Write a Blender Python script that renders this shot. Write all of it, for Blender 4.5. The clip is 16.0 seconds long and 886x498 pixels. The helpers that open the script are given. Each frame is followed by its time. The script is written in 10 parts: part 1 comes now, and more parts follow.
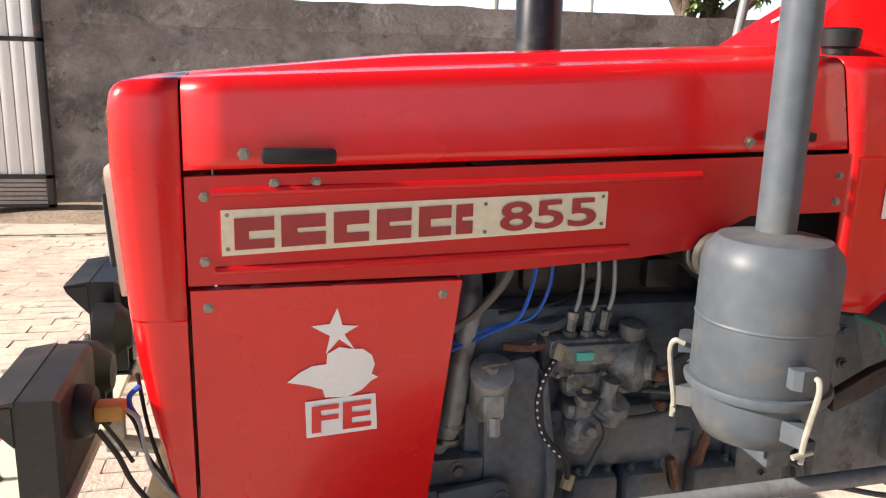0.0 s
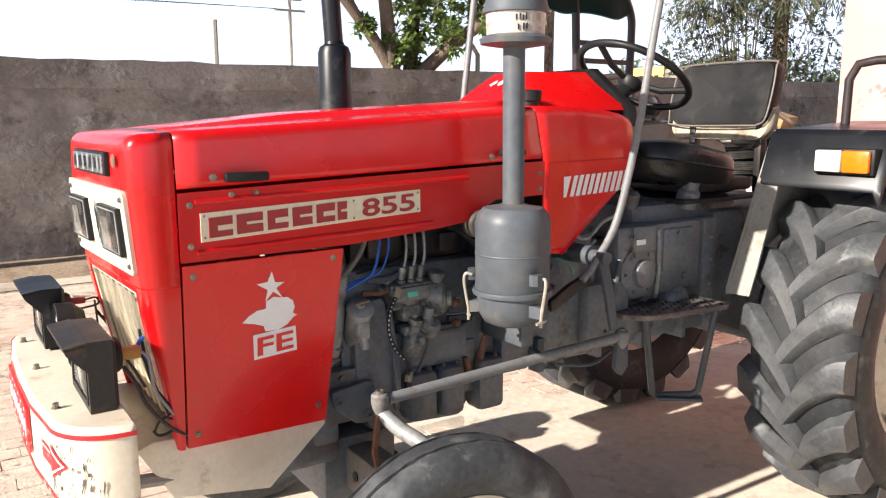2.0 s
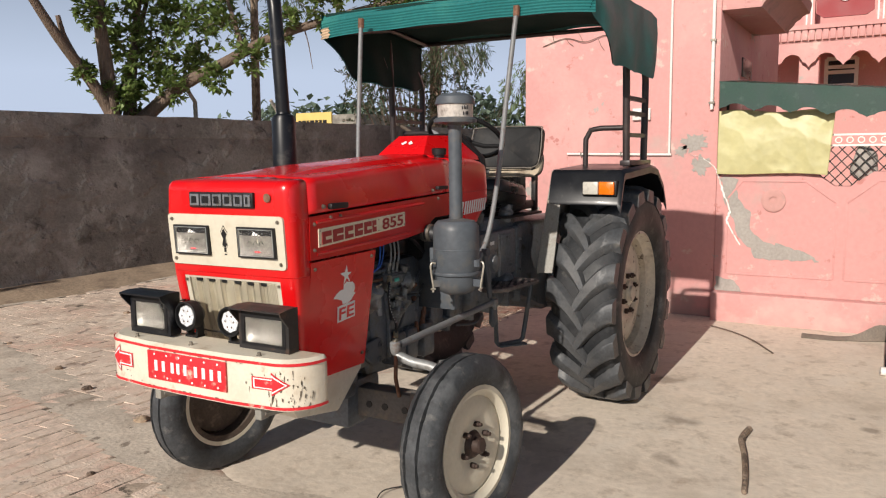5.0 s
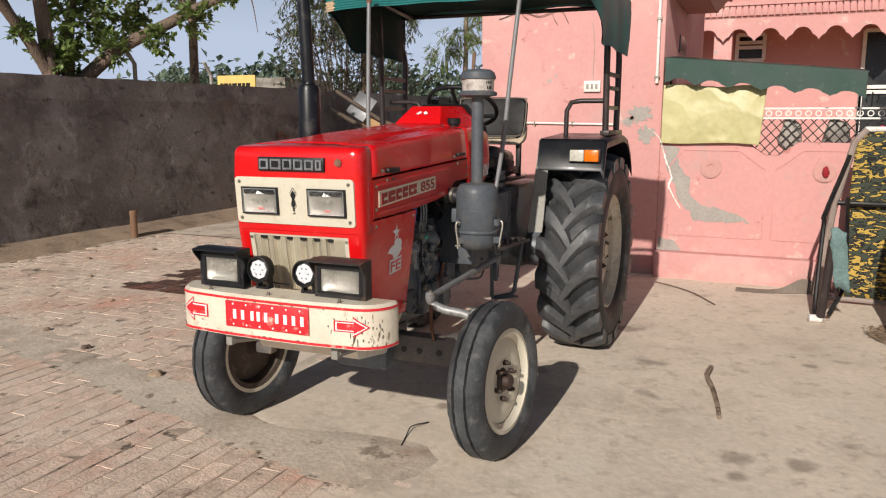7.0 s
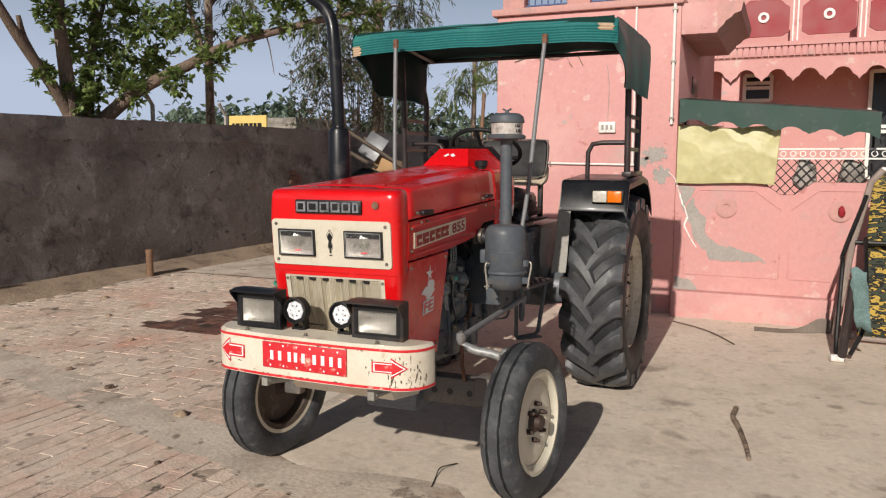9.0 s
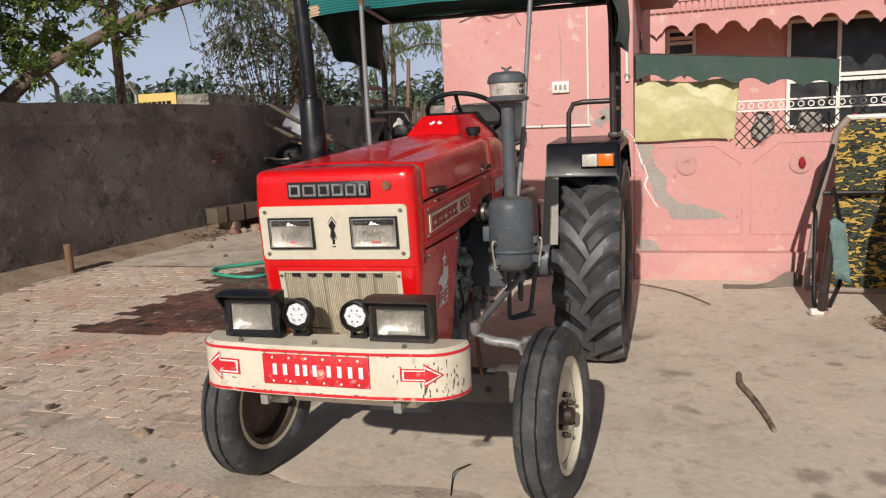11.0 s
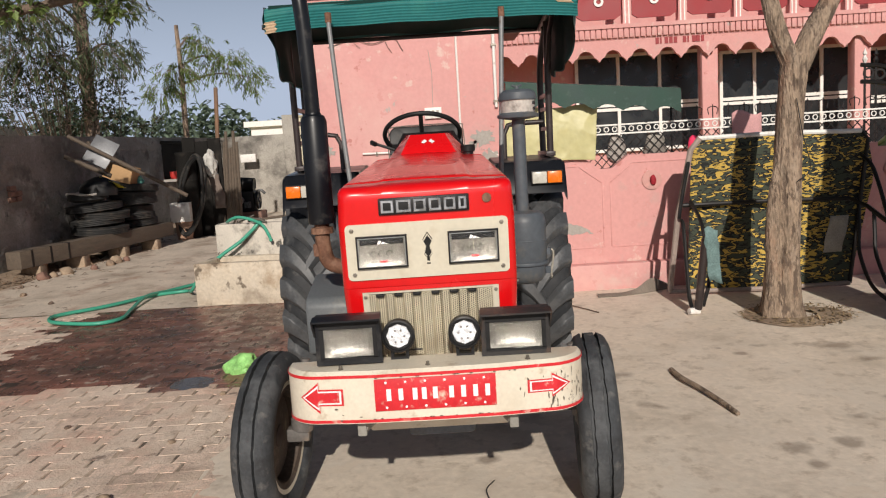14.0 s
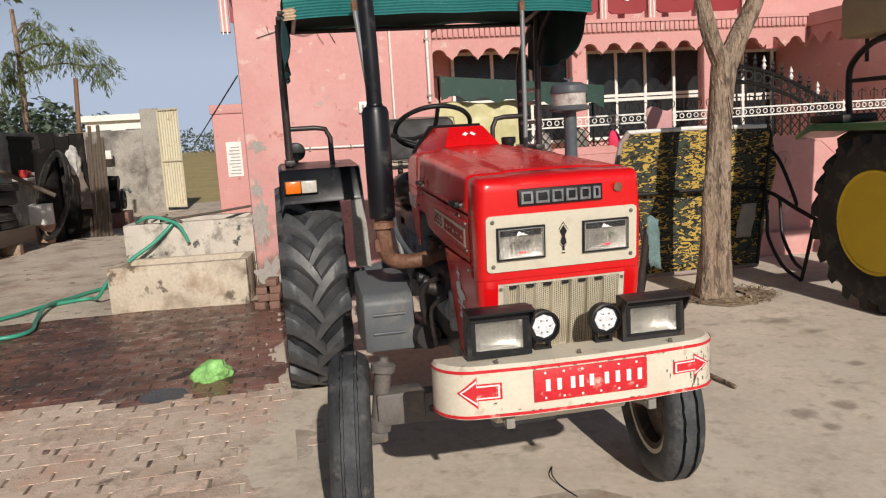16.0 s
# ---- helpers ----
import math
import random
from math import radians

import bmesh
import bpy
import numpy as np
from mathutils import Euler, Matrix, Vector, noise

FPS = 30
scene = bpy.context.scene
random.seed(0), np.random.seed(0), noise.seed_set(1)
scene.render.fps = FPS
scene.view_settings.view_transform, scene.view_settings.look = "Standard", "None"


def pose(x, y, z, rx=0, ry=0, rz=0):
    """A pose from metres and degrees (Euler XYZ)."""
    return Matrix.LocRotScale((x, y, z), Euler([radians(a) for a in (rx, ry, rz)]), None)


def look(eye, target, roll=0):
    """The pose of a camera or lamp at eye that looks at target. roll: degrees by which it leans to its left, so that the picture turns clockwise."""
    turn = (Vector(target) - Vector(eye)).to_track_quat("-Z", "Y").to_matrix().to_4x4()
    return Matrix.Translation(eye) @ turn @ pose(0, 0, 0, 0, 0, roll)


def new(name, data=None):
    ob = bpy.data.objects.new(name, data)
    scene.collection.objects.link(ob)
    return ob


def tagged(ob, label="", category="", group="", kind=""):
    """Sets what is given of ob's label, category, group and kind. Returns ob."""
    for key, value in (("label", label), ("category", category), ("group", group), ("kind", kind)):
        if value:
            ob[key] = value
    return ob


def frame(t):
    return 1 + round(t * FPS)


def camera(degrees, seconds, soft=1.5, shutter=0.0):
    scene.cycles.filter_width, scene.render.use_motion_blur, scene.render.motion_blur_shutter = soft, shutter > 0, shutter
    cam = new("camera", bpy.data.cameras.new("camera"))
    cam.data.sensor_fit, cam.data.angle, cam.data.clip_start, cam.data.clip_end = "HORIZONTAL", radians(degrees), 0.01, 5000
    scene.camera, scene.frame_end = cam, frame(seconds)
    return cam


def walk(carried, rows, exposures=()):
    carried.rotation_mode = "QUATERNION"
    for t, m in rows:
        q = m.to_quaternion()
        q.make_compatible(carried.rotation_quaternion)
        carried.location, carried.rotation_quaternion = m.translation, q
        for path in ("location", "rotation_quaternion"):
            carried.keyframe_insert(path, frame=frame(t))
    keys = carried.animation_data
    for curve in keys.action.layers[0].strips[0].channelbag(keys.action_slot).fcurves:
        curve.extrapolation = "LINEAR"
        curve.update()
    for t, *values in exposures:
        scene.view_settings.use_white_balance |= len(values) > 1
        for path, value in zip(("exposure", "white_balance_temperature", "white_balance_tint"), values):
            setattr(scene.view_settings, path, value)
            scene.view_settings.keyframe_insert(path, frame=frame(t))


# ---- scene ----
cam = camera(59.3, 16.0, soft=1.2)
PATH = [
    (0, (0.208, -1.415, 1.46), (0.641, 0.484, 1.006), 1.8),
    (0.5, (0.146, -1.527, 1.491), (0.753, 0.31, 0.983), 3.6),
    (1, (-0.062, -1.665, 1.471), (0.799, 0.079, 1.004), 1.3),
    (1.5, (-0.214, -1.849, 1.448), (0.825, -0.191, 1.036), 0.3),
    (2, (-0.375, -2.045, 1.464), (0.721, -0.405, 1.133), -0.1),
    (2.5, (-0.583, -2.084, 1.482), (0.667, -0.545, 1.22), -0.6),
    (3, (-0.866, -2.068, 1.482), (0.552, -0.679, 1.241), -1.7),
    (3.5, (-1.145, -2.148, 1.492), (0.323, -0.806, 1.282), -0.9),
    (4, (-1.451, -2.205, 1.506), (0.072, -0.924, 1.312), -0.3),
    (4.5, (-1.768, -2.12, 1.5), (-0.126, -0.997, 1.29), -0.5),
    (5, (-2.057, -2.079, 1.512), (-0.339, -1.083, 1.274), -0.6),
    (5.2, (-2.17, -2.079, 1.506), (-0.442, -1.102, 1.261), -0.5),
    (7.5, (-2.7, -1.723, 1.545), (-0.874, -0.974, 1.221), 0.3),
    (8, (-2.74, -1.724, 1.553), (-0.911, -0.967, 1.271), 0.4),
    (8.5, (-2.745, -1.705, 1.564), (-0.915, -0.929, 1.343), 0.5),
    (9, (-2.73, -1.668, 1.556), (-0.909, -0.873, 1.326), 0.1),
    (9.2, (-2.703, -1.648, 1.552), (-0.886, -0.849, 1.302), -0.2),
    (11.3, (-2.453, -1.039, 1.561), (-0.557, -0.484, 1.25), -2.8),
    (11.5, (-2.467, -0.964, 1.547), (-0.562, -0.438, 1.241), -2.8),
    (12, (-2.432, -0.751, 1.526), (-0.487, -0.364, 1.267), -3.5),
    (12.5, (-2.454, -0.573, 1.53), (-0.487, -0.284, 1.317), -4.3),
    (13, (-2.56, -0.394, 1.54), (-0.582, -0.201, 1.314), -4.4),
    (13.5, (-2.627, -0.253, 1.545), (-0.645, -0.166, 1.293), -3.1),
    (14, (-2.606, -0.052, 1.551), (-0.623, -0.039, 1.288), -3.5),
    (14.5, (-2.551, 0.177, 1.569), (-0.571, 0.106, 1.296), -3.1),
    (15, (-2.561, 0.438, 1.567), (-0.589, 0.256, 1.291), -3.2),
    (15.5, (-2.569, 0.704, 1.584), (-0.616, 0.387, 1.292), -3.3),
    (16, (-2.488, 0.934, 1.592), (-0.55, 0.538, 1.295), -3.5),
]
EXPOSURES = [(0, 1.22), (1.5, 1.26), (2.5, 0.97), (3.5, 0.5), (4.2, 0.29), (5, 0.07), (7.5, -0.03), (9, -0.12), (11.5, -0.19), (16, -0.18)]
walk(cam, [(t, look(eye, target, roll)) for t, eye, target, roll in PATH], EXPOSURES)

# ---- world and sun ----
SUN_TO = Vector((-1.0, -0.025, 0.5)).normalized()
sky_world = bpy.data.worlds.new("sky")
scene.world = sky_world
sky_world.use_nodes = True
wn = sky_world.node_tree
wn.nodes.clear()
w_out = wn.nodes.new("ShaderNodeOutputWorld")
w_bg = wn.nodes.new("ShaderNodeBackground")
w_sky = wn.nodes.new("ShaderNodeTexSky")
w_sky.sky_type = "NISHITA"
w_sky.sun_disc = False
w_sky.sun_elevation = math.asin(SUN_TO.z)
w_sky.sun_rotation = math.atan2(SUN_TO.x, SUN_TO.y)
w_sky.air_density, w_sky.dust_density, w_sky.ozone_density = 1.0, 1.6, 2.0
w_bg.inputs["Strength"].default_value = 0.033
w_haze = wn.nodes.new("ShaderNodeMix")
w_haze.data_type = "RGBA"
w_pos = wn.nodes.new("ShaderNodeTexCoord")
w_sep = wn.nodes.new("ShaderNodeSeparateXYZ")
w_fall = wn.nodes.new("ShaderNodeMapRange")
w_fall.inputs["From Min"].default_value, w_fall.inputs["From Max"].default_value = 0.10, 0.36
w_fall.inputs["To Min"].default_value, w_fall.inputs["To Max"].default_value = 0.95, 0.0
wn.links.new(w_pos.outputs["Generated"], w_sep.inputs[0])
wn.links.new(w_sep.outputs["Z"], w_fall.inputs["Value"])
wn.links.new(w_fall.outputs[0], w_haze.inputs["Factor"])
w_haze.inputs["B"].default_value = (16.2, 18.8, 23.9, 1)
wn.links.new(w_sky.outputs[0], w_haze.inputs["A"])
wn.links.new(w_haze.outputs["Result"], w_bg.inputs["Color"])
wn.links.new(w_bg.outputs[0], w_out.inputs["Surface"])
sun_data = bpy.data.lights.new("sun", "SUN")
sun_data.energy, sun_data.angle, sun_data.color = 4.5, radians(0.6), (1.0, 0.92, 0.825)
sun_ob = new("sun", sun_data)
sun_ob.matrix_world = look(SUN_TO * 50, (0, 0, 0))


# ---- materials ----
def mat(name, color, rough=0.5, metal=0.0, var=0.12, scale=4.0, bump=0.0, bscale=80.0, stain=None, amount=0.3,
        sscale=3.0, more=(), coat=0.0, random_tint=0.0, stretch=(1, 1, 1), island=False, rvar=0.1, spec=0.5, crust=None, spots=(), world=False):
    """A surface with two scales of colour change, stains and fine relief."""
    m = bpy.data.materials.new(name)
    m.use_nodes = True
    nt = m.node_tree
    n, l = nt.nodes, nt.links
    b = n["Principled BSDF"]
    tc = n.new("ShaderNodeTexCoord")
    mp = n.new("ShaderNodeMapping")
    mp.inputs["Scale"].default_value = stretch
    where = n.new("ShaderNodeNewGeometry").outputs["Position"] if world else tc.outputs["Object"]
    l.new(where, mp.inputs["Vector"])
    big = n.new("ShaderNodeTexNoise")
    big.inputs["Scale"].default_value, big.inputs["Detail"].default_value = scale, 6
    l.new(mp.outputs[0], big.inputs["Vector"])
    fine = n.new("ShaderNodeTexNoise")
    fine.inputs["Scale"].default_value, fine.inputs["Detail"].default_value = bscale, 4
    l.new(mp.outputs[0], fine.inputs["Vector"])
    add = n.new("ShaderNodeMath")
    add.operation = "ADD"
    l.new(big.outputs["Fac"], add.inputs[0])
    l.new(fine.outputs["Fac"], add.inputs[1])
    ramp = n.new("ShaderNodeMapRange")
    ramp.inputs["From Min"].default_value, ramp.inputs["From Max"].default_value = 0.7, 1.3
    ramp.inputs["To Min"].default_value, ramp.inputs["To Max"].default_value = 1 - var, 1 + var
    l.new(add.outputs[0], ramp.inputs["Value"])
    tint = n.new("ShaderNodeMix")
    tint.data_type, tint.blend_type = "RGBA", "MULTIPLY"
    tint.inputs["Factor"].default_value = 1.0
    tint.inputs["A"].default_value = (*color, 1)
    l.new(ramp.outputs[0], tint.inputs["B"])
    last = tint.outputs["Result"]
    if random_tint:
        info = n.new("ShaderNodeNewGeometry" if island else "ShaderNodeObjectInfo")
        rr = n.new("ShaderNodeMapRange")
        rr.inputs["To Min"].default_value, rr.inputs["To Max"].default_value = 1 - random_tint, 1 + random_tint
        l.new(info.outputs["Random Per Island" if island else "Random"], rr.inputs["Value"])
        t2 = n.new("ShaderNodeMix")
        t2.data_type, t2.blend_type = "RGBA", "MULTIPLY"
        t2.inputs["Factor"].default_value = 1.0
        l.new(last, t2.inputs["A"])
        l.new(rr.outputs[0], t2.inputs["B"])
        last = t2.outputs["Result"]
    if spots:
        fray = n.new("ShaderNodeTexNoise")
        fray.inputs["Scale"].default_value, fray.inputs["Detail"].default_value = 7.0, 7
        l.new(tc.outputs["Object"], fray.inputs["Vector"])
    layers = ([(stain, amount, sscale, 0.0, 0.0)] if stain else []) + [(*m_[:3], 7.3 * (k + 1), m_[3] if len(m_) > 3 else 0.0) for k, m_ in enumerate(more)]
    for stain, amount, sscale, shift, edge in layers:
        off = n.new("ShaderNodeVectorMath")
        off.operation = "ADD"
        off.inputs[1].default_value = (shift, shift * 0.7, shift * 1.3)
        l.new(mp.outputs[0], off.inputs[0])
        sn = n.new("ShaderNodeTexNoise")
        sn.inputs["Scale"].default_value, sn.inputs["Detail"].default_value = sscale, 8
        sn.inputs["Roughness"].default_value = 0.65
        l.new(off.outputs[0], sn.inputs["Vector"])
        sr = n.new("ShaderNodeMapRange")
        low = 0.62 - amount * 0.4
        sr.inputs["From Min"].default_value, sr.inputs["From Max"].default_value = low, low + (edge or 0.16 + amount * 0.05)
        sr.inputs["To Max"].default_value = 0.9
        l.new(sn.outputs["Fac"], sr.inputs["Value"])
        mx = n.new("ShaderNodeMix")
        mx.data_type = "RGBA"
        l.new(sr.outputs[0], mx.inputs["Factor"])
        l.new(last, mx.inputs["A"])
        mx.inputs["B"].default_value = (*stain, 1)
        last = mx.outputs["Result"]
    for sx, sy, sr_, scol in spots:
        dv = n.new("ShaderNodeVectorMath")
        dv.operation = "DISTANCE"
        dv.inputs[1].default_value = (sx, sy, 0)
        l.new(tc.outputs["Object"], dv.inputs[0])
        wob = n.new("ShaderNodeMath")
        wob.operation = "MULTIPLY_ADD"
        wob.inputs[1].default_value = sr_ * 3.2
        l.new(fray.outputs["Fac"], wob.inputs[0])
        l.new(dv.outputs["Value"], wob.inputs[2])
        sm = n.new("ShaderNodeMapRange")
        sm.inputs["From Min"].default_value, sm.inputs["From Max"].default_value = sr_ * 1.9, sr_ * 2.8
        sm.inputs["To Min"].default_value, sm.inputs["To Max"].default_value = 0.62, 0.0
        l.new(wob.outputs[0], sm.inputs["Value"])
        mx = n.new("ShaderNodeMix")
        mx.data_type = "RGBA"
        l.new(sm.outputs[0], mx.inputs["Factor"])
        l.new(last, mx.inputs["A"])
        mx.inputs["B"].default_value = (*scol, 1)
        last = mx.outputs["Result"]
    l.new(last, b.inputs["Base Color"])
    b.inputs["Specular IOR Level"].default_value = spec
    rm = n.new("ShaderNodeMapRange")
    rm.inputs["From Min"].default_value, rm.inputs["From Max"].default_value = 0.3, 0.7
    rm.inputs["To Min"].default_value, rm.inputs["To Max"].default_value = max(0.02, rough - rvar), min(1, rough + rvar)
    l.new(big.outputs["Fac"], rm.inputs["Value"])
    l.new(rm.outputs[0], b.inputs["Roughness"])
    b.inputs["Metallic"].default_value = metal
    b.inputs["Coat Weight"].default_value = coat
    b.inputs["Coat Roughness"].default_value = 0.08
    if bump:
        bp = n.new("ShaderNodeBump")
        bp.inputs["Strength"].default_value, bp.inputs["Distance"].default_value = 1.0, bump
        height = add.outputs[0]
        if crust:
            cn = n.new("ShaderNodeTexNoise")
            cn.inputs["Scale"].default_value, cn.inputs["Detail"].default_value = crust[0], 5
            if crust[2]:
                cn.noise_type = "RIDGED_MULTIFRACTAL"
            l.new(mp.outputs[0], cn.inputs["Vector"])
            cr = n.new("ShaderNodeMapRange")
            cr.interpolation_type = "SMOOTHSTEP"
            cr.inputs["From Min"].default_value, cr.inputs["From Max"].default_value = crust[3], crust[4]
            cr.inputs["To Max"].default_value = crust[1]
            l.new(cn.outputs["Fac"], cr.inputs["Value"])
            ca = n.new("ShaderNodeMath")
            ca.operation = "ADD"
            l.new(height, ca.inputs[0])
            l.new(cr.outputs[0], ca.inputs[1])
            height = ca.outputs[0]
        l.new(height, bp.inputs["Height"])
        l.new(bp.outputs[0], b.inputs["Normal"])
    return m


def glass(name, color=(0.95, 0.97, 0.97), rough=0.05):
    m = bpy.data.materials.new(name)
    m.use_nodes = True
    b = m.node_tree.nodes["Principled BSDF"]
    b.inputs["Base Color"].default_value = (*color, 1)
    b.inputs["Transmission Weight"].default_value = 1.0
    b.inputs["Roughness"].default_value = rough
    b.inputs["IOR"].default_value = 1.3
    return m


RED = mat("red_paint", (0.66, 0.005, 0.007), 0.27, var=0.05, scale=2.5, bscale=30, coat=0.3, rvar=0.05, stain=(0.6, 0.03, 0.02), amount=0.05, sscale=4)
RED_PANEL = mat("red_panel_paint", (0.54, 0.004, 0.005), 0.36, var=0.06, scale=2.5, bscale=30, coat=0.15, rvar=0.06)
RED_STRIPE = mat("red_stripe_paint", (0.62, 0.02, 0.03), 0.45, var=0.1, scale=20, stain=(0.7, 0.62, 0.5), amount=0.1, sscale=25)
CREAM = mat("cream_paint", (0.62, 0.575, 0.465), 0.38, var=0.06, scale=6, bscale=60, more=[((0.54, 0.475, 0.36), 0.18, 9)])
CREAM_WORN = mat("worn_cream_paint", (0.71, 0.65, 0.535), 0.42, var=0.08, scale=6, stain=(0.30, 0.22, 0.15), amount=-0.04, sscale=30, more=[((0.62, 0.54, 0.42), 0.3, 5), ((0.50, 0.41, 0.30), 0.06, 14, 0.10)])
RIM_WORN = mat("scratched_rim_paint", (0.60, 0.54, 0.44), 0.5, var=0.14, scale=7, bscale=50, bump=0.001, stain=(0.33, 0.26, 0.20), amount=0.26, sscale=6, more=[((0.66, 0.60, 0.50), 0.25, 9, 0.10), ((0.075, 0.052, 0.04), 0.02, 11, 0.05), ((0.20, 0.12, 0.08), 0.04, 16, 0.06)])
# Dusty cream, also darkened for the shade in which the fender skirt hangs.
CREAM_DUST_SHADE = mat("shaded_dusty_cream_metal", (0.27, 0.262, 0.235), 0.6, var=0.15, scale=7, stain=(0.16, 0.11, 0.07), amount=0.25, sscale=9, bump=0.001)
WHITE = mat("white_vinyl", (0.82, 0.82, 0.82), 0.4, var=0.04)
GREY = mat("grey_paint", (0.084, 0.096, 0.111), 0.5, spec=0.35, var=0.15, scale=6, bscale=40, stain=(0.14, 0.13, 0.115), amount=0.2, sscale=8)
ENGINE = mat("engine_grey_paint", (0.118, 0.134, 0.154), 0.36, var=0.25, scale=9, bscale=60, bump=0.002, stain=(0.10, 0.08, 0.06), amount=0.3, sscale=12)
ENGINE_LIGHT = mat("bare_alloy", (0.30, 0.31, 0.31), 0.45, 0.3, var=0.2, scale=14, bump=0.001, stain=(0.1, 0.08, 0.06), amount=0.25, sscale=20)
ROD = mat("painted_steel_rod", (0.20, 0.207, 0.212), 0.5, 0.1, spec=0.4, var=0.15, scale=10, stain=(0.14, 0.08, 0.05), amount=0.15, sscale=16)
BLACK = mat("black_paint", (0.007, 0.008, 0.011), 0.36, var=0.2, scale=5, coat=0.05, spec=0.35, stain=(0.07, 0.065, 0.06), amount=0.1, sscale=9)
BLACK_RUST = mat("rusty_black_paint", (0.020, 0.018, 0.018), 0.5, var=0.3, scale=12, stain=(0.10, 0.048, 0.026), amount=0.18, sscale=10)
BLACK_PLASTIC = mat("black_plastic", (0.012, 0.012, 0.013), 0.5, var=0.2, scale=15, spec=0.3)
VINYL_GLOSS = mat("worn_glossy_vinyl", (0.012, 0.013, 0.013), 0.3, var=0.25, scale=7, bump=0.0005, bscale=60, stain=(0.03, 0.028, 0.026), amount=0.2, sscale=9, rvar=0.12)
VINYL = mat("black_seat_vinyl", (0.011, 0.011, 0.012), 0.5, var=0.25, scale=9, bump=0.0003, bscale=260, spec=0.3, stain=(0.035, 0.03, 0.027), amount=0.2, sscale=8)
# Rear tyre carcass, darkened so the shade between the lugs is in its colour.
RUBBER = mat("tyre_rubber", (0.019, 0.021, 0.024), 0.62, spec=0.45, var=0.3, scale=6, bscale=70, bump=0.001, stain=(0.080, 0.082, 0.085), amount=0.28, sscale=5, more=[((0.03, 0.03, 0.032), 0.3, 8), ((0.13, 0.123, 0.112), 0.10, 14)])
RUBBER_FRONT = mat("dusty_front_rubber", (0.046, 0.050, 0.055), 0.66, spec=0.4, var=0.3, scale=8, bscale=70, bump=0.0012, stain=(0.115, 0.120, 0.125), amount=0.36, sscale=4, more=[((0.025, 0.025, 0.027), 0.2, 10), ((0.17, 0.165, 0.155), 0.10, 13)])
# Worn dusty lugs, also lightened as the sunlit part of the tread.
LUG = mat("worn_lug_rubber", (0.060, 0.064, 0.070), 0.52, spec=0.5, var=0.3, scale=7, bscale=70, bump=0.0012, stain=(0.090, 0.090, 0.091), amount=0.30, sscale=4, more=[((0.03, 0.03, 0.032), 0.2, 9), ((0.15, 0.14, 0.125), 0.10, 12)])
RUBBER_DARK = mat("tyre_sidewall", (0.018, 0.018, 0.018), 0.7, var=0.25, scale=8, stain=(0.09, 0.075, 0.06), amount=0.25, sscale=8)
CHROME = mat("chrome", (0.75, 0.76, 0.78), 0.14, 1.0, var=0.05)
STEEL = mat("zinc_bolt", (0.25, 0.225, 0.19), 0.4, 0.8, var=0.2, scale=30)
RUST = mat("rusty_iron", (0.16, 0.075, 0.045), 0.75, 0.1, var=0.35, scale=12, bump=0.002, stain=(0.30, 0.17, 0.11), amount=0.3, sscale=14)
BROWN_BOLT = mat("brown_hub_bolts", (0.055, 0.035, 0.028), 0.6, 0.2, var=0.2, scale=20)
LENS = glass("lamp_glass", (0.97, 0.97, 0.95), 0.12)
REFLECTOR = mat("lamp_reflector", (0.24, 0.23, 0.215), 0.42, 0.6, var=0.2, scale=10)
LED = mat("led_face", (0.78, 0.80, 0.84), 0.3, 0.2, var=0.15, scale=60, bump=0.004, bscale=90)
AMBER = mat("amber_lens", (0.80, 0.17, 0.008), 0.25, var=0.08, scale=30)
CLEAR_LENS = mat("ivory_lens", (0.52, 0.50, 0.44), 0.3, var=0.1, scale=30)
CANOPY = mat("green_canopy_cloth", (0.012, 0.145, 0.145), 0.5, var=0.14, scale=3, bscale=40, bump=0.001, stain=(0.03, 0.20, 0.17), amount=0.2, sscale=3)
CANOPY_TRIM = mat("worn_tan_patch", (0.45, 0.33, 0.22), 0.8, var=0.2, scale=20)
FRAME_BROWN = mat("brown_black_tube", (0.035, 0.026, 0.026), 0.4, var=0.2, scale=9, stain=(0.10, 0.06, 0.045), amount=0.15, sscale=15)
BLUE_WIRE = mat("blue_wire", (0.02, 0.12, 0.55), 0.4)
WIRE = mat("dark_wire", (0.015, 0.015, 0.018), 0.5)
TEAL_TAG = mat("teal_tag", (0.08, 0.45, 0.36), 0.5)
GRILLE = mat("cream_mesh", (0.56, 0.50, 0.37), 0.5, var=0.15, scale=9, stain=(0.35, 0.28, 0.19), amount=0.12, sscale=10)
PINK = mat("pink_wall_paint", (0.61, 0.305, 0.288), 0.78, var=0.06, scale=1.2, bscale=25, bump=0.0012, stain=(0.50, 0.34, 0.31), amount=0.12, sscale=2.2, more=[((0.67, 0.39, 0.36), 0.25, 0.8), ((0.50, 0.20, 0.18), -0.05, 5.0, 0.03), ((0.66, 0.47, 0.42), 0.02, 3.4, 0.05), ((0.42, 0.37, 0.34), -0.10, 1.9, 0.02), ((0.60, 0.29, 0.27), 0.06, 9.0, 0.06)], spots=[(5.33, 1.14, 0.85, (0.25, 0.20, 0.17)), (5.33, 1.14, 0.5, (0.12, 0.095, 0.08)), (5.33, -0.30, 0.32, (0.42, 0.31, 0.28)), (5.33, -1.0, 0.22, (0.60, 0.46, 0.42)), (5.33, -1.7, 0.22, (0.60, 0.46, 0.42))])
PINK_DARK = mat("faded_pink_paint", (0.56, 0.30, 0.27), 0.75, var=0.08, scale=1.5, bscale=25, bump=0.001, stain=(0.34, 0.24, 0.22), amount=0.15, sscale=3)
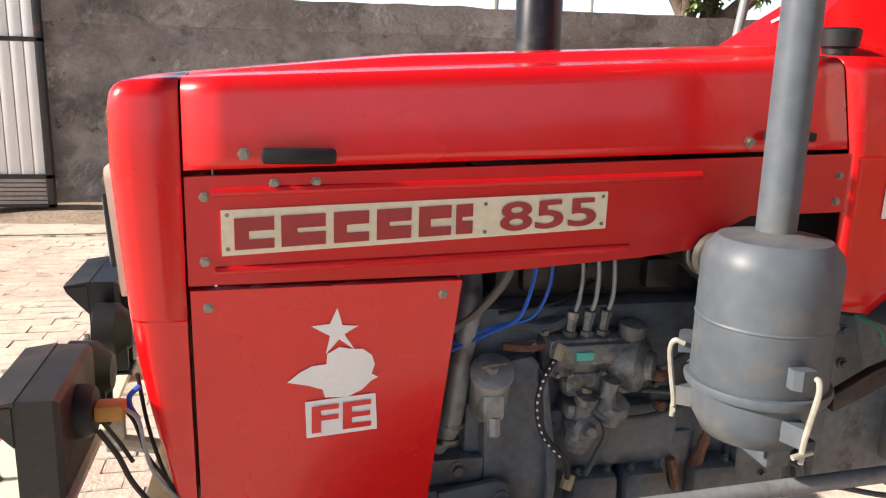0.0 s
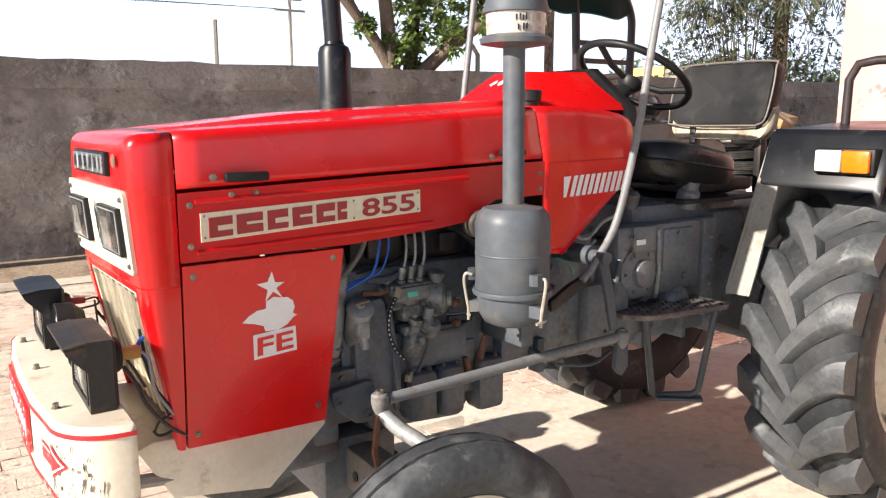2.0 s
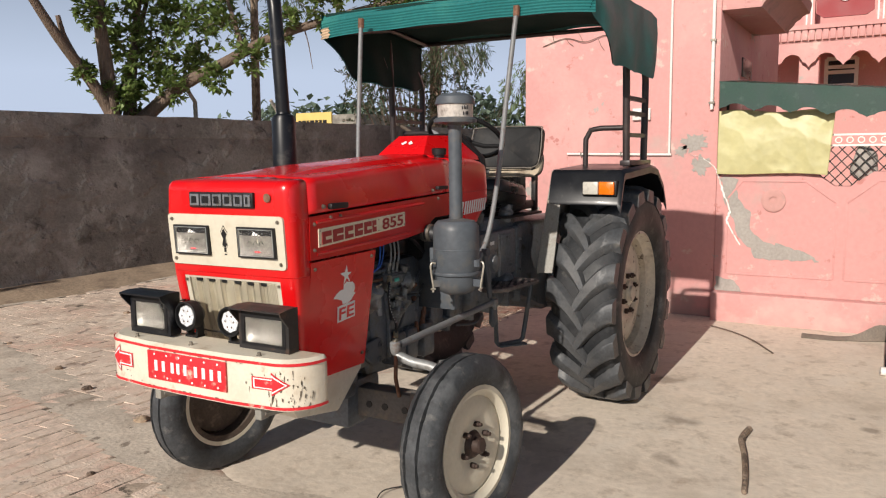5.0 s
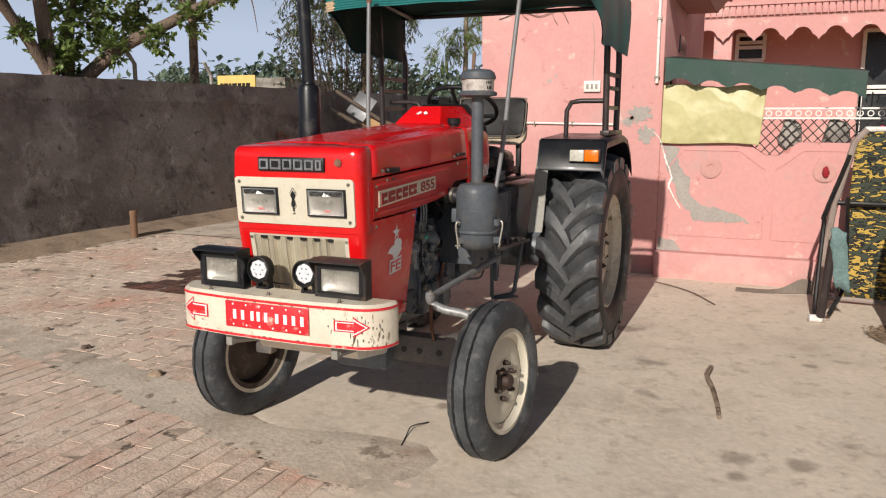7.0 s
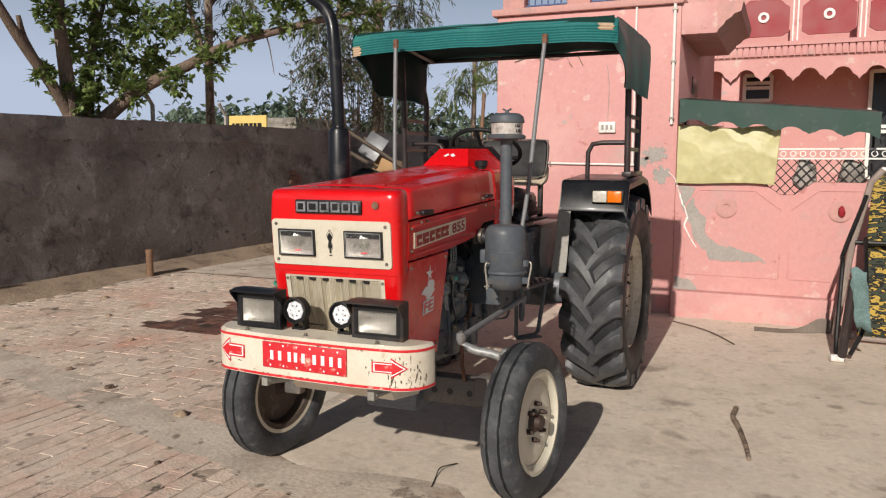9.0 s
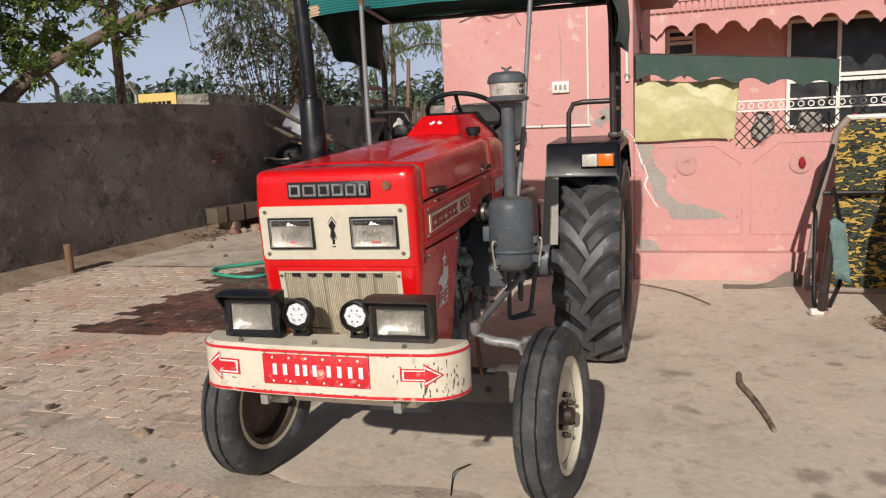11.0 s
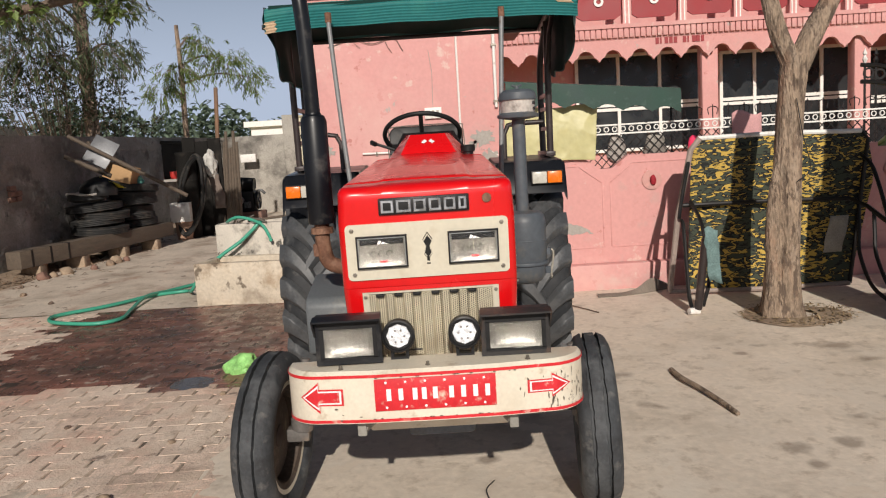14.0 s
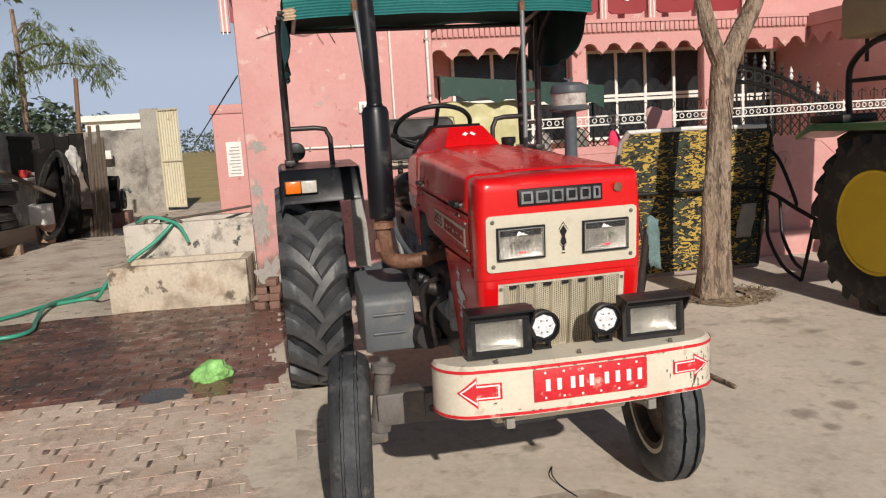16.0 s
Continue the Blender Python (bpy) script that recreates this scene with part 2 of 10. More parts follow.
MAROON = mat("maroon_paint", (0.28, 0.02, 0.025), 0.5, var=0.1, scale=3)
PLASTER = mat("bare_cement_patch", (0.36, 0.33, 0.30), 0.85, var=0.15, scale=6, bump=0.004, bscale=40)
WHITE_PAINT = mat("white_paint", (0.78, 0.76, 0.72), 0.5, var=0.08, scale=6, stain=(0.4, 0.33, 0.28), amount=0.1, sscale=8)
CEMENT = mat("weathered_cement", (0.245, 0.228, 0.210), 0.92, var=0.22, scale=1.6, bscale=26, bump=0.008, stretch=(1, 1, 1.25), stain=(0.135, 0.122, 0.111), amount=0.42, sscale=0.9, more=[((0.36, 0.34, 0.32), 0.24, 2.2), ((0.10, 0.092, 0.085), 0.16, 1.7, 0.10), ((0.20, 0.145, 0.115), 0.16, 1.1), ((0.065, 0.06, 0.056), -0.02, 4.0, 0.06)], crust=(2.0, 2.2, False, 0.49, 0.60))
CEMENT_LIGHT = mat("pale_cement", (0.36, 0.335, 0.295), 0.85, var=0.22, scale=2.5, bscale=30, bump=0.006, stain=(0.09, 0.08, 0.07), amount=0.42, sscale=1.3, more=[((0.17, 0.155, 0.135), 0.2, 4.0), ((0.05, 0.046, 0.042), 0.05, 1.0)])
STAINS = [(2.65, -2.04, 0.045), (2.82, -2.22, 0.06), (2.71, -2.73, 0.16), (2.36, -2.76, 0.07), (1.64, -2.52, 0.06), (1.35, -2.18, 0.06), (0.99, -1.69, 0.08), (1.03, -1.96, 0.07), (2.81, -1.94, 0.03), (0.81, -1.69, 0.05), (3.13, -0.81, 0.10), (1.7, -1.18, 0.08), (2.33, -1.09, 0.10), (1.08, -0.19, 0.05), (1.9, -0.4, 0.14)]
CONCRETE = mat("yard_concrete", (0.705, 0.61, 0.505), 0.88, var=0.13, scale=1.3, bscale=22, bump=0.003, stain=(0.50, 0.42, 0.335), amount=0.24, sscale=0.9, more=[((0.71, 0.63, 0.535), 0.3, 2.3), ((0.38, 0.31, 0.25), 0.05, 2.6), ((0.46, 0.375, 0.295), 0.2, 9.0), ((0.70, 0.60, 0.49), 0.1, 5.0, 0.04)], spots=[(x, y, r, (0.20, 0.15, 0.115)) for x, y, r in STAINS])
DIRT = mat("brown_dirt", (0.34, 0.255, 0.18), 0.95, var=0.25, scale=3, bscale=30, bump=0.007, stain=(0.16, 0.11, 0.08), amount=0.3, sscale=2.5)
BRICK = mat("paving_brick", (0.63, 0.475, 0.385), 0.93, var=0.34, scale=14, bscale=70, bump=0.0045, random_tint=0.22, world=True, stain=(0.76, 0.635, 0.525), amount=0.62, sscale=1.1, more=[((0.31, 0.225, 0.175), 0.10, 4.5, 0.12), ((0.66, 0.36, 0.27), 0.26, 1.0), ((0.65, 0.515, 0.41), 0.22, 3.2, 0.12), ((0.58, 0.455, 0.36), 0.26, 13.0, 0.14), ((0.22, 0.16, 0.13), 0.02, 6.0, 0.06)])
BRICK_MASS = mat("paving_brick_mass", (0.63, 0.475, 0.385), 0.93, var=0.34, scale=14, bscale=70, bump=0.0045, random_tint=0.22, island=True, world=True, stain=(0.76, 0.635, 0.525), amount=0.62, sscale=1.1, more=[((0.31, 0.225, 0.175), 0.10, 4.5, 0.12), ((0.66, 0.36, 0.27), 0.26, 1.0), ((0.65, 0.515, 0.41), 0.22, 3.2, 0.12), ((0.58, 0.455, 0.36), 0.26, 13.0, 0.14), ((0.22, 0.16, 0.13), 0.02, 6.0, 0.06)])
BRICK_WET = mat("wet_brick", (0.165, 0.084, 0.064), 0.36, var=0.35, scale=6, bscale=50, bump=0.005, random_tint=0.4, island=True, rvar=0.3, stain=(0.085, 0.064, 0.055), amount=0.35, sscale=1.1, more=[((0.28, 0.125, 0.095), 0.26, 1.3), ((0.34, 0.27, 0.225), 0.09, 8.0, 0.05)])
RED_BRICK = mat("red_brick", (0.22, 0.125, 0.095), 0.85, var=0.2, scale=12, bump=0.004)
GREEN_TIN = mat("green_tin_sheet", (0.006, 0.042, 0.028), 0.5, var=0.2, scale=4, stain=(0.01, 0.04, 0.034), amount=0.35, sscale=3, more=[((0.04, 0.08, 0.065), 0.15, 12)])
YELLOW_CLOTH = mat("yellow_tarpaulin", (0.52, 0.48, 0.24), 0.5, var=0.1, scale=3, bscale=14, bump=0.0012)
IRON = mat("black_iron", (0.012, 0.011, 0.011), 0.5, 0.3, var=0.2, scale=10)
DARK_GLASS = mat("dark_window_glass", (0.012, 0.014, 0.016), 0.3, var=0.2, scale=3)
BARK = mat("tree_bark", (0.29, 0.215, 0.155), 0.92, var=0.5, scale=6, bscale=40, bump=0.022, stretch=(1.7, 1.7, 0.55), stain=(0.38, 0.295, 0.225), amount=0.30, sscale=5, more=[((0.11, 0.078, 0.058), 0.26, 9, 0.06), ((0.38, 0.23, 0.15), 0.18, 2.0)], crust=(7.0, -2.6, True, 0.42, 0.75))
BARK_DARK = mat("dark_bark", (0.175, 0.125, 0.095), 0.9, var=0.3, scale=5, bscale=25, bump=0.02, stretch=(3, 3, 0.6))
LEAF = mat("green_leaf", (0.20, 0.275, 0.085), 0.5, var=0.25, scale=1.5, random_tint=0.45, island=True)
LEAF_DARK = mat("dark_green_leaf", (0.058, 0.083, 0.040), 0.55, var=0.25, scale=1.5, random_tint=0.4, island=True)
LEAF_GUM = mat("grey_green_leaf", (0.125, 0.16, 0.085), 0.5, var=0.25, scale=1.5, random_tint=0.4, island=True)
# Distance haze is put into this paler leaf colour.
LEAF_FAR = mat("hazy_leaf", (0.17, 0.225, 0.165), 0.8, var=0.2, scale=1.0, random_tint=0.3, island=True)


def let_through(m, share=0.42):
    """Thin leaves: part of the light passes to the other side."""
    n, l = m.node_tree.nodes, m.node_tree.links
    b = n["Principled BSDF"]
    thin, both = n.new("ShaderNodeBsdfTranslucent"), n.new("ShaderNodeMixShader")
    l.new(b.inputs["Base Color"].links[0].from_socket, thin.inputs["Color"])
    both.inputs[0].default_value = share
    l.new(b.outputs[0], both.inputs[1])
    l.new(thin.outputs[0], both.inputs[2])
    l.new(both.outputs[0], n["Material Output"].inputs["Surface"])


for leafy in (LEAF, LEAF_DARK, LEAF_GUM, LEAF_FAR):
    let_through(leafy)
WOOD = mat("weathered_wood", (0.115, 0.088, 0.066), 0.8, var=0.3, scale=3, bscale=40, bump=0.004, stretch=(1, 8, 8))
WOOD_LIGHT = mat("bamboo", (0.20, 0.115, 0.068), 0.7, var=0.25, scale=5, bscale=30)
HOSE = mat("green_hose", (0.055, 0.33, 0.225), 0.4, var=0.12, scale=8)
TROUGH = mat("stained_cream_cement", (0.57, 0.495, 0.395), 0.9, var=0.14, scale=3, bscale=30, bump=0.006, stain=(0.34, 0.25, 0.17), amount=0.25, sscale=3, more=[((0.12, 0.09, 0.065), 0.12, 6.0, 0.07), ((0.60, 0.53, 0.44), 0.2, 5.0), ((0.22, 0.17, 0.125), 0.20, 2.2)])
BED_WET = mat("wet_joint_sand", (0.055, 0.04, 0.032), 0.5, var=0.25, scale=2, bscale=40, bump=0.004, stain=(0.16, 0.12, 0.095), amount=0.25, sscale=2)
FIELD = mat("dry_field", (0.44, 0.345, 0.155), 0.95, var=0.25, scale=0.5, bscale=8, bump=0.05)


# ---- mesh helpers ----
def box(bm, x0, x1, y0, y1, z0, z1, bevel=0.0, m=None):
    r = bmesh.ops.create_cube(bm, size=1.0)
    vs = r["verts"]
    t = Matrix.LocRotScale(((x0 + x1) / 2, (y0 + y1) / 2, (z0 + z1) / 2), None, (x1 - x0, y1 - y0, z1 - z0))
    bmesh.ops.transform(bm, matrix=(m @ t) if m else t, verts=vs)
    if bevel:
        es = list({e for v in vs for e in v.link_edges})
        bmesh.ops.bevel(bm, geom=es, offset=bevel, segments=2, affect="EDGES", profile=0.5)
    return bm


def rings(bm, rows, closed=True, caps=True):
    """Skin rows of points; every row has the same count."""
    vr = [[bm.verts.new(p) for p in row] for row in rows]
    k = len(vr[0])
    for a, b in zip(vr, vr[1:]):
        for i in range(k if closed else k - 1):
            j = (i + 1) % k
            bm.faces.new((a[i], a[j], b[j], b[i]))
    if caps and closed:
        bm.faces.new(list(reversed(vr[0])))
        bm.faces.new(vr[-1])
    return bm


def smooth_path(pts, k=6):
    pts = [Vector(p) for p in pts]
    if len(pts) < 3:
        return pts
    out = []
    ext = [2 * pts[0] - pts[1]] + pts + [2 * pts[-1] - pts[-2]]
    for i in range(1, len(ext) - 2):
        p0, p1, p2, p3 = ext[i - 1:i + 3]
        for s in range(k):
            u = s / k
            out.append(0.5 * ((2 * p1) + (p2 - p0) * u + (2 * p0 - 5 * p1 + 4 * p2 - p3) * u * u + (3 * p1 - p0 - 3 * p2 + p3) * u ** 3))
    return out + [pts[-1]]


def tube(bm, pts, r, seg=10, curve=False, taper=None):
    pts = smooth_path(pts) if curve else [Vector(p) for p in pts]
    n = len(pts)
    rows, side = [], None
    for i, p in enumerate(pts):
        d = (pts[min(i + 1, n - 1)] - pts[max(i - 1, 0)]).normalized()
        if side is None:
            side = d.orthogonal().normalized()
        side = (side - d * side.dot(d)).normalized()
        up = d.cross(side)
        rad = r if taper is None else r + (taper - r) * i / max(1, n - 1)
        rows.append([p + (side * math.cos(2 * math.pi * j / seg) + up * math.sin(2 * math.pi * j / seg)) * rad for j in range(seg)])
    return rings(bm, rows)


def lathe(bm, prof, m=None, seg=32, closed=False, caps=True):
    """Turn a profile of (radius, height) about z, then place it by m."""
    m = m or Matrix()
    rows = [[m @ Vector((r * math.cos(2 * math.pi * j / seg), r * math.sin(2 * math.pi * j / seg), h)) for j in range(seg)] for r, h in prof]
    if closed:
        rows.append(rows[0])
        vr = [[bm.verts.new(p) for p in row] for row in rows[:-1]]
        vr.append(vr[0])
        for a, b in zip(vr, vr[1:]):
            for i in range(seg):
                bm.faces.new((a[i], a[(i + 1) % seg], b[(i + 1) % seg], b[i]))
        return bm
    return rings(bm, rows, caps=caps)


def prism(bm, outline, a0, a1, axis="y", bevel=0.0):
    """Extrude an outline: (x, z) along y, (x, y) along z, (y, z) along x."""
    def at(p, a):
        return {"y": (p[0], a, p[1]), "z": (p[0], p[1], a), "x": (a, p[0], p[1])}[axis]
    lo = [bm.verts.new(at(p, a0)) for p in outline]
    hi = [bm.verts.new(at(p, a1)) for p in outline]
    k = len(outline)
    fs = [bm.faces.new(list(reversed(lo))), bm.faces.new(hi)]
    for i in range(k):
        fs.append(bm.faces.new((lo[i], lo[(i + 1) % k], hi[(i + 1) % k], hi[i])))
    if bevel:
        bmesh.ops.bevel(bm, geom=list({e for f in fs for e in f.edges}), offset=bevel, segments=2, affect="EDGES", profile=0.5)
    return bm


WHOLE = {"decal", "stripe", "scribble", "dash", "band_mark", "roof_railing", "lattice", "scroll", "finial", "flaked_plaster", "lettering_bar", "mesh_perforation", "chipped_paint",
         "twig", "crown", "branch", "pressed_rib", "dentil", "joint_bed", "wet_joint_bed", "cement_strip", "string", "white_line", "text_bar", "fuel_pipe", "edge", "leaf_litter", "far_woods", "loose"}


def islands(bm):
    """The loose pieces of a mesh, each as a list of faces."""
    left, out = set(bm.faces), []
    while left:
        stack, got = [left.pop()], []
        while stack:
            f = stack.pop()
            got.append(f)
            for v in f.verts:
                for g in v.link_faces:
                    if g in left:
                        left.remove(g)
                        stack.append(g)
        out.append(got)
    return out


def link(name, bm, material, parent=None, label="", angle=38):
    """A mesh object of bm; loose pieces of a part become objects of their own."""
    bmesh.ops.recalc_face_normals(bm, faces=bm.faces)
    if parent and name not in WHOLE and len(bm.faces) < 20000:
        groups = islands(bm)
        if len(groups) > 1:
            groups.sort(key=lambda g: -sum(f.calc_area() for f in g))
            made = []
            for g in groups:
                one = bmesh.new()
                seen = {v: one.verts.new(v.co) for v in dict.fromkeys(v for f in g for v in f.verts)}
                for f in g:
                    one.faces.new([seen[v] for v in f.verts])
                made.append(link_one(name, one, material, parent, label, angle))
            bm.free()
            return made[0]
    return link_one(name, bm, material, parent, label, angle)


def link_one(name, bm, material, parent, label, angle):
    me = bpy.data.meshes.new(name)
    bm.to_mesh(me)
    bm.free()
    me.polygons.foreach_set("use_smooth", [True] * len(me.polygons))
    me.set_sharp_from_angle(angle=radians(angle))
    me.materials.append(material)
    ob = new(name, me)
    if parent:
        ob.parent = parent
    return tagged(ob, label)


def part(name, bm, material, parent, label=""):
    return link(name, bm, material, parent, label)


def thing(name, label, category, group="", at=(0, 0, 0), rz=0):
    ob = new(name)
    ob.empty_display_size = 0.1
    ob.matrix_world = pose(*at, 0, 0, rz)
    return tagged(ob, label, category, group)


def solid(name, bm, material, label, category, group="", kind=""):
    return tagged(link(name, bm, material), label, category, group, kind)


B = bmesh.new


def turned(p, axis):
    """A pose at p whose z axis lies along axis."""
    return Matrix.Translation(p) @ Vector(axis).to_track_quat("Z", "Y").to_matrix().to_4x4()


# ---- the setting ----
HX = 5.33      # face of the house and of its yard wall
WY = 6.4       # face of the boundary wall


def grid_sheet(bm, x0, x1, y0, y1, nx, ny, height):
    vs = [[bm.verts.new((x0 + (x1 - x0) * i / nx, y0 + (y1 - y0) * j / ny, height(x0 + (x1 - x0) * i / nx, y0 + (y1 - y0) * j / ny))) for j in range(ny + 1)] for i in range(nx + 1)]
    for i in range(nx):
        for j in range(ny):
            bm.faces.new((vs[i][j], vs[i + 1][j], vs[i + 1][j + 1], vs[i][j + 1]))
    return bm


def build_ground():
    bm = B()
    lo, hi = -300.0, 300.0
    r = bmesh.ops.create_grid(bm, x_segments=8, y_segments=8, size=hi)
    bmesh.ops.translate(bm, verts=r["verts"], vec=(0, 0, -0.03))
    solid("ground", bm, FIELD, "dry pale farmland reaching the horizon", "ground", kind="structure")
    bm = B()
    def fringe(x, y):
        # the concrete thins out unevenly over the bricks
        e = -0.24 + 1.39 * min(1, max(0, (x - 0.15) / 0.7)) - 0.22 * min(1, max(0, (x - 1.7) / 0.6)) + 0.16 * noise.noise((x * 1.3, 5, 0))
        d = y - e + 0.10 * noise.noise((x * 3.1, y * 3.1, 2))
        return max(-0.03, min(0.007, -0.001 + 0.02 * max(0.0, d + 0.45)) - 0.05 * max(0.0, d)) + (0.004 * noise.noise((x * 9, y * 9, 1)) if d > -0.1 else 0)
    grid_sheet(bm, -9, HX + 0.3, -12, -0.6, 30, 24, lambda x, y: -0.001)
    grid_sheet(bm, -9, -3.0, -0.6, 1.06, 20, 5, lambda x, y: -0.001)
    grid_sheet(bm, -3.0, HX + 0.3, -0.6, 1.9, 170, 52, lambda x, y: fringe(x, y) if y > -0.59 else -0.001)
    solid("pavement", bm, CONCRETE, "sandy beige concrete yard with damp stains", "pavement", kind="structure")


def build_boundary_wall():
    bm = B()
    rows = []
    n = 90
    for i in range(n + 1):
        x = -6 + 26 * i / n
        top = 2.0 + 0.006 * (x + 6) + 0.03 * noise.noise((x * 2.2, 3, 0))
        bulge = 0.012 * noise.noise((x * 0.8, 0, 5))
        rows.append([(x, WY + bulge, -0.05), (x, WY + bulge, 0.5), (x, WY + bulge, 1.2), (x, WY + bulge, top - 0.285), (x, WY - 0.012 + bulge, top - 0.278),
                     (x, WY - 0.012 + bulge, top), (x, WY + 0.24, top + 0.01), (x, WY + 0.24, -0.05)])
    rings(bm, rows)
    wall = solid("wall_boundary", bm, CEMENT, "tall grey cement-plastered boundary wall, weathered and stained", "wall", kind="structure")
    bm = B()
    rows = []
    for i in range(71):
        x = -6 + 22 * i / 70
        w = 0.55 + 0.2 * noise.noise((x * 0.7, 1, 0))
        rows.append([(x, WY - w, -0.01), (x, WY - w * 0.6, 0.05 + 0.03 * noise.noise((x * 2, 7, 0))), (x, WY - 0.1, 0.10 + 0.05 * noise.noise((x, 2, 0))), (x, WY + 0.05, 0.12)])
    rings(bm, rows, closed=False)
    solid("ground_dirt", bm, DIRT, "strip of brown dirt banked along the boundary wall", "ground", kind="structure")
    bm = B()
    for i, (dx, dz) in enumerate([(0, 0), (0.13, 0.005), (0.02, 0.085), (0.16, 0.09), (0.01, 0.17)]):
        box(bm, 9.0 + dx - 0.1, 9.0 + dx + 0.08, WY - 0.05, WY + 0.05, 1.1 + dz, 1.1 + dz + 0.075, 0.006)
    link("brick", bm, RED_BRICK, wall)


def build_house():
    # Front block with the blank pink wall.
    y0, y1, top = -0.68, 1.22, 3.06
    bm = B()
    box(bm, HX, HX + 3.85, y0, y1, -0.05, top, 0.02)
    block = solid("wall_house_front", bm, PINK, "pink painted blank house wall with cracked flaking plaster", "wall", kind="structure")
    bm = B()
    box(bm, HX - 0.05, HX + 3.9, y0 - 0.02, y1 + 0.05, top, top + 0.07, 0.01)
    part("coping", bm, PINK_DARK, block)
    bm = B()
    for y in (1.05, 0.35, -0.4):
        box(bm, HX + 0.02, HX + 0.22, y - 0.12, y + 0.12, top + 0.07, top + 0.5, 0.01)
    part("parapet_post", bm, PINK_DARK, block)
    bm = B()
    for y in [0.48 + 0.07 * i for i in range(7)] + [-0.28 + 0.07 * i for i in range(8)]:
        box(bm, HX + 0.1, HX + 0.115, y, y + 0.012, top + 0.07, top + 0.42)
    for z in (top + 0.1, top + 0.26, top + 0.42):
        box(bm, HX + 0.09, HX + 0.12, -0.3, 1.0, z, z + 0.015)
    part("roof_railing", bm, mat("blue_grille", (0.05, 0.09, 0.22), 0.5), block, "dark blue roof railing")
    # Flaked plaster: shallow raised islands of bare cement.
    rnd = random.Random(4)
    bm = B()
    for cy, cz, ry, rz in [(-0.47, 1.60, 0.15, 0.10), (-0.53, 1.40, 0.10, 0.11), (-0.36, 1.53, 0.07, 0.06), (1.11, 1.56, 0.10, 0.07), (1.14, 0.82, 0.10, 0.28), (1.10, 0.27, 0.15, 0.24), (1.15, 1.15, 0.06, 0.10)]:
        pts = []
        for k in range(56):
            a = 2 * math.pi * k / 56
            f = 0.75 + 0.5 * noise.noise((math.cos(a) * 2 + cy * 9, math.sin(a) * 2 + cz * 7, 1.0)) + 0.35 * noise.noise((math.cos(a) * 7 + cy * 9, math.sin(a) * 7 + cz * 7, 4.0))
            pts.append((cy + ry * f * math.cos(a), cz + rz * f * math.sin(a)))
        prism(bm, pts, HX - 0.004, HX + 0.01, "x")
    part("flaked_plaster", bm, PLASTER, block, "bare grey cement where the paint has flaked off")
    # White conduit pipes.
    bm = B()
    tube(bm, [(HX - 0.025, -0.62, 1.9), (HX - 0.025, -0.62, 3.2)], 0.016, 10)
    tube(bm, [(HX - 0.02, -0.25, 1.50), (HX - 0.02, -0.25, 3.1)], 0.011, 8)
    tube(bm, [(HX - 0.02, -0.27, 1.50), (HX - 0.02, 0.75, 1.515)], 0.011, 8)
    pipes = solid("wall_pipe", bm, WHITE_PAINT, "thin white conduit pipes clipped to the pink wall", "pipe")
    bm = B()
    for z in (1.95, 2.5, 3.0):
        box(bm, HX - 0.045, HX + 0.002, -0.645, -0.595, z, z + 0.02)
    for y in (0.2, 0.6):
        box(bm, HX - 0.033, HX + 0.002, y, y + 0.015, 1.49, 1.53)
    part("clip", bm, STEEL, pipes)
    sbox = thing("switch_box", "small white electric switch box on the pink wall", "switch", at=(HX, 0.015, 1.88))
    bm = B()
    box(bm, -0.035, 0.002, -0.085, 0.085, -0.055, 0.055, 0.006)
    part("casing", bm, WHITE_PAINT, sbox)
    bm = B()
    for y in (-0.045, 0.0, 0.045):
        box(bm, -0.041, -0.03, y - 0.012, y + 0.012, -0.025, 0.025, 0.002)
    part("switch", bm, PLASTER, sbox)
    bm = B()
    tube(bm, [(-0.004, 0.0, 0.05), (-0.004, -0.01, 0.4), (-0.004, 0.015, 0.62)], 0.003, 5)
    part("cable", bm, PLASTER, sbox)
    # Return wall, window slit and balcony slab behind.
    bm = B()
    box(bm, HX + 0.004, 7.12, -1.01, y0, 2.765, top, 0.004)
    solid("wall_overhang", bm, PINK, "pink overhang of the upper floor beside the front block", "wall", kind="structure")
    bm = B()
    prism(bm, [(-1.01, 2.77), (-1.025, 2.80), (-1.07, 2.84), (-1.085, 2.875), (-1.13, 2.90), (-1.16, 2.935), (-1.22, 2.955), (-1.24, 3.05), (-1.01, 3.06)], HX + 0.01, 7.16, "x")
    solid("trim_balcony", bm, PINK_DARK, "faded pink stepped cornice of the balcony", "cornice", kind="structure")
    bm = B()
    box(bm, 6.42, 6.98, y0 - 0.012, y0 + 0.05, 2.28, 2.47, 0.004)
    solid("window_1", bm, DARK_GLASS, "narrow dark slit window in the side wall", "window", kind="structure")


def ragged(pts, amp=0.03, step=0.04, seed=0.0):
    """An outline broken into short uneven steps."""
    out = []
    for a, b in zip(pts, pts[1:] + pts[:1]):
        n = max(1, int(math.hypot(b[0] - a[0], b[1] - a[1]) / step))
        for k in range(n):
            y, z = a[0] + (b[0] - a[0]) * k / n, a[1] + (b[1] - a[1]) * k / n
            out.append((y + amp * noise.noise((y * 16, z * 16, seed)), z + amp * noise.noise((y * 16, z * 16, seed + 9))))
    return out


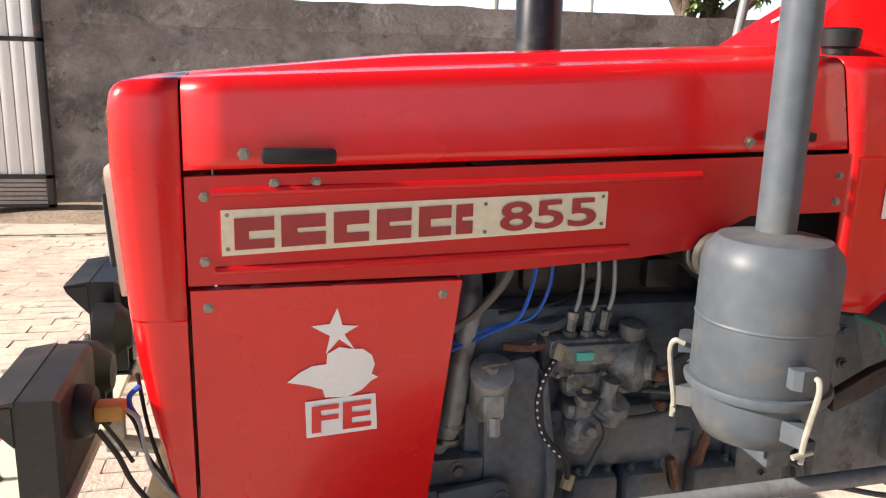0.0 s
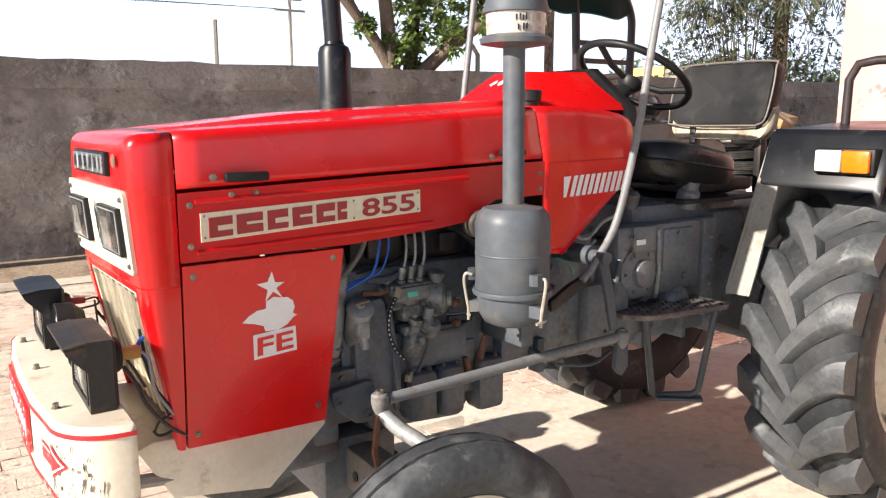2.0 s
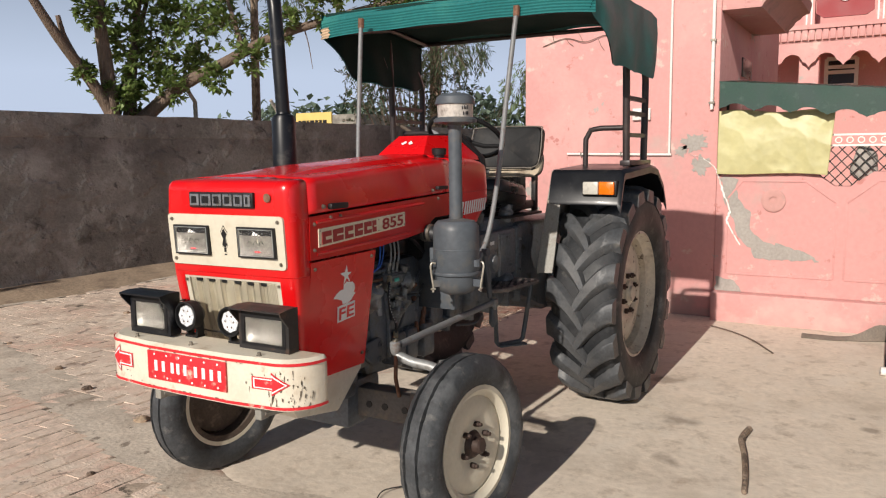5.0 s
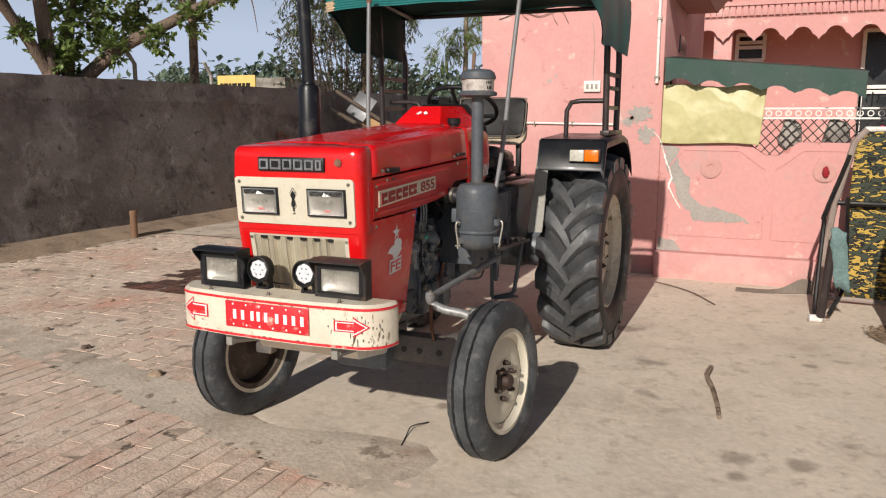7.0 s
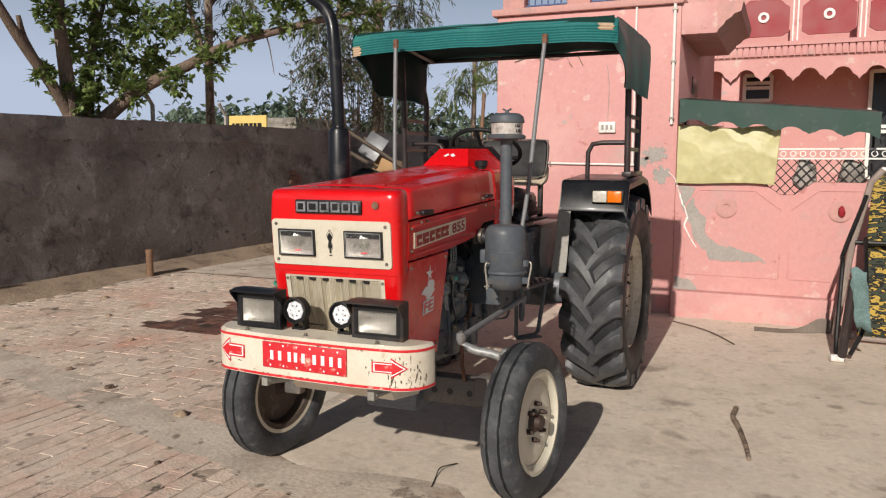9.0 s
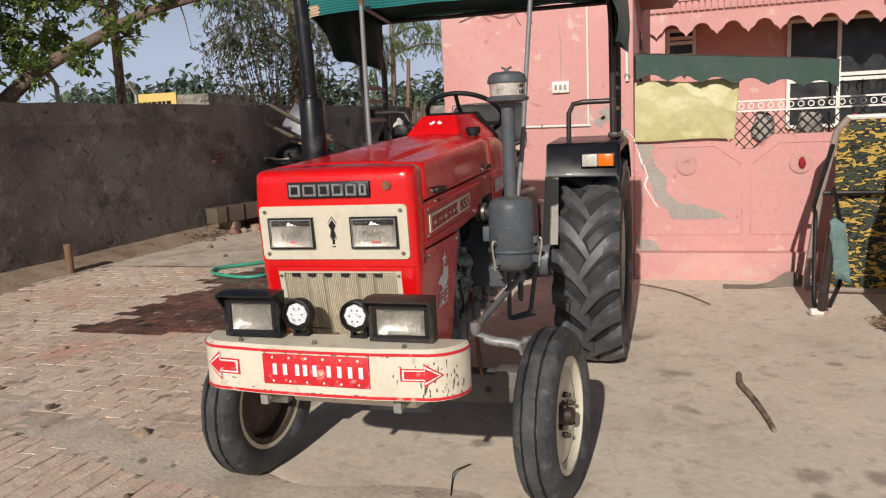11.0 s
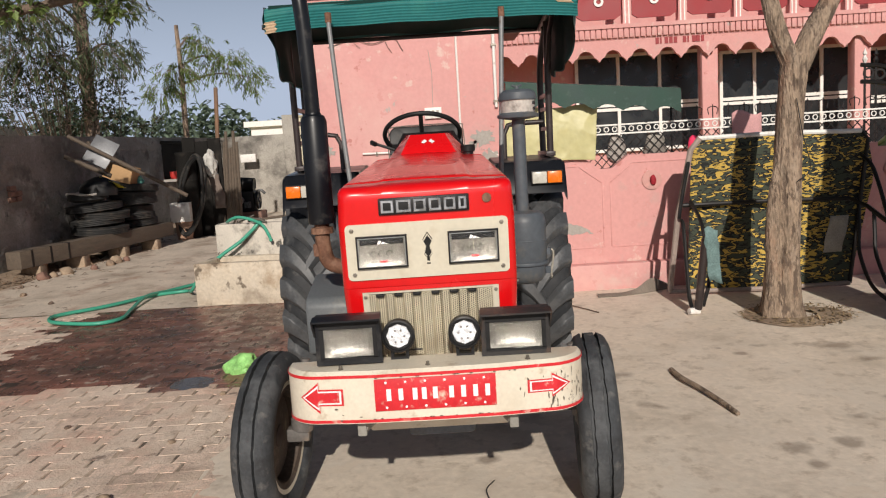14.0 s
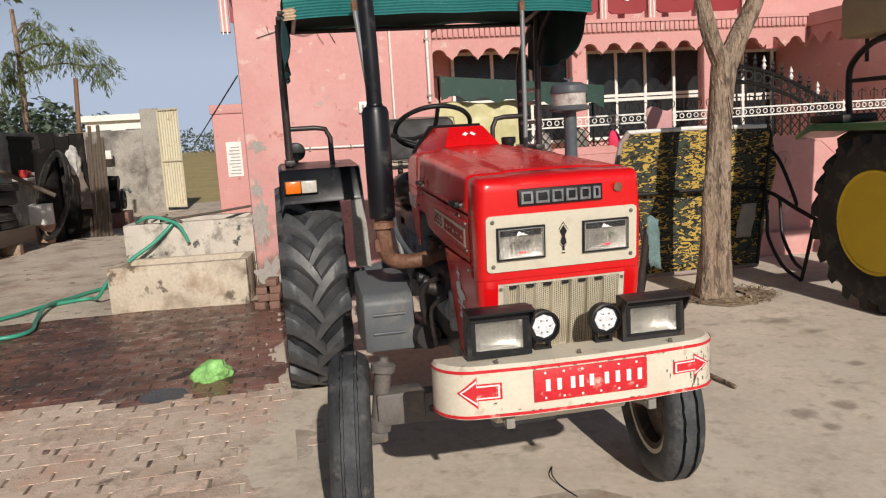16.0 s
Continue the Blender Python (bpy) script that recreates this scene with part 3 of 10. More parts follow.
def ring_boss(parent, y, z, hole=0.035):
    bm = B()
    lathe(bm, [(0.10, 0.0), (0.10, 0.012), (0.085, 0.016), (0.055, 0.012), (hole, 0.012), (hole, -0.01), (0.002, -0.01)], turned((HX - 0.002, y, z), (-1, 0, 0)), 28)
    part("ring_boss", bm, PINK_DARK, parent)


def build_yard_wall():
    ya, yb = -0.68, -7.6
    bm = B()
    # Dipped tops between panels.
    top = [(ya, 1.30), (-0.86, 1.34), (-1.48, 1.335), (-1.64, 1.22), (-1.76, 1.22), (-1.93, 1.345), (-2.75, 1.34), (-2.9, 1.22), (-3.0, 1.22), (-3.15, 1.33), (yb, 1.30)]
    prism(bm, [(ya, -0.05)] + top + [(yb, -0.05)], HX, HX + 0.16, "x")
    wall = solid("wall_yard", bm, PINK, "low pink yard wall with moulded panels and peeling paint", "wall", kind="structure")
    bm = B()
    box(bm, HX - 0.14, HX, yb, ya, -0.05, 0.26, 0.015)
    part("plinth", bm, PINK, wall)
    bm = B()
    def frame_strip(pts):
        for a, b in zip(pts, pts[1:]):
            d = Vector((0, b[0] - a[0], b[1] - a[1]))
            mid = Vector((HX - 0.003, (a[0] + b[0]) / 2, (a[1] + b[1]) / 2))
            rot = Matrix.Rotation(math.atan2(d.z, d.y), 4, "X")
            box(bm, -0.004, 0.012, -d.length / 2 + 0.006, d.length / 2 - 0.006, -0.008, 0.008, 0.002, Matrix.Translation(mid) @ rot)
    frame_strip([(-0.78, 0.42), (-0.78, 1.1), (-0.9, 1.26), (-1.42, 1.26), (-1.66, 1.08), (-1.66, 0.42), (-0.78, 0.42)])
    frame_strip([(-1.74, 0.42), (-1.74, 1.08), (-1.97, 1.27), (-2.72, 1.27), (-2.9, 1.08), (-2.9, 0.42), (-1.74, 0.42)])
    frame_strip([(-3.0, 0.42), (-3.0, 1.08), (-3.2, 1.25), (-5.1, 1.25), (-5.3, 1.08), (-5.3, 0.42), (-3.0, 0.42)])
    part("panel_moulding", bm, PINK, wall)
    for y, z in ((-1.165, 1.09), (-2.16, 1.08), (-4.62, 1.05), (-6.0, 1.05)):
        ring_boss(wall, y, z)
    # Repaired cracks in bare cement with white filler.
    bm = B()
    for k, pts in enumerate([[(-0.70, 1.30), (-0.86, 1.26), (-0.86, 1.10), (-0.98, 0.98), (-0.98, 0.82), (-1.12, 0.72), (-1.42, 0.66), (-1.56, 0.58), (-1.22, 0.56), (-1.02, 0.60), (-0.88, 0.76), (-0.80, 0.98), (-0.74, 1.12)],
                             [(-0.70, 0.38), (-0.86, 0.36), (-0.92, 0.26), (-0.80, 0.2), (-0.70, 0.22)]]):
        prism(bm, ragged(pts, 0.035, 0.03, k), HX - 0.005, HX + 0.01, "x")
    part("cement_repair", bm, PLASTER, wall, "bare grey cement repair")
    bm = B()
    line = [(-0.44, 1.50), (-0.56, 1.46), (-0.66, 1.38), (-0.70, 1.28), (-0.745, 1.14), (-0.80, 1.0), (-0.78, 0.9), (-0.84, 0.78), (-0.90, 0.68)]
    pts = smooth_path([(0, y, z) for y, z in line], 9)
    rows = []
    for k, p in enumerate(pts):
        w = 0.006 + 0.010 * abs(noise.noise((k * 0.37, 2, 0))) + 0.005 * noise.noise((k * 1.3, 7, 0))
        y, z = p.y + 0.012 * noise.noise((k * 0.55, 0, 3)), p.z + 0.008 * noise.noise((k * 0.6, 0, 8))
        rows.append([(HX - 0.009, y + w, z + w * 0.4), (HX - 0.009, y - w, z - w * 0.4), (HX + 0.006, y - w, z - w * 0.4), (HX + 0.006, y + w, z + w * 0.4)])
    rings(bm, rows)
    part("filler_line", bm, WHITE_PAINT, wall)
    # Lattice railing with a white scroll band.
    rail = thing("lattice_railing", "black iron lattice railing with white scrolled band on the yard wall", "railing")
    bm = B()
    y = -0.75
    while y > -7.4:
        for s in (1, -1):
            a, b = (HX + 0.08, y, 1.20 if s > 0 else 1.56), (HX + 0.085, y - 0.33, 1.56 if s > 0 else 1.20)
            tube(bm, [a, b], 0.006, 4)
        y -= 0.09
    part("lattice", bm, IRON, rail)
    bm = B()
    for z in (1.20, 1.565, 1.655):
        box(bm, HX + 0.07, HX + 0.095, -7.5, -0.72, z - 0.008, z + 0.008)
    part("rail_bar", bm, WHITE_PAINT, rail)
    bm = B()
    y = -0.8
    while y > -7.4:
        lathe(bm, [(0.020, -0.005), (0.029, -0.005), (0.029, 0.005), (0.020, 0.005)], turned((HX + 0.083, y, 1.61), (1, 0, 0)), 10, closed=True)
        y -= 0.085
    part("scroll", bm, WHITE_PAINT, rail)
    y = -2.5
    while y > -7.4:
        bm = B()
        tube(bm, [(HX + 0.083, y, 1.65), (HX + 0.083, y, 1.80)], 0.006, 5)
        tube(bm, [(HX + 0.083, y - 0.04, 1.70), (HX + 0.083, y - 0.05, 1.76), (HX + 0.083, y, 1.78), (HX + 0.083, y + 0.05, 1.76), (HX + 0.083, y + 0.04, 1.70)], 0.005, 5, True)
        part("finial", bm, IRON, rail)
        y -= 0.16


def scallop(y_from, y_to, z_top, z_low, pitch, depth):
    """An outline (y, z) whose lower edge is a row of cusped arches."""
    pts = [(y_from, z_top)]
    n = max(1, round(abs(y_to - y_from) / pitch))
    step = (y_to - y_from) / n
    for i in range(n):
        for k in range(16):
            u = k / 16
            v = min(u, 1 - u)
            if v < 0.22:
                h = 0.42 * math.sin(math.pi / 2 * v / 0.22) ** 0.8
            else:
                h = 0.42 + 0.58 * math.sqrt(max(0.0, 1 - ((0.5 - v) / 0.28) ** 2))
            pts.append((y_from + step * (i + u), z_low + depth * h))
    pts += [(y_to, z_low), (y_to, z_top)]
    return pts


def build_main_house():
    fx = 14.0
    bm = B()
    box(bm, fx + 1.4, fx + 1.7, -16, 0.9, -0.05, 3.8)
    back = solid("wall_house_main", bm, PINK, "pink main house wall behind the porch", "wall", kind="structure")
    # Windows with white frames.
    k = 0
    for ya, yb, z0, zm, z1, n in ((-0.80, -1.33, 2.80, 3.06, 3.32, 1), (-3.18, -5.98, 1.2, 2.12, 3.32, 3), (-6.43, -9.45, 1.2, 2.10, 3.24, 4), (-9.75, -12.2, 1.0, 1.95, 3.12, 3)):
        k += 1
        win = tagged(new("window_%d" % (k + 1)), "dark glazed window with white frames", "window", kind="structure")
        for i in range(n):
            y = ya + (yb - ya) * i / n
            bm = B()
            box(bm, fx + 1.33, fx + 1.4, y + (yb - ya) / n, y, z0, z1)
            part("pane", bm, DARK_GLASS, win)
        bm = B()
        for i in range(n + 1):
            y = ya + (yb - ya) * i / n
            box(bm, fx + 1.28, fx + 1.36, y - 0.035, y + 0.035, z0, z1)
        for z in (z0, zm, zm + 0.10, z1):
            box(bm, fx + 1.285, fx + 1.365, yb, ya, z - 0.035, z + 0.035)
        part("window_frame", bm, WHITE_PAINT, win)
    bm = B()
    for y in (-0.6, -5.75, -8.94, -12):
        box(bm, fx + 0.02, fx + 0.32, y - 0.17, y + 0.17, -0.05, 3.498, 0.02)
    solid("wall_porch_pillar", bm, PINK, "square pink porch pillars", "pillar", kind="structure")
    bm = B()
    prism(bm, scallop(1.086, -11.322, 3.55, 3.06, 0.564, 0.235), fx - 0.1, fx, "x")
    fascia = solid("trim_fascia", bm, PINK, "pink porch fascia with cusped scalloped lower edge", "fascia", kind="structure")
    bm = B()
    y = 0.85
    while y > -11.3:
        box(bm, fx - 0.17, fx - 0.02, y - 0.048, y + 0.048, 3.53, 3.72, 0.01)
        y -= 0.115
    part("dentil", bm, PINK, fascia)
    bm = B()
    box(bm, fx - 0.20, fx + 1.397, -11.3, 0.9, 3.72, 3.8)
    box(bm, fx - 0.11, fx + 1.397, -11.3, 0.9, 3.50, 3.72)
    part("slab", bm, PINK, fascia)
    # The name on the fascia stands as plain bars.
    bm = B()
    for i, w in enumerate((0.07, 0.03, 0.07, 0.07, 0.07, 0.0, 0.07, 0.03, 0.09, 0.07, 0.06)):
        if w:
            box(bm, fx - 0.115, fx - 0.098, -4.59 - i * 0.094 - w, -4.59 - i * 0.094, 3.365, 3.49)
    part("lettering_bar", bm, MAROON, fascia)
    # Parapet panels.
    bm = B()
    ys = [1.73 - 1.143 * k for k in range(11)]
    for y in ys:
        prism(bm, [(y - 0.12, 3.8), (y + 0.06, 3.8), (y + 0.06, 4.9), (y - 0.12, 4.9)], fx - 0.12, fx + 0.08, "x")
    par = solid("trim_parapet", bm, PINK, "pink parapet posts with white lines", "parapet", kind="structure")
    bm = B()
    for y in ys:
        for d in (-0.08, 0.0):
            box(bm, fx - 0.128, fx - 0.11, y + d, y + d + 0.025, 3.75, 4.9)
    part("white_line", bm, WHITE_PAINT, par)
    for y in ys[:-1]:
        bm = B()
        a, b = y - 0.14, y - 1.063
        prism(bm, [(a, 4.0), (a - 0.12, 3.92), (b + 0.12, 3.92), (b, 4.0), (b, 4.45), (b + 0.2, 4.62), (a - 0.2, 4.62), (a, 4.45)], fx - 0.06, fx, "x")
        part("panel", bm, MAROON, par, "maroon cut-corner panel")
        bm = B()
        lathe(bm, [(0.05, 0), (0.05, 0.03), (0.10, 0.03), (0.10, 0)], turned((fx - 0.06, (a + b) / 2, 4.28), (-1, 0, 0)), 20, closed=True)
        part("ring", bm, WHITE_PAINT, par)
    bm = B()
    box(bm, fx + 1.4, fx + 1.6, -16, 0.9, 3.8, 7.0)
    part("upper_wall", bm, PINK, par)
    # Projecting wing.
    bm = B()
    box(bm, 9.5, 15.5, -15, -11.5, -0.05, 3.6, 0.02)
    prism(bm, scallop(9.5, 14.1, 3.55, 3.06, 0.564, 0.235), -11.5, -11.4, "y")
    box(bm, 9.4, 14.1, -11.52, -11.3, 3.5, 3.78)
    solid("wall_house_wing", bm, PINK, "projecting pink wing of the house with scalloped fascia", "wall", kind="structure")


def build_back_walls():
    bm = B()
    box(bm, 19.2, 19.45, 3.9, WY, -0.05, 2.14, 0.01)
    solid("wall_back", bm, CEMENT_LIGHT, "stained pale cement wall at the yard's end", "wall", kind="structure")


build_ground()
build_boundary_wall()
build_house()
build_yard_wall()
build_main_house()
build_back_walls()


# ---- the tractor (front towards -x, its own left towards -y) ----
def bolt(bm, p, axis, r=0.009, h=0.006):
    r *= 0.72
    lathe(bm, [(r * 1.45, 0), (r * 1.45, h * 0.3), (r, h * 0.35), (r * 0.95, h), (0.001, h)], turned(p, axis), 6)


def lettering(text, bm, place, width, height):
    """Built-in font letters, stretched to a width and height and laid by place(u, v)."""
    cu = bpy.data.curves.new("text", "FONT")
    cu.body, cu.offset = text, 0.02
    ob = bpy.data.objects.new("text", cu)
    me = bpy.data.meshes.new_from_object(ob)
    xs, ys = [v.co.x for v in me.vertices], [v.co.y for v in me.vertices]
    x0, sx, y0, sy = min(xs), width / (max(xs) - min(xs)), min(ys), height / (max(ys) - min(ys))
    vs = [bm.verts.new(place((v.co.x - x0) * sx, (v.co.y - y0) * sy)) for v in me.vertices]
    for p in me.polygons:
        try:
            bm.faces.new([vs[i] for i in p.vertices])
        except ValueError:
            pass
    bpy.data.objects.remove(ob)
    bpy.data.curves.remove(cu)
    bpy.data.meshes.remove(me)


def hood_half(x):
    return 0.300 - 0.026 * max(0.0, x) / 1.2


def seam(x):
    return 1.303 + 0.034 * x


def hood_top(x):
    return 1.431 + 0.058 * x


def shell_half(w, low, zt, crown=1.0, r=0.024):
    """Half a bonnet section, from the lower edge over a tight shoulder to the raised middle: (y, z)."""
    half = [(-w, z) for z in low] + [(-w + 0.005, zt - r - 0.004)]
    for k in range(1, 7):
        a = math.pi / 2 * k / 6
        half.append((-w + 0.005 + r * (1 - math.cos(a)), zt - r + r * math.sin(a)))
    return half + [(-0.175, zt + 0.006 * crown), (-0.162, zt + 0.009 * crown), (-0.150, zt + 0.019 * crown), (-0.138, zt + 0.021 * crown), (-0.06, zt + 0.024 * crown), (0, zt + 0.025 * crown)]


def mirrored(half):
    return half + [(-a, b) for a, b in reversed(half[:-1])]


def nose_front(z):
    """x of the nose's front face at height z."""
    pts = [(0.68, 0.068), (0.80, 0.042), (0.95, 0.009), (1.02, -0.004), (1.08, -0.0125), (1.14, -0.0185), (1.2, -0.0235), (1.32, -0.033), (1.40, -0.030), (1.45, -0.01)]
    for (z0, x0), (z1, x1) in zip(pts, pts[1:]):
        if z <= z1:
            u = max(0, (z - z0) / (z1 - z0))
            return x0 + (x1 - x0) * u
    return pts[-1][1]


def set_back(ob):
    """The bonnet nose sits a little askew on the tractor: its right cheek stands further forward."""
    for o in (ob, *ob.children_recursive):
        for v in o.data.vertices:
            w = min(1.0, max(0.0, (0.088 - v.co.x) / 0.12))
            v.co.x += w * (0.009 - 0.046 * v.co.y)


def nose_half(z):
    return 0.2985 - 0.0365 * max(0.0, (1.088 - z) / 0.408) ** 1.4


def build_body(root):
    # Nose shell above the grille: the lid's section, drawn in towards the front.
    bm = B()
    rows = []
    for x, w, zt in ((0.088, hood_half(0.088), hood_top(0.088)), (0.040, 0.2985, 1.4335), (0.012, 0.2982, 1.4315), (-0.004, 0.2955, 1.429), (-0.016, 0.290, 1.424), (-0.025, 0.281, 1.416), (-0.030, 0.270, 1.405)):
        blend = (0.088 - x) / 0.118
        full = mirrored(shell_half(w, (1.088, 1.092, 1.2, 1.307), zt, 0.25 * max(0.0, 1 - blend)))
        rows.append([(x + blend * (nose_front(z) + 0.031) if z < 1.385 else x, y, z) for y, z in full])
    rings(bm, rows, closed=False)
    count = len(rows[-1])
    last = list(bm.verts)[-count:]
    for i in range(count // 2):
        q = (last[i], last[i + 1], last[count - 2 - i], last[count - 1 - i])
        if len(set(q)) == 4:
            bm.faces.new(q)
        else:
            bm.faces.new((last[i], last[i + 1], last[count - 1 - i]))
    nose = part("nose", bm, RED, root, "glossy red rounded bonnet nose")
    mod = nose.modifiers.new("thick", "SOLIDIFY")
    mod.thickness, mod.offset = 0.004, -1
    # Red cheeks beside the grille.
    for s in (-1, 1):
        bm = B()
        rows = []
        for z in (0.685, 0.74, 0.80, 0.88, 0.95, 1.02, 1.084, 1.088):
            w, f = nose_half(z), nose_front(z)
            ring = []
            for x, inset in ((0.088, 0.0), (0.040, 0.0), (0.012, 0.0003), (-0.004, 0.003), (-0.016, 0.0085), (-0.025, 0.0175), (-0.030, 0.0285)):
                ring.append((x + (0.088 - x) / 0.118 * (f + 0.031), s * (w - inset), z))
            ring += [(f + 0.0005, s * 0.232, z), (f + 0.02, s * 0.230, z), (0.088, s * (w - 0.03), z)]
            rows.append(ring)
        rings(bm, rows)
        part("cheek", bm, RED, root)
    bm = B()
    box(bm, -0.0115, 0.03, -0.235, 0.235, 1.074, 1.0885, 0.0)
    part("nose_sill", bm, RED, root)
    # Hood.
    bm = B()
    rows = []
    for i in range(19):
        u = i / 18
        x = 0.092 + (1.147 - 0.092) * u
        full = mirrored(shell_half(hood_half(x), (seam(x) + 0.003, seam(x) + 0.02), hood_top(x), min(1.0, 0.25 + 2.2 * (x - 0.09))))
        rows.append([(x + u ** 8 * 0.03 * max(0.0, (hood_top(x) - z) / 0.16), y, z) for y, z in full])
    rings(bm, rows, closed=False)
    hood = part("hood", bm, RED, root, "long glossy red bonnet lid")
    mod = hood.modifiers.new("thick", "SOLIDIFY")
    mod.thickness, mod.offset = 0.004, -1
    # Side strips under the lid.
    for s in (-1, 1):
        bm = B()
        out = [(0.092, seam(0.09) - 0.006), (0.092, 1.142), (0.52, 1.146), (0.80, 1.165), (0.93, 1.180), (0.965, 1.215), (1.00, 1.232), (1.185, 1.236), (1.185, seam(1.185) - 0.006)]
        rows_in, rows_out = [], []
        for k, (x, z) in enumerate(out):
            w = hood_half(x) - 0.004
            rows_out.append(bm.verts.new((x, s * (w + 0.006), z)))
            rows_in.append(bm.verts.new((x, s * (w - 0.006), z)))
        bm.faces.new(rows_out)
        bm.faces.new(list(reversed(rows_in)))
        for k in range(len(out)):
            j = (k + 1) % len(out)
            bm.faces.new((rows_out[k], rows_out[j], rows_in[j], rows_in[k]))
        strip = part("side_strip", bm, RED_PANEL, root, "red pressed side strip under the bonnet")
        bm = B()
        for z0, z1 in ((1.272, 1.284), (1.158, 1.168)):
            pts = [(x, s * (hood_half(x) + 0.001), (z0 + z1) / 2 + 0.03 * (x - 0.12)) for x in (0.13, 0.5, 0.9 if z0 > 1.2 else 0.78)]
            tube(bm, pts, 0.007, 8)
        link("pressed_rib", bm, RED_PANEL, strip)
        bm = B()
        for x, z in ((0.118, 1.272), (0.116, 1.178), (1.165, 1.30), (1.165, 1.255), (0.215, 1.291), (0.275, 1.293), (1.03, 1.318)):
            bolt(bm, (x, s * (hood_half(x) + 0.002), z), (0, s, 0), 0.0075, 0.007)
        link("bolt", bm, STEEL, strip)
        # Badge: plain dark red blocks on ivory.
        def bp(x, z, out=0.005):
            return (x, s * (hood_half(x) + out), z)
        bm = B()
        x0, x1 = 0.140, 0.735
        q = [bp(x0, 1.186), bp(x1, 1.216), bp(x1, 1.276), bp(x0, 1.253)]
        inn = [bp(x0, 1.186, 0.0), bp(x1, 1.216, 0.0), bp(x1, 1.276, 0.0), bp(x0, 1.253, 0.0)]
        va, vb = [bm.verts.new(p) for p in q], [bm.verts.new(p) for p in inn]
        bm.faces.new(va)
        for k in range(4):
            bm.faces.new((va[k], va[(k + 1) % 4], vb[(k + 1) % 4], vb[k]))
        link("badge", bm, mat("ivory_badge", (0.72, 0.66, 0.50), 0.45, var=0.08, scale=20), strip, "ivory badge plate with plain dark red blocks")
        bm = B()
        spans = [(0.158, 0.214), (0.224, 0.288), (0.300, 0.352), (0.364, 0.416), (0.428, 0.478), (0.486, 0.512)]
        for k, (a, b) in enumerate(spans):
            zb = 1.186 + (a - x0) * 0.0505 + 0.008
            h = 0.046
            def bar(xa, xb, z0, z1):
                v = [bm.verts.new(bp(xx, zz + (xx - a) * 0.05, 0.0075)) for xx, zz in ((xa, z0), (xb, z0), (xb, z1), (xa, z1))]
                w = [bm.verts.new(bp(xx, zz + (xx - a) * 0.05, 0.003)) for xx, zz in ((xa, z0), (xb, z0), (xb, z1), (xa, z1))]
                bm.faces.new(v)
                for e in range(4):
                    bm.faces.new((v[e], v[(e + 1) % 4], w[(e + 1) % 4], w[e]))
            bar(a, a + (b - a) * 0.36, zb, zb + h)
            bar(a + (b - a) * 0.36, b, zb, zb + h * (0.42 if k % 2 else 0.30))
            bar(a + (b - a) * 0.36, b, zb + h * 0.58, zb + h)
        lettering("855", bm, lambda u, v: bp((0.556 + u if s < 0 else 0.716 - u), 1.214 + 0.046 * v + (0.05 * u if s < 0 else 0.05 * (0.16 - u)), 0.0075), 0.16, 1.0)
        link("badge_block", bm, mat("dark_red_print", (0.33, 0.03, 0.03), 0.5, var=0.1, scale=30), strip)
        bm = B()
        for x, z in ((0.148, 1.196), (0.148, 1.246), (0.727, 1.224), (0.727, 1.268), (0.532, 1.214), (0.532, 1.258)):
            bolt(bm, bp(x, z, 0.004), (0, s, 0), 0.004, 0.003)
        link("rivet", bm, STEEL, strip)
        # Lower side panel with a slanted rear edge.
        bm = B()
        out = [(0.094, 1.134), (0.094, 0.687), (0.452, 0.680), (0.498, 1.139)]
        va, vb = [], []
        for x, z in out:
            w = 0.262 + 0.036 * min(1, (z - 0.68) / 0.46)
            va.append(bm.verts.new((x, s * (w + 0.002), z)))
            vb.append(bm.verts.new((x, s * (w - 0.02), z)))
        bm.faces.new(va)
        bm.faces.new(list(reversed(vb)))
        for k in range(4):
            bm.faces.new((va[k], va[(k + 1) % 4], vb[(k + 1) % 4], vb[k]))
        lower = part("side_panel", bm, RED, root, "red side panel with white decal")
        def lp(x, z, o=0.004):
            return (x, s * (0.262 + 0.036 * min(1, (z - 0.68) / 0.46) + o), z)
        bm = B()
        for x, z in ((0.118, 1.108), (0.468, 1.118), (0.43, 0.728), (0.118, 0.72)):
            bolt(bm, lp(x, z, 0.001), (0, s, 0), 0.008, 0.007)
        link("bolt", bm, STEEL, lower)
        bm = B()
        def sheet(pts):
            bm.faces.new([bm.verts.new(lp(x, z, 0.0045)) for x, z in pts])
        sheet([(0.305, 1.102), (0.313, 1.073), (0.337, 1.071), (0.316, 1.058), (0.332, 1.032), (0.308, 1.05), (0.288, 1.026), (0.294, 1.056), (0.266, 1.073), (0.294, 1.076)])
        sheet([(0.229, 0.981), (0.248, 0.997), (0.267, 1.007), (0.289, 1.009), (0.290, 1.026), (0.308, 1.037), (0.327, 1.033), (0.345, 1.032), (0.359, 1.021), (0.364, 1.005), (0.359, 0.989), (0.370, 0.983), (0.359, 0.977),
               (0.344, 0.962), (0.322, 0.951), (0.287, 0.952), (0.283, 0.966), (0.261, 0.974)])
        sheet([(0.256, 0.946), (0.258, 0.882), (0.370, 0.891), (0.366, 0.955)])
        red_letters = B()
        lettering("FE", red_letters, lambda u, v: lp((0.266 + u if s < 0 else 0.360 - u), 0.8905 + 0.047 * v + 0.08 * (u if s < 0 else 0.094 - u), 0.0065), 0.094, 1.0)
        link("decal", red_letters, RED, lower)
        link("decal", bm, WHITE, lower, "white star and leaf-like decal over a framed block")
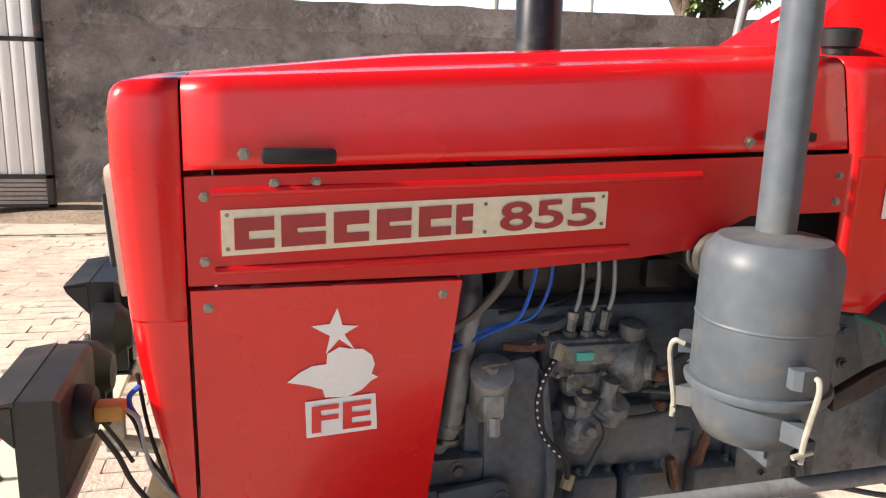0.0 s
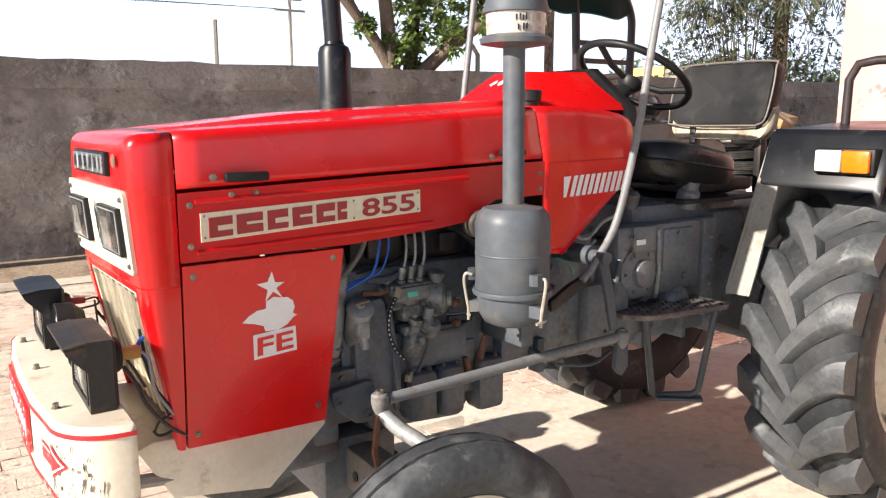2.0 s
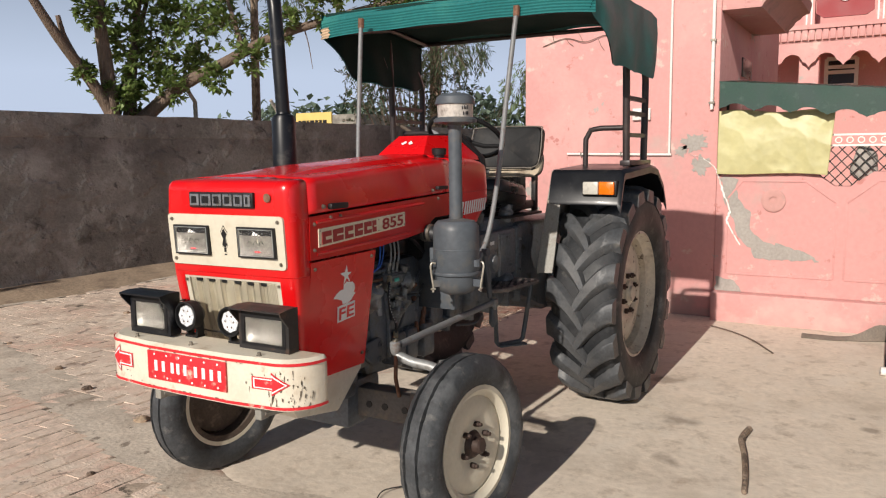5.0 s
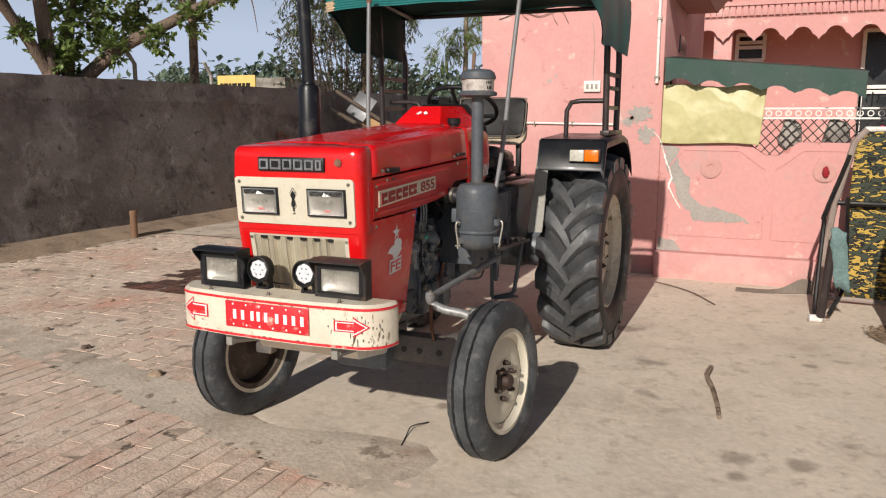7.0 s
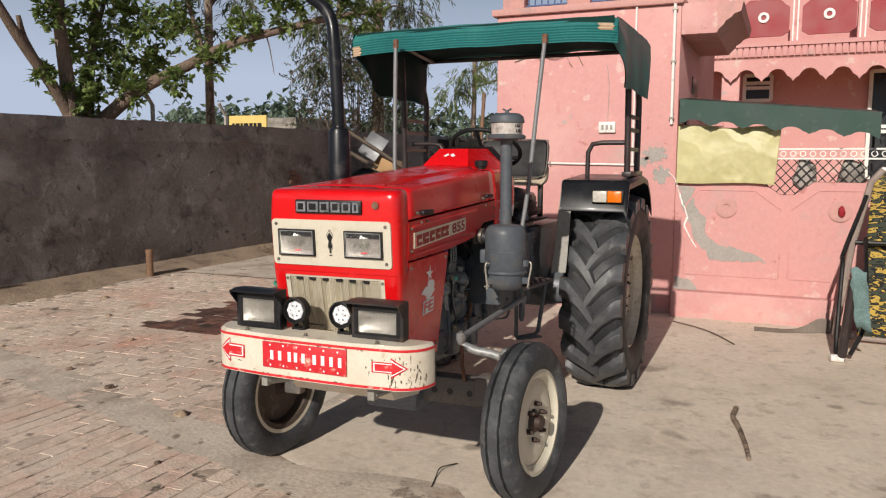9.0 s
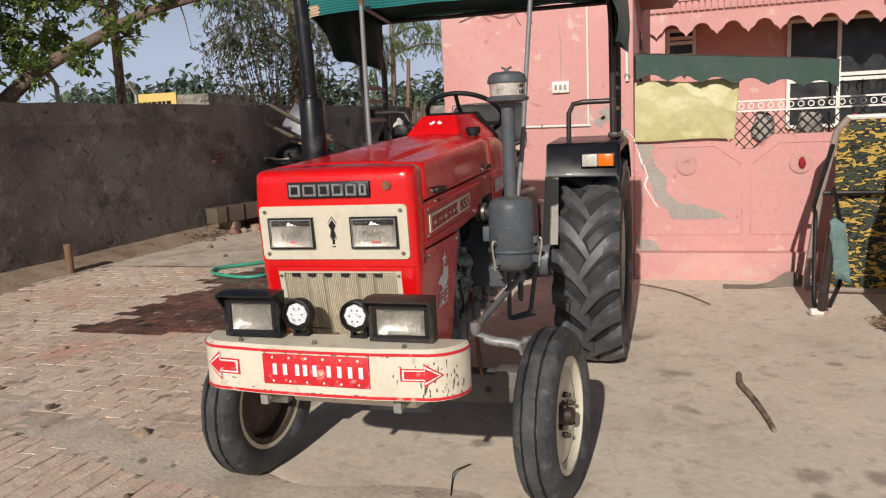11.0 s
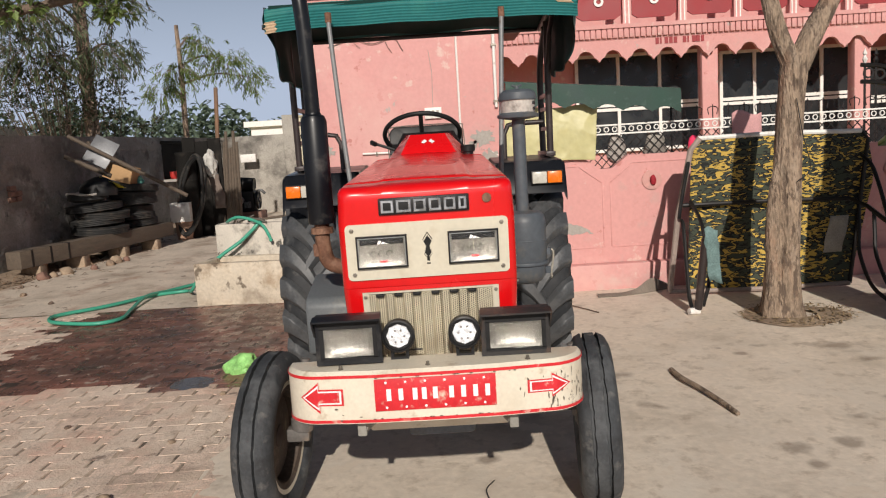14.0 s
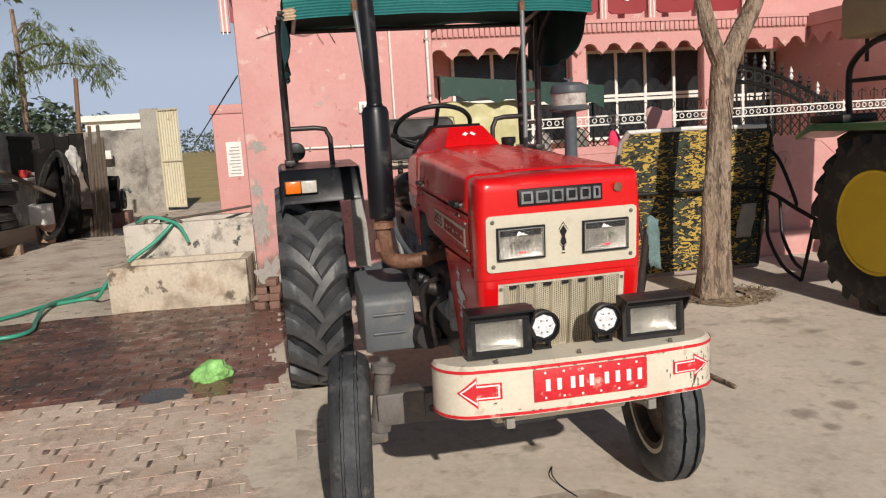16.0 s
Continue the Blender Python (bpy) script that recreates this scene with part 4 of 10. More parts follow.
    # Latches of the lid.
    for s in (-1, 1):
        for x in (0.198, 1.005):
            bm = B()
            z = seam(x) + (0.015 if x < 1 else 0.011)
            y = s * (hood_half(x) + 0.002)
            if x < 1:
                box(bm, x, x + 0.105, min(y, y + s * 0.022), max(y, y + s * 0.022), z - 0.004, z + 0.018, 0.006)
            else:
                box(bm, x, x + 0.090, min(y, y + s * 0.02), max(y, y + s * 0.02), z + 0.01, z + 0.026, 0.004)
            latch = part("latch", bm, BLACK_PLASTIC, root, "black plastic bonnet latch")
            bm = B()
            bolt(bm, (x - 0.024, y, z + 0.008), (0, s, 0), 0.009, 0.01)
            link("knob", bm, STEEL, latch)
    # Rear cowl behind the lid.
    bm = B()
    rows = []
    for x, w, zb, zt in ((1.1515, hood_half(1.1515), 1.062, hood_top(1.1515)), (1.20, 0.273, 1.052, 1.5005), (1.275, 0.270, 1.043, 1.5015), (1.36, 0.265, 1.11, 1.499), (1.46, 0.259, 1.185, 1.492), (1.54, 0.255, 1.243, 1.480), (1.585, 0.250, 1.275, 1.466), (1.606, 0.240, 1.290, 1.452), (1.615, 0.222, 1.300, 1.438)):
        low = (zb, zb + 0.03, max(zb + 0.05, seam(x) - 0.02), max(zb + 0.06, seam(x)))
        full = mirrored(shell_half(w, low, zt, max(0.0, 1 - (x - 1.15) * 6), 0.026))
        lean = max(0.0, 1 - (x - 1.1515) / 0.1)
        rows.append([(x + lean * 0.03 * min(1.0, max(0.0, (zt - z) / 0.16)), y, z) for y, z in full])
    rings(bm, rows, closed=False)
    cowl = part("rear_cowl", bm, RED, root, "red rear cowl around the fuel tank")
    mod = cowl.modifiers.new("thick", "SOLIDIFY")
    mod.thickness, mod.offset = 0.004, -1
    for s in (-1, 1):
        bm = B()
        for k in range(11):
            x = 1.268 + k * 0.0265
            xx = x + 0.016 if k else x + 0.01
            def cp(x, z):
                w = 0.274 - 0.024 * (x - 1.192) / 0.4
                return bm.verts.new((x, s * (w + 0.003), z + 0.03 * (x - 1.268)))
            bm.faces.new((cp(x, 1.222), cp(xx + 0.002, 1.222), cp(xx + 0.022, 1.286), cp(x + 0.02 if k else x, 1.286)))
        link("stripe", bm, WHITE, cowl, "white slanted stripes")
        bm = B()
        tube(bm, [(x, s * (0.2745 - 0.024 * (x - 1.192) / 0.4), 1.328 + 0.02 * (x - 1.192)) for x in (1.2, 1.4, 1.58)], 0.003, 6)
        link("crease", bm, RED_PANEL, cowl)
    # Instrument hump: a flat-topped pyramid with soft edges.
    bm = B()
    loops = []
    for u, z in ((0.0, 1.49), (0.08, 1.512), (0.55, 1.565), (0.92, 1.603), (1.0, 1.612)):
        half = [(1.615 - 0.105 * u, -0.200 + 0.085 * u), (1.44 - 0.02 * u, -0.208 + 0.100 * u), (1.13 + 0.14 * u, -0.14 + 0.055 * u)]
        loops.append([(x, y, z + 0.012 * (x - 1.3) * u) for x, y in half] + [(x, -y, z + 0.012 * (x - 1.3) * u) for x, y in reversed(half)])
    rings(bm, loops)
    bmesh.ops.bevel(bm, geom=[e for e in bm.edges if e.calc_face_angle(0) > 0.25], offset=0.026, segments=4, affect="EDGES", profile=0.5)
    hump = part("instrument_hump", bm, RED, root, "red raised instrument hump")
    bm = B()
    for x, sy in ((1, 1), (1, -1)):
        a = [(-0.028, 0.0), (-0.012, 0.014), (-0.003, 0.004), (-0.016, -0.006)]
        vs = [bm.verts.new((1.2105 + z * 1.37, sy * y * 1.25, 1.573 + z)) for y, z in a]
        bm.faces.new(vs)
    link("decal", bm, WHITE, hump)
    bm = B()
    edge = [(-0.215, 1.44), (-0.207, 1.50), (-0.130, 1.624), (0.130, 1.624), (0.207, 1.50), (0.215, 1.44)]
    rings(bm, [[(1.612 - 0.85 * max(0.0, z - 1.50) + dx, y * g, 1.49 + (z - 1.49) * g) for y, z in edge] for dx, g in ((-0.012, 0.98), (0.0, 1.02), (0.03, 1.02), (0.04, 0.96))])
    bmesh.ops.bevel(bm, geom=[e for e in bm.edges if e.calc_face_angle(0) > 0.4], offset=0.006, segments=2, affect="EDGES", profile=0.5)
    part("dashboard", bm, BLACK_PLASTIC, root)
    # Fuel cap.
    bm = B()
    lathe(bm, [(0.026, 0), (0.026, 0.012), (0.034, 0.014), (0.036, 0.042), (0.030, 0.046), (0.001, 0.046)], Matrix.Translation((1.195, -0.192, 1.503)), 16)
    part("fuel_cap", bm, BLACK_PLASTIC, root, "black ribbed fuel cap")


def build_face(root):
    # Cream lamp panel.
    bm = B()
    pts = []
    w, z0, z1, r = 0.272, 1.118, 1.308, 0.015
    for cy, cz, a0 in ((w - r, z1 - r, 0), (-w + r, z1 - r, 90), (-w + r, z0 + r, 180), (w - r, z0 + r, 270)):
        for k in range(4):
            a = radians(a0 + 30 * k)
            pts.append((cy + r * math.cos(a), cz + r * math.sin(a)))
    va = [bm.verts.new((nose_front(z) - 0.008, y, z)) for y, z in pts]
    vb = [bm.verts.new((nose_front(z) + 0.012, y, z)) for y, z in pts]
    bm.faces.new(va)
    for k in range(len(pts)):
        bm.faces.new((va[k], va[(k + 1) % len(pts)], vb[(k + 1) % len(pts)], vb[k]))
    panel = part("lamp_panel", bm, CREAM, root, "cream headlamp panel")
    bm = B()
    for y, z in ((0.25, 1.288), (-0.25, 1.288), (0.25, 1.138), (-0.25, 1.138)):
        bolt(bm, (nose_front(z) - 0.008, y, z), (-1, 0, 0), 0.0075, 0.006)
    link("bolt", bm, STEEL, panel)
    lean = Matrix.Rotation(radians(-3.5), 4, "Y")
    for s in (-1, 1):
        m = Matrix.Translation((nose_front(1.21) - 0.0075, s * 0.153, 1.213)) @ lean
        bm = B()
        frame_ring(bm, 0.085, 0.055, 0.014, 0.0055, m)
        lamp = part("headlamp", bm, BLACK_PLASTIC, root, "rectangular headlamp with dark upper band")
        bm = B()
        frame_ring(bm, 0.0800, 0.0500, 0.0152, 0.0032, m)
        link("bezel", bm, ENGINE_LIGHT, lamp)
        bm = B()
        dish(bm, m, 0.0795, 0.0495, -0.0085, -0.0015)
        link("reflector", bm, REFLECTOR, lamp)
        bm = B()
        box(bm, -0.0095, -0.0075, -0.072, 0.072, 0.026, 0.046, 0, m)
        link("dark_band", bm, BLACK_PLASTIC, lamp)
        bm = B()
        for k in range(3):
            y0 = -0.020 + k * 0.012
            v = [m @ Vector((-0.0102, y, z)) for y, z in ((y0, 0.027), (y0 + 0.011, 0.027), (y0 + 0.004, 0.030 + k * 0.005), (y0 - 0.004, 0.030 + k * 0.005 - 0.003))]
            bm.faces.new([bm.verts.new(p) for p in v])
        link("band_mark", bm, WHITE, lamp)
        bm = B()
        box(bm, -0.0098, -0.0092, -0.016, 0.008, -0.034, -0.029, 0, m)
        link("red_mark", bm, RED_STRIPE, lamp)
        bm = B()
        for k in range(3):
            y = -0.024 + 0.026 * k
            tube(bm, [m @ Vector((-0.0098, y - 0.01, -0.004)), m @ Vector((-0.0098, y, 0.006)), m @ Vector((-0.0098, y + 0.01, -0.006)), m @ Vector((-0.0098, y + 0.002, -0.014))], 0.0010, 4, True)
        link("scribble", bm, BLACK_PLASTIC, lamp)
        bm = B()
        box(bm, -0.0128, -0.0112, -0.079, 0.079, -0.049, 0.049, 0.0005, m)
        lens = link("lens", bm, LENS, lamp)
        lens.visible_shadow = False
    # Emblem: a plain dark spindle with a pale edge.
    for grow, mat_, off in ((1.08, BLACK_PLASTIC, 0.0090), (0.98, CREAM, 0.0096), (0.86, BLACK_PLASTIC, 0.0102)):
        bm = B()
        pts = [(0, 0.052), (0.016, 0.028), (0.006, 0.008), (0.013, -0.018), (0.004, -0.03), (0.006, -0.05), (-0.006, -0.05), (-0.004, -0.03), (-0.013, -0.018), (-0.006, 0.008), (-0.016, 0.028)]
        vs = [(nose_front(1.215 + z * grow) - off, y * grow, 1.215 + z * grow) for y, z in pts]
        bm.faces.new([bm.verts.new(p) for p in vs])
        link("emblem", bm, mat_, panel)
    # Name plate: chrome blocks on a dark plate.
    bm = B()
    box(bm, -0.043, -0.02, -0.146, 0.156, 1.334, 1.390, 0.004)
    plate = part("name_plate", bm, BLACK_PLASTIC, root, "dark plate with plain chrome blocks")
    bm = B()
    spans = [(0.148, 0.105), (0.097, 0.047), (0.039, -0.003), (-0.011, -0.053), (-0.061, -0.101), (-0.109, -0.137)]
    for a, b in spans:
        frame_ring(bm, (a - b) / 2, 0.0215, 0.005, 0.0085, Matrix.Translation((-0.043, (a + b) / 2, 1.362)))
    link("chrome_block", bm, mat("dull_chrome", (0.42, 0.43, 0.46), 0.3, 0.9, var=0.2, scale=30), plate)
    bm = B()
    lathe(bm, [(0.016, 0), (0.015, 0.001), (0.001, 0.001)], turned((-0.0375, -0.205, 1.372), (-1, 0, 0)), 16)
    part("faded_spot", bm, RUST, root)
    # Grille sheet: ribs and rows of punched holes.
    bm = B()
    n = 60
    zs = [1.072, 1.0, 0.93, 0.86, 0.80, 0.74]
    rows = []
    for z in zs:
        row = []
        for i in range(n + 1):
            y = -0.228 + 0.456 * i / n
            u = (y + 0.19) / 0.38 * 6
            rib = 0.017 if 0 < u < 6 and (u % 1) > 0.5 else 0.0
            row.append((nose_front(z) + 0.014 + rib, y, z))
        rows.append(row)
    rings(bm, rows, closed=False)
    grille = part("grille", bm, GRILLE, root, "cream punched-metal radiator grille")
    bm = B()
    for i in range(64):
        y = -0.222 + 0.444 * i / 63
        u = (y + 0.19) / 0.38 * 6
        rib = 0.017 if 0 < u < 6 and (u % 1) > 0.5 else 0.0
        for k in range(34):
            z = 1.058 - k * 0.0068
            zz = z - (0.0034 if i % 2 else 0)
            x = nose_front(zz) + 0.0132 + rib
            vs = [bm.verts.new((x, y + a, zz + b)) for a, b in ((-0.0018, -0.0018), (0.0018, -0.0018), (0.0018, 0.0018), (-0.0018, 0.0018))]
            bm.faces.new(vs)
    tagged(link("mesh_perforation", bm, BLACK_PLASTIC, grille), kind="stuff")
    bm = B()
    for k in range(6):
        y = -0.19 + 0.38 * (k + 0.75) / 6
        box(bm, 0.006, 0.016, y - 0.013, y + 0.015, 1.050, 1.062, 0.003)
    link("louvre", bm, BLACK_PLASTIC, grille)
    bm = B()
    box(bm, -0.006, 0.004, -0.232, 0.232, 1.064, 1.082, 0.004)
    for s in (-1, 1):
        rows = []
        for z in (1.075, 0.9, 0.75):
            x = nose_front(z) + 0.004
            rows.append([(x, s * 0.232, z), (x, s * 0.212, z), (x + 0.008, s * 0.212, z), (x + 0.008, s * 0.232, z)])
        rings(bm, rows)
    link("frame", bm, CREAM, grille)
    bm = B()
    for s in (-1, 1):
        bolt(bm, (-0.007, s * 0.222, 1.056), (-1, 0, 0), 0.0065, 0.005)
    link("bolt", bm, STEEL, grille)


def dish(bm, m, a, b, x_rim, x_deep):
    """A shallow rectangular lamp bowl with flutes, facing -x."""
    nu, nv = 30, 12
    vs = [[bm.verts.new(m @ Vector((x_deep + (x_rim - x_deep) * min(1.0, 0.55 * (u * u + v * v) ** 1.0 + 0.45 * max(abs(u), abs(v)) ** 8) + 0.0006 * math.cos(u * 60), a * u, b * v))) for v in [-1 + 2 * j / nv for j in range(nv + 1)]] for u in [-1 + 2 * i / nu for i in range(nu + 1)]]
    for i in range(nu):
        for j in range(nv):
            bm.faces.new((vs[i][j], vs[i + 1][j], vs[i + 1][j + 1], vs[i][j + 1]))


def frame_ring(bm, a, b, depth, t, m):
    """A rectangular frame of half sizes a, b, facing -x, in one piece."""
    def rect(p, q, x):
        return [m @ Vector((x, y, z)) for y, z in ((-p, -q), (p, -q), (p, q), (-p, q))]
    rs = [rect(a, b, 0), rect(a, b, -depth + 0.002), rect(a - 0.002, b - 0.002, -depth), rect(a - t, b - t, -depth), rect(a - t, b - t, 0)]
    vr = [[bm.verts.new(p) for p in r] for r in rs]
    vr.append(vr[0])
    for u, v in zip(vr, vr[1:]):
        for i in range(4):
            bm.faces.new((u[i], u[(i + 1) % 4], v[(i + 1) % 4], v[i]))


def bumper_plan(off, n=9):
    """Plan of the bumper's face, from left end to right end."""
    pts = [(-0.064, -0.487 - off)]
    r = 0.13
    for k in range(n):
        a = math.pi / 2 * k / (n - 1)
        pts.append((-0.216 - off + r - r * math.sin(a) + 0.008, -0.487 - off + r - r * math.cos(a)))
    pts += [(-0.224 - off, -0.2), (-0.228 - off, 0), (-0.224 - off, 0.2)]
    return pts + [(x, -y) for x, y in reversed(pts[:n + 1])]


def build_bumper(root):
    z0, z1 = 0.690, 0.860
    bm = B()
    rows = []
    for z, o in ((z0, -0.012), (z0, 0.0), (z1 - 0.012, 0.0), (z1, -0.010)):
        rows.append([(x, y, z) for x, y in bumper_plan(o)])
    plan_in = bumper_plan(-0.02)
    rings(bm, rows, closed=False)
    last = list(bm.verts)[-len(plan_in):]
    half = len(plan_in) // 2
    # Flat top plate.
    for i in range(half):
        a, b, c, d = last[i], last[i + 1], last[len(plan_in) - 2 - i], last[len(plan_in) - 1 - i]
        if len({a, b, c, d}) == 4:
            bm.faces.new((a, b, c, d))
        elif len({a, b, c, d}) == 3:
            bm.faces.new((a, b, d))
    bump = part("bumper", bm, CREAM_WORN, root, "cream front bumper with red edges and chipped paint")
    mod = bump.modifiers.new("thick", "SOLIDIFY")
    mod.thickness, mod.offset = 0.006, -1
    for z, w in ((z1 - 0.016, 0.010), (z0 + 0.008, 0.010)):
        bm = B()
        rings(bm, [[(x, y, z - w / 2) for x, y in bumper_plan(0.0022)], [(x, y, z + w / 2) for x, y in bumper_plan(0.0022)]], closed=False)
        link("edge_stripe", bm, RED_STRIPE, bump)
    bm = B()
    box(bm, -0.2335, -0.226, -0.192, 0.192, 0.731, 0.834, 0.001)
    plate = link("number_plate", bm, RED_STRIPE, bump, "red number plate with white bars")
    bm = B()
    x = 0.165
    for w in (0.036, 0.036, 0, 0.018, 0.036, 0.03, 0, 0.036, 0.036, 0.036, 0.036):
        if w:
            box(bm, -0.2355, -0.2332, x - w * 0.5 - 0.0075, x - w * 0.5 + 0.0075, 0.764, 0.802)
        x -= (w + 0.002) if w else 0.016
    link("plate_bar", bm, WHITE, plate)
    bm = B()
    for i in range(6):
        for z in (0.742, 0.823):
            y = 0.155 - 0.062 * i
            lathe(bm, [(0.0045, 0), (0.0045, 0.001), (0.0005, 0.001)], turned((-0.2335, y, z), (-1, 0, 0)), 5)
    link("plate_star", bm, WHITE, plate)
    # Arrows that point outwards.
    for s in (-1, 1):
        tall = 1.30 if s > 0 else 1.0
        for g, mt, o in ((1.0, RED_STRIPE, 0.0025), (0.80, WHITE, 0.0034), (0.62, RED_STRIPE, 0.0042)):
            bm = B()
            c = 0.363
            def xface(y):
                # x of the bumper's face at a distance from the middle
                y = abs(y)
                pl = [(px, abs(py)) for px, py in bumper_plan(o)[1:12]]
                pl.sort(key=lambda q: q[1])
                for (xa, ya), (xb, yb) in zip(pl, pl[1:]):
                    if ya <= y <= yb:
                        return xa + (xb - xa) * (y - ya) / max(1e-6, yb - ya)
                return pl[-1][0]
            # Laid over the curved face in narrow strips.
            back, tip, end = c + 0.008 + 0.010 * (1 - g), c + 0.070 - 0.035 * (1 - g), c - 0.070 * (0.5 + g / 2)
            outline = [(end + (back - end) * k / 6, 0.021 * g * tall) for k in range(7)] + [(back + (tip - back) * k / 8, 0.040 * g * tall * (1 - k / 8)) for k in range(9)]
            low = [bm.verts.new((xface(y), s * y, 0.778 - h)) for y, h in outline]
            high = [bm.verts.new((xface(y), s * y, 0.778 + h + 1e-5)) for y, h in outline]
            for k in range(len(outline) - 1):
                if k != 6:
                    bm.faces.new((low[k], low[k + 1], high[k + 1], high[k]))
            link("arrow", bm, mt, bump)
    # Scraped corner: upright streaks of bare metal, and a few nicks along the edges.
    rnd = random.Random(8)
    bm = B()
    pl = bumper_plan(0.0018)
    for k in range(70):
        i = rnd.choice((3, 4, 4, 5, 5, 6, 6, 7, 7, 8, 8, 9))
        u = rnd.random()
        (xa, ya), (xb, yb) = pl[i], pl[i + 1]
        cx, cy = xa + (xb - xa) * u, ya + (yb - ya) * u
        dx, dy = Vector((xb - xa, yb - ya)).normalized()
        cz = z0 + 0.012 + 0.12 * rnd.random() ** 1.5
        r, tall = 0.0009 + 0.0028 * rnd.random() ** 2.2, rnd.choice((1.2, 2.0, 3.5, 6.0))
        lean = rnd.uniform(-0.25, 0.25)
        vs = []
        for j in range(9):
            a = 2 * math.pi * j / 9
            f = r * (0.35 + 0.9 * rnd.random())
            h = f * math.cos(a) + lean * f * tall * math.sin(a)
            vs.append(bm.verts.new((cx + dx * h, cy + dy * h, min(z1 - 0.026, cz + f * tall * math.sin(a)))))
        bm.faces.new(vs)
    for k in range(30):
        y, z = rnd.uniform(-0.33, 0.33), rnd.choice((z1 - 0.022, z0 + 0.014, z0 + 0.014, rnd.uniform(z0 + 0.02, z1 - 0.03)))
        r = 0.0008 + 0.0018 * rnd.random()
        xf = -0.2302 + 0.004 * (abs(y) / 0.2) ** 1.0 * 0.95
        bm.faces.new([bm.verts.new((xf, y + r * (1.2 + 2.2 * rnd.random()) * math.cos(2 * math.pi * j / 7), z + r * math.sin(2 * math.pi * j / 7))) for j in range(7)])
    tagged(link("chipped_paint", bm, mat("bare_scraped_metal", (0.12, 0.10, 0.075), 0.6, 0.2, var=0.4, scale=40), bump), kind="stuff")
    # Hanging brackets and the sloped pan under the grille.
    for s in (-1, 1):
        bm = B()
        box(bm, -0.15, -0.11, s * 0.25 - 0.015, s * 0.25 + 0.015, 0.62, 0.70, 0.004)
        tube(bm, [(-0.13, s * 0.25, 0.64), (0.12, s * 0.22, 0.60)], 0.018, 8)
        part("bumper_bracket", bm, CREAM_DUST_SHADE, root)
    bm = B()
    prism(bm, [(-0.02, 0.70), (0.06, 0.56), (0.30, 0.52), (0.46, 0.66), (0.46, 0.69), (0.02, 0.715)], -0.245, 0.245, "y", 0.006)
    part("front_pan", bm, CREAM_WORN, root, "cream sloped front support pan")
    # Plugs and loose wiring between the lamps and the nose.
    yellow_plug, red_plug = mat("yellow_plug", (0.42, 0.20, 0.035), 0.5), mat("red_plug", (0.30, 0.03, 0.025), 0.5)
    bm = B()
    box(bm, -0.048, -0.006, -0.306, -0.270, 0.940, 0.966, 0.006)
    part("wire_plug", bm, yellow_plug, root, "amber wire plug")
    bm = B()
    box(bm, -0.066, -0.028, 0.250, 0.272, 0.958, 0.974, 0.003)
    part("wire_plug", bm, red_plug, root, "dull red wire plug")
    silver = mat("grey_flex", (0.30, 0.30, 0.31), 0.5)
    for k, (pts, r, m) in enumerate((
            ([(-0.010, -0.288, 0.955), (0.010, -0.286, 0.935), (0.016, -0.283, 0.890), (0.026, -0.280, 0.845), (0.052, -0.275, 0.800), (0.075, -0.262, 0.765)], 0.0035, silver),
            ([(-0.010, -0.282, 0.953), (0.004, -0.279, 0.925), (0.018, -0.275, 0.870), (0.040, -0.272, 0.830), (0.060, -0.268, 0.790), (0.030, -0.270, 0.772), (0.020, -0.266, 0.750)], 0.003, WIRE),
            ([(-0.044, -0.296, 0.925), (-0.020, -0.292, 0.880), (-0.004, -0.288, 0.835), (0.022, -0.284, 0.792), (0.056, -0.276, 0.752), (0.092, -0.262, 0.722)], 0.0045, WIRE),
            ([(-0.036, -0.300, 0.940), (-0.018, -0.294, 0.905), (0.000, -0.290, 0.868)], 0.0035, WIRE),
            ([(0.016, -0.266, 0.750), (0.030, -0.262, 0.735), (0.060, -0.262, 0.740), (0.075, -0.262, 0.760), (0.050, -0.266, 0.775)], 0.0035, WIRE),
            ([(0.005, -0.24, 0.99), (0.018, -0.246, 0.90), (0.040, -0.252, 0.82), (0.072, -0.256, 0.745)], 0.0035, WIRE),
            ([(-0.028, 0.262, 0.966), (0.000, 0.258, 0.970), (0.004, 0.256, 0.952), (-0.030, 0.252, 0.946), (-0.052, 0.250, 0.944)], 0.003, WIRE),
            ([(-0.004, 0.256, 0.962), (-0.010, 0.20, 0.915), (-0.020, 0.14, 0.875), (-0.016, 0.04, 0.868)], 0.003, WIRE),
            ([(0.0, 0.27, 0.93), (0.03, 0.26, 0.88), (0.05, 0.255, 0.80), (0.08, 0.25, 0.72)], 0.0045, WIRE))):
        bm = B()
        tube(bm, pts, r, 6, True)
        part("lamp_wire", bm, m, root)
    bm = B()
    tube(bm, [(0.010, -0.255, 0.975), (-0.004, -0.262, 0.962), (-0.002, -0.272, 0.948), (0.010, -0.279, 0.930)], 0.0045, 6, True)
    part("lamp_wire", bm, BLUE_WIRE, root, "blue wire")
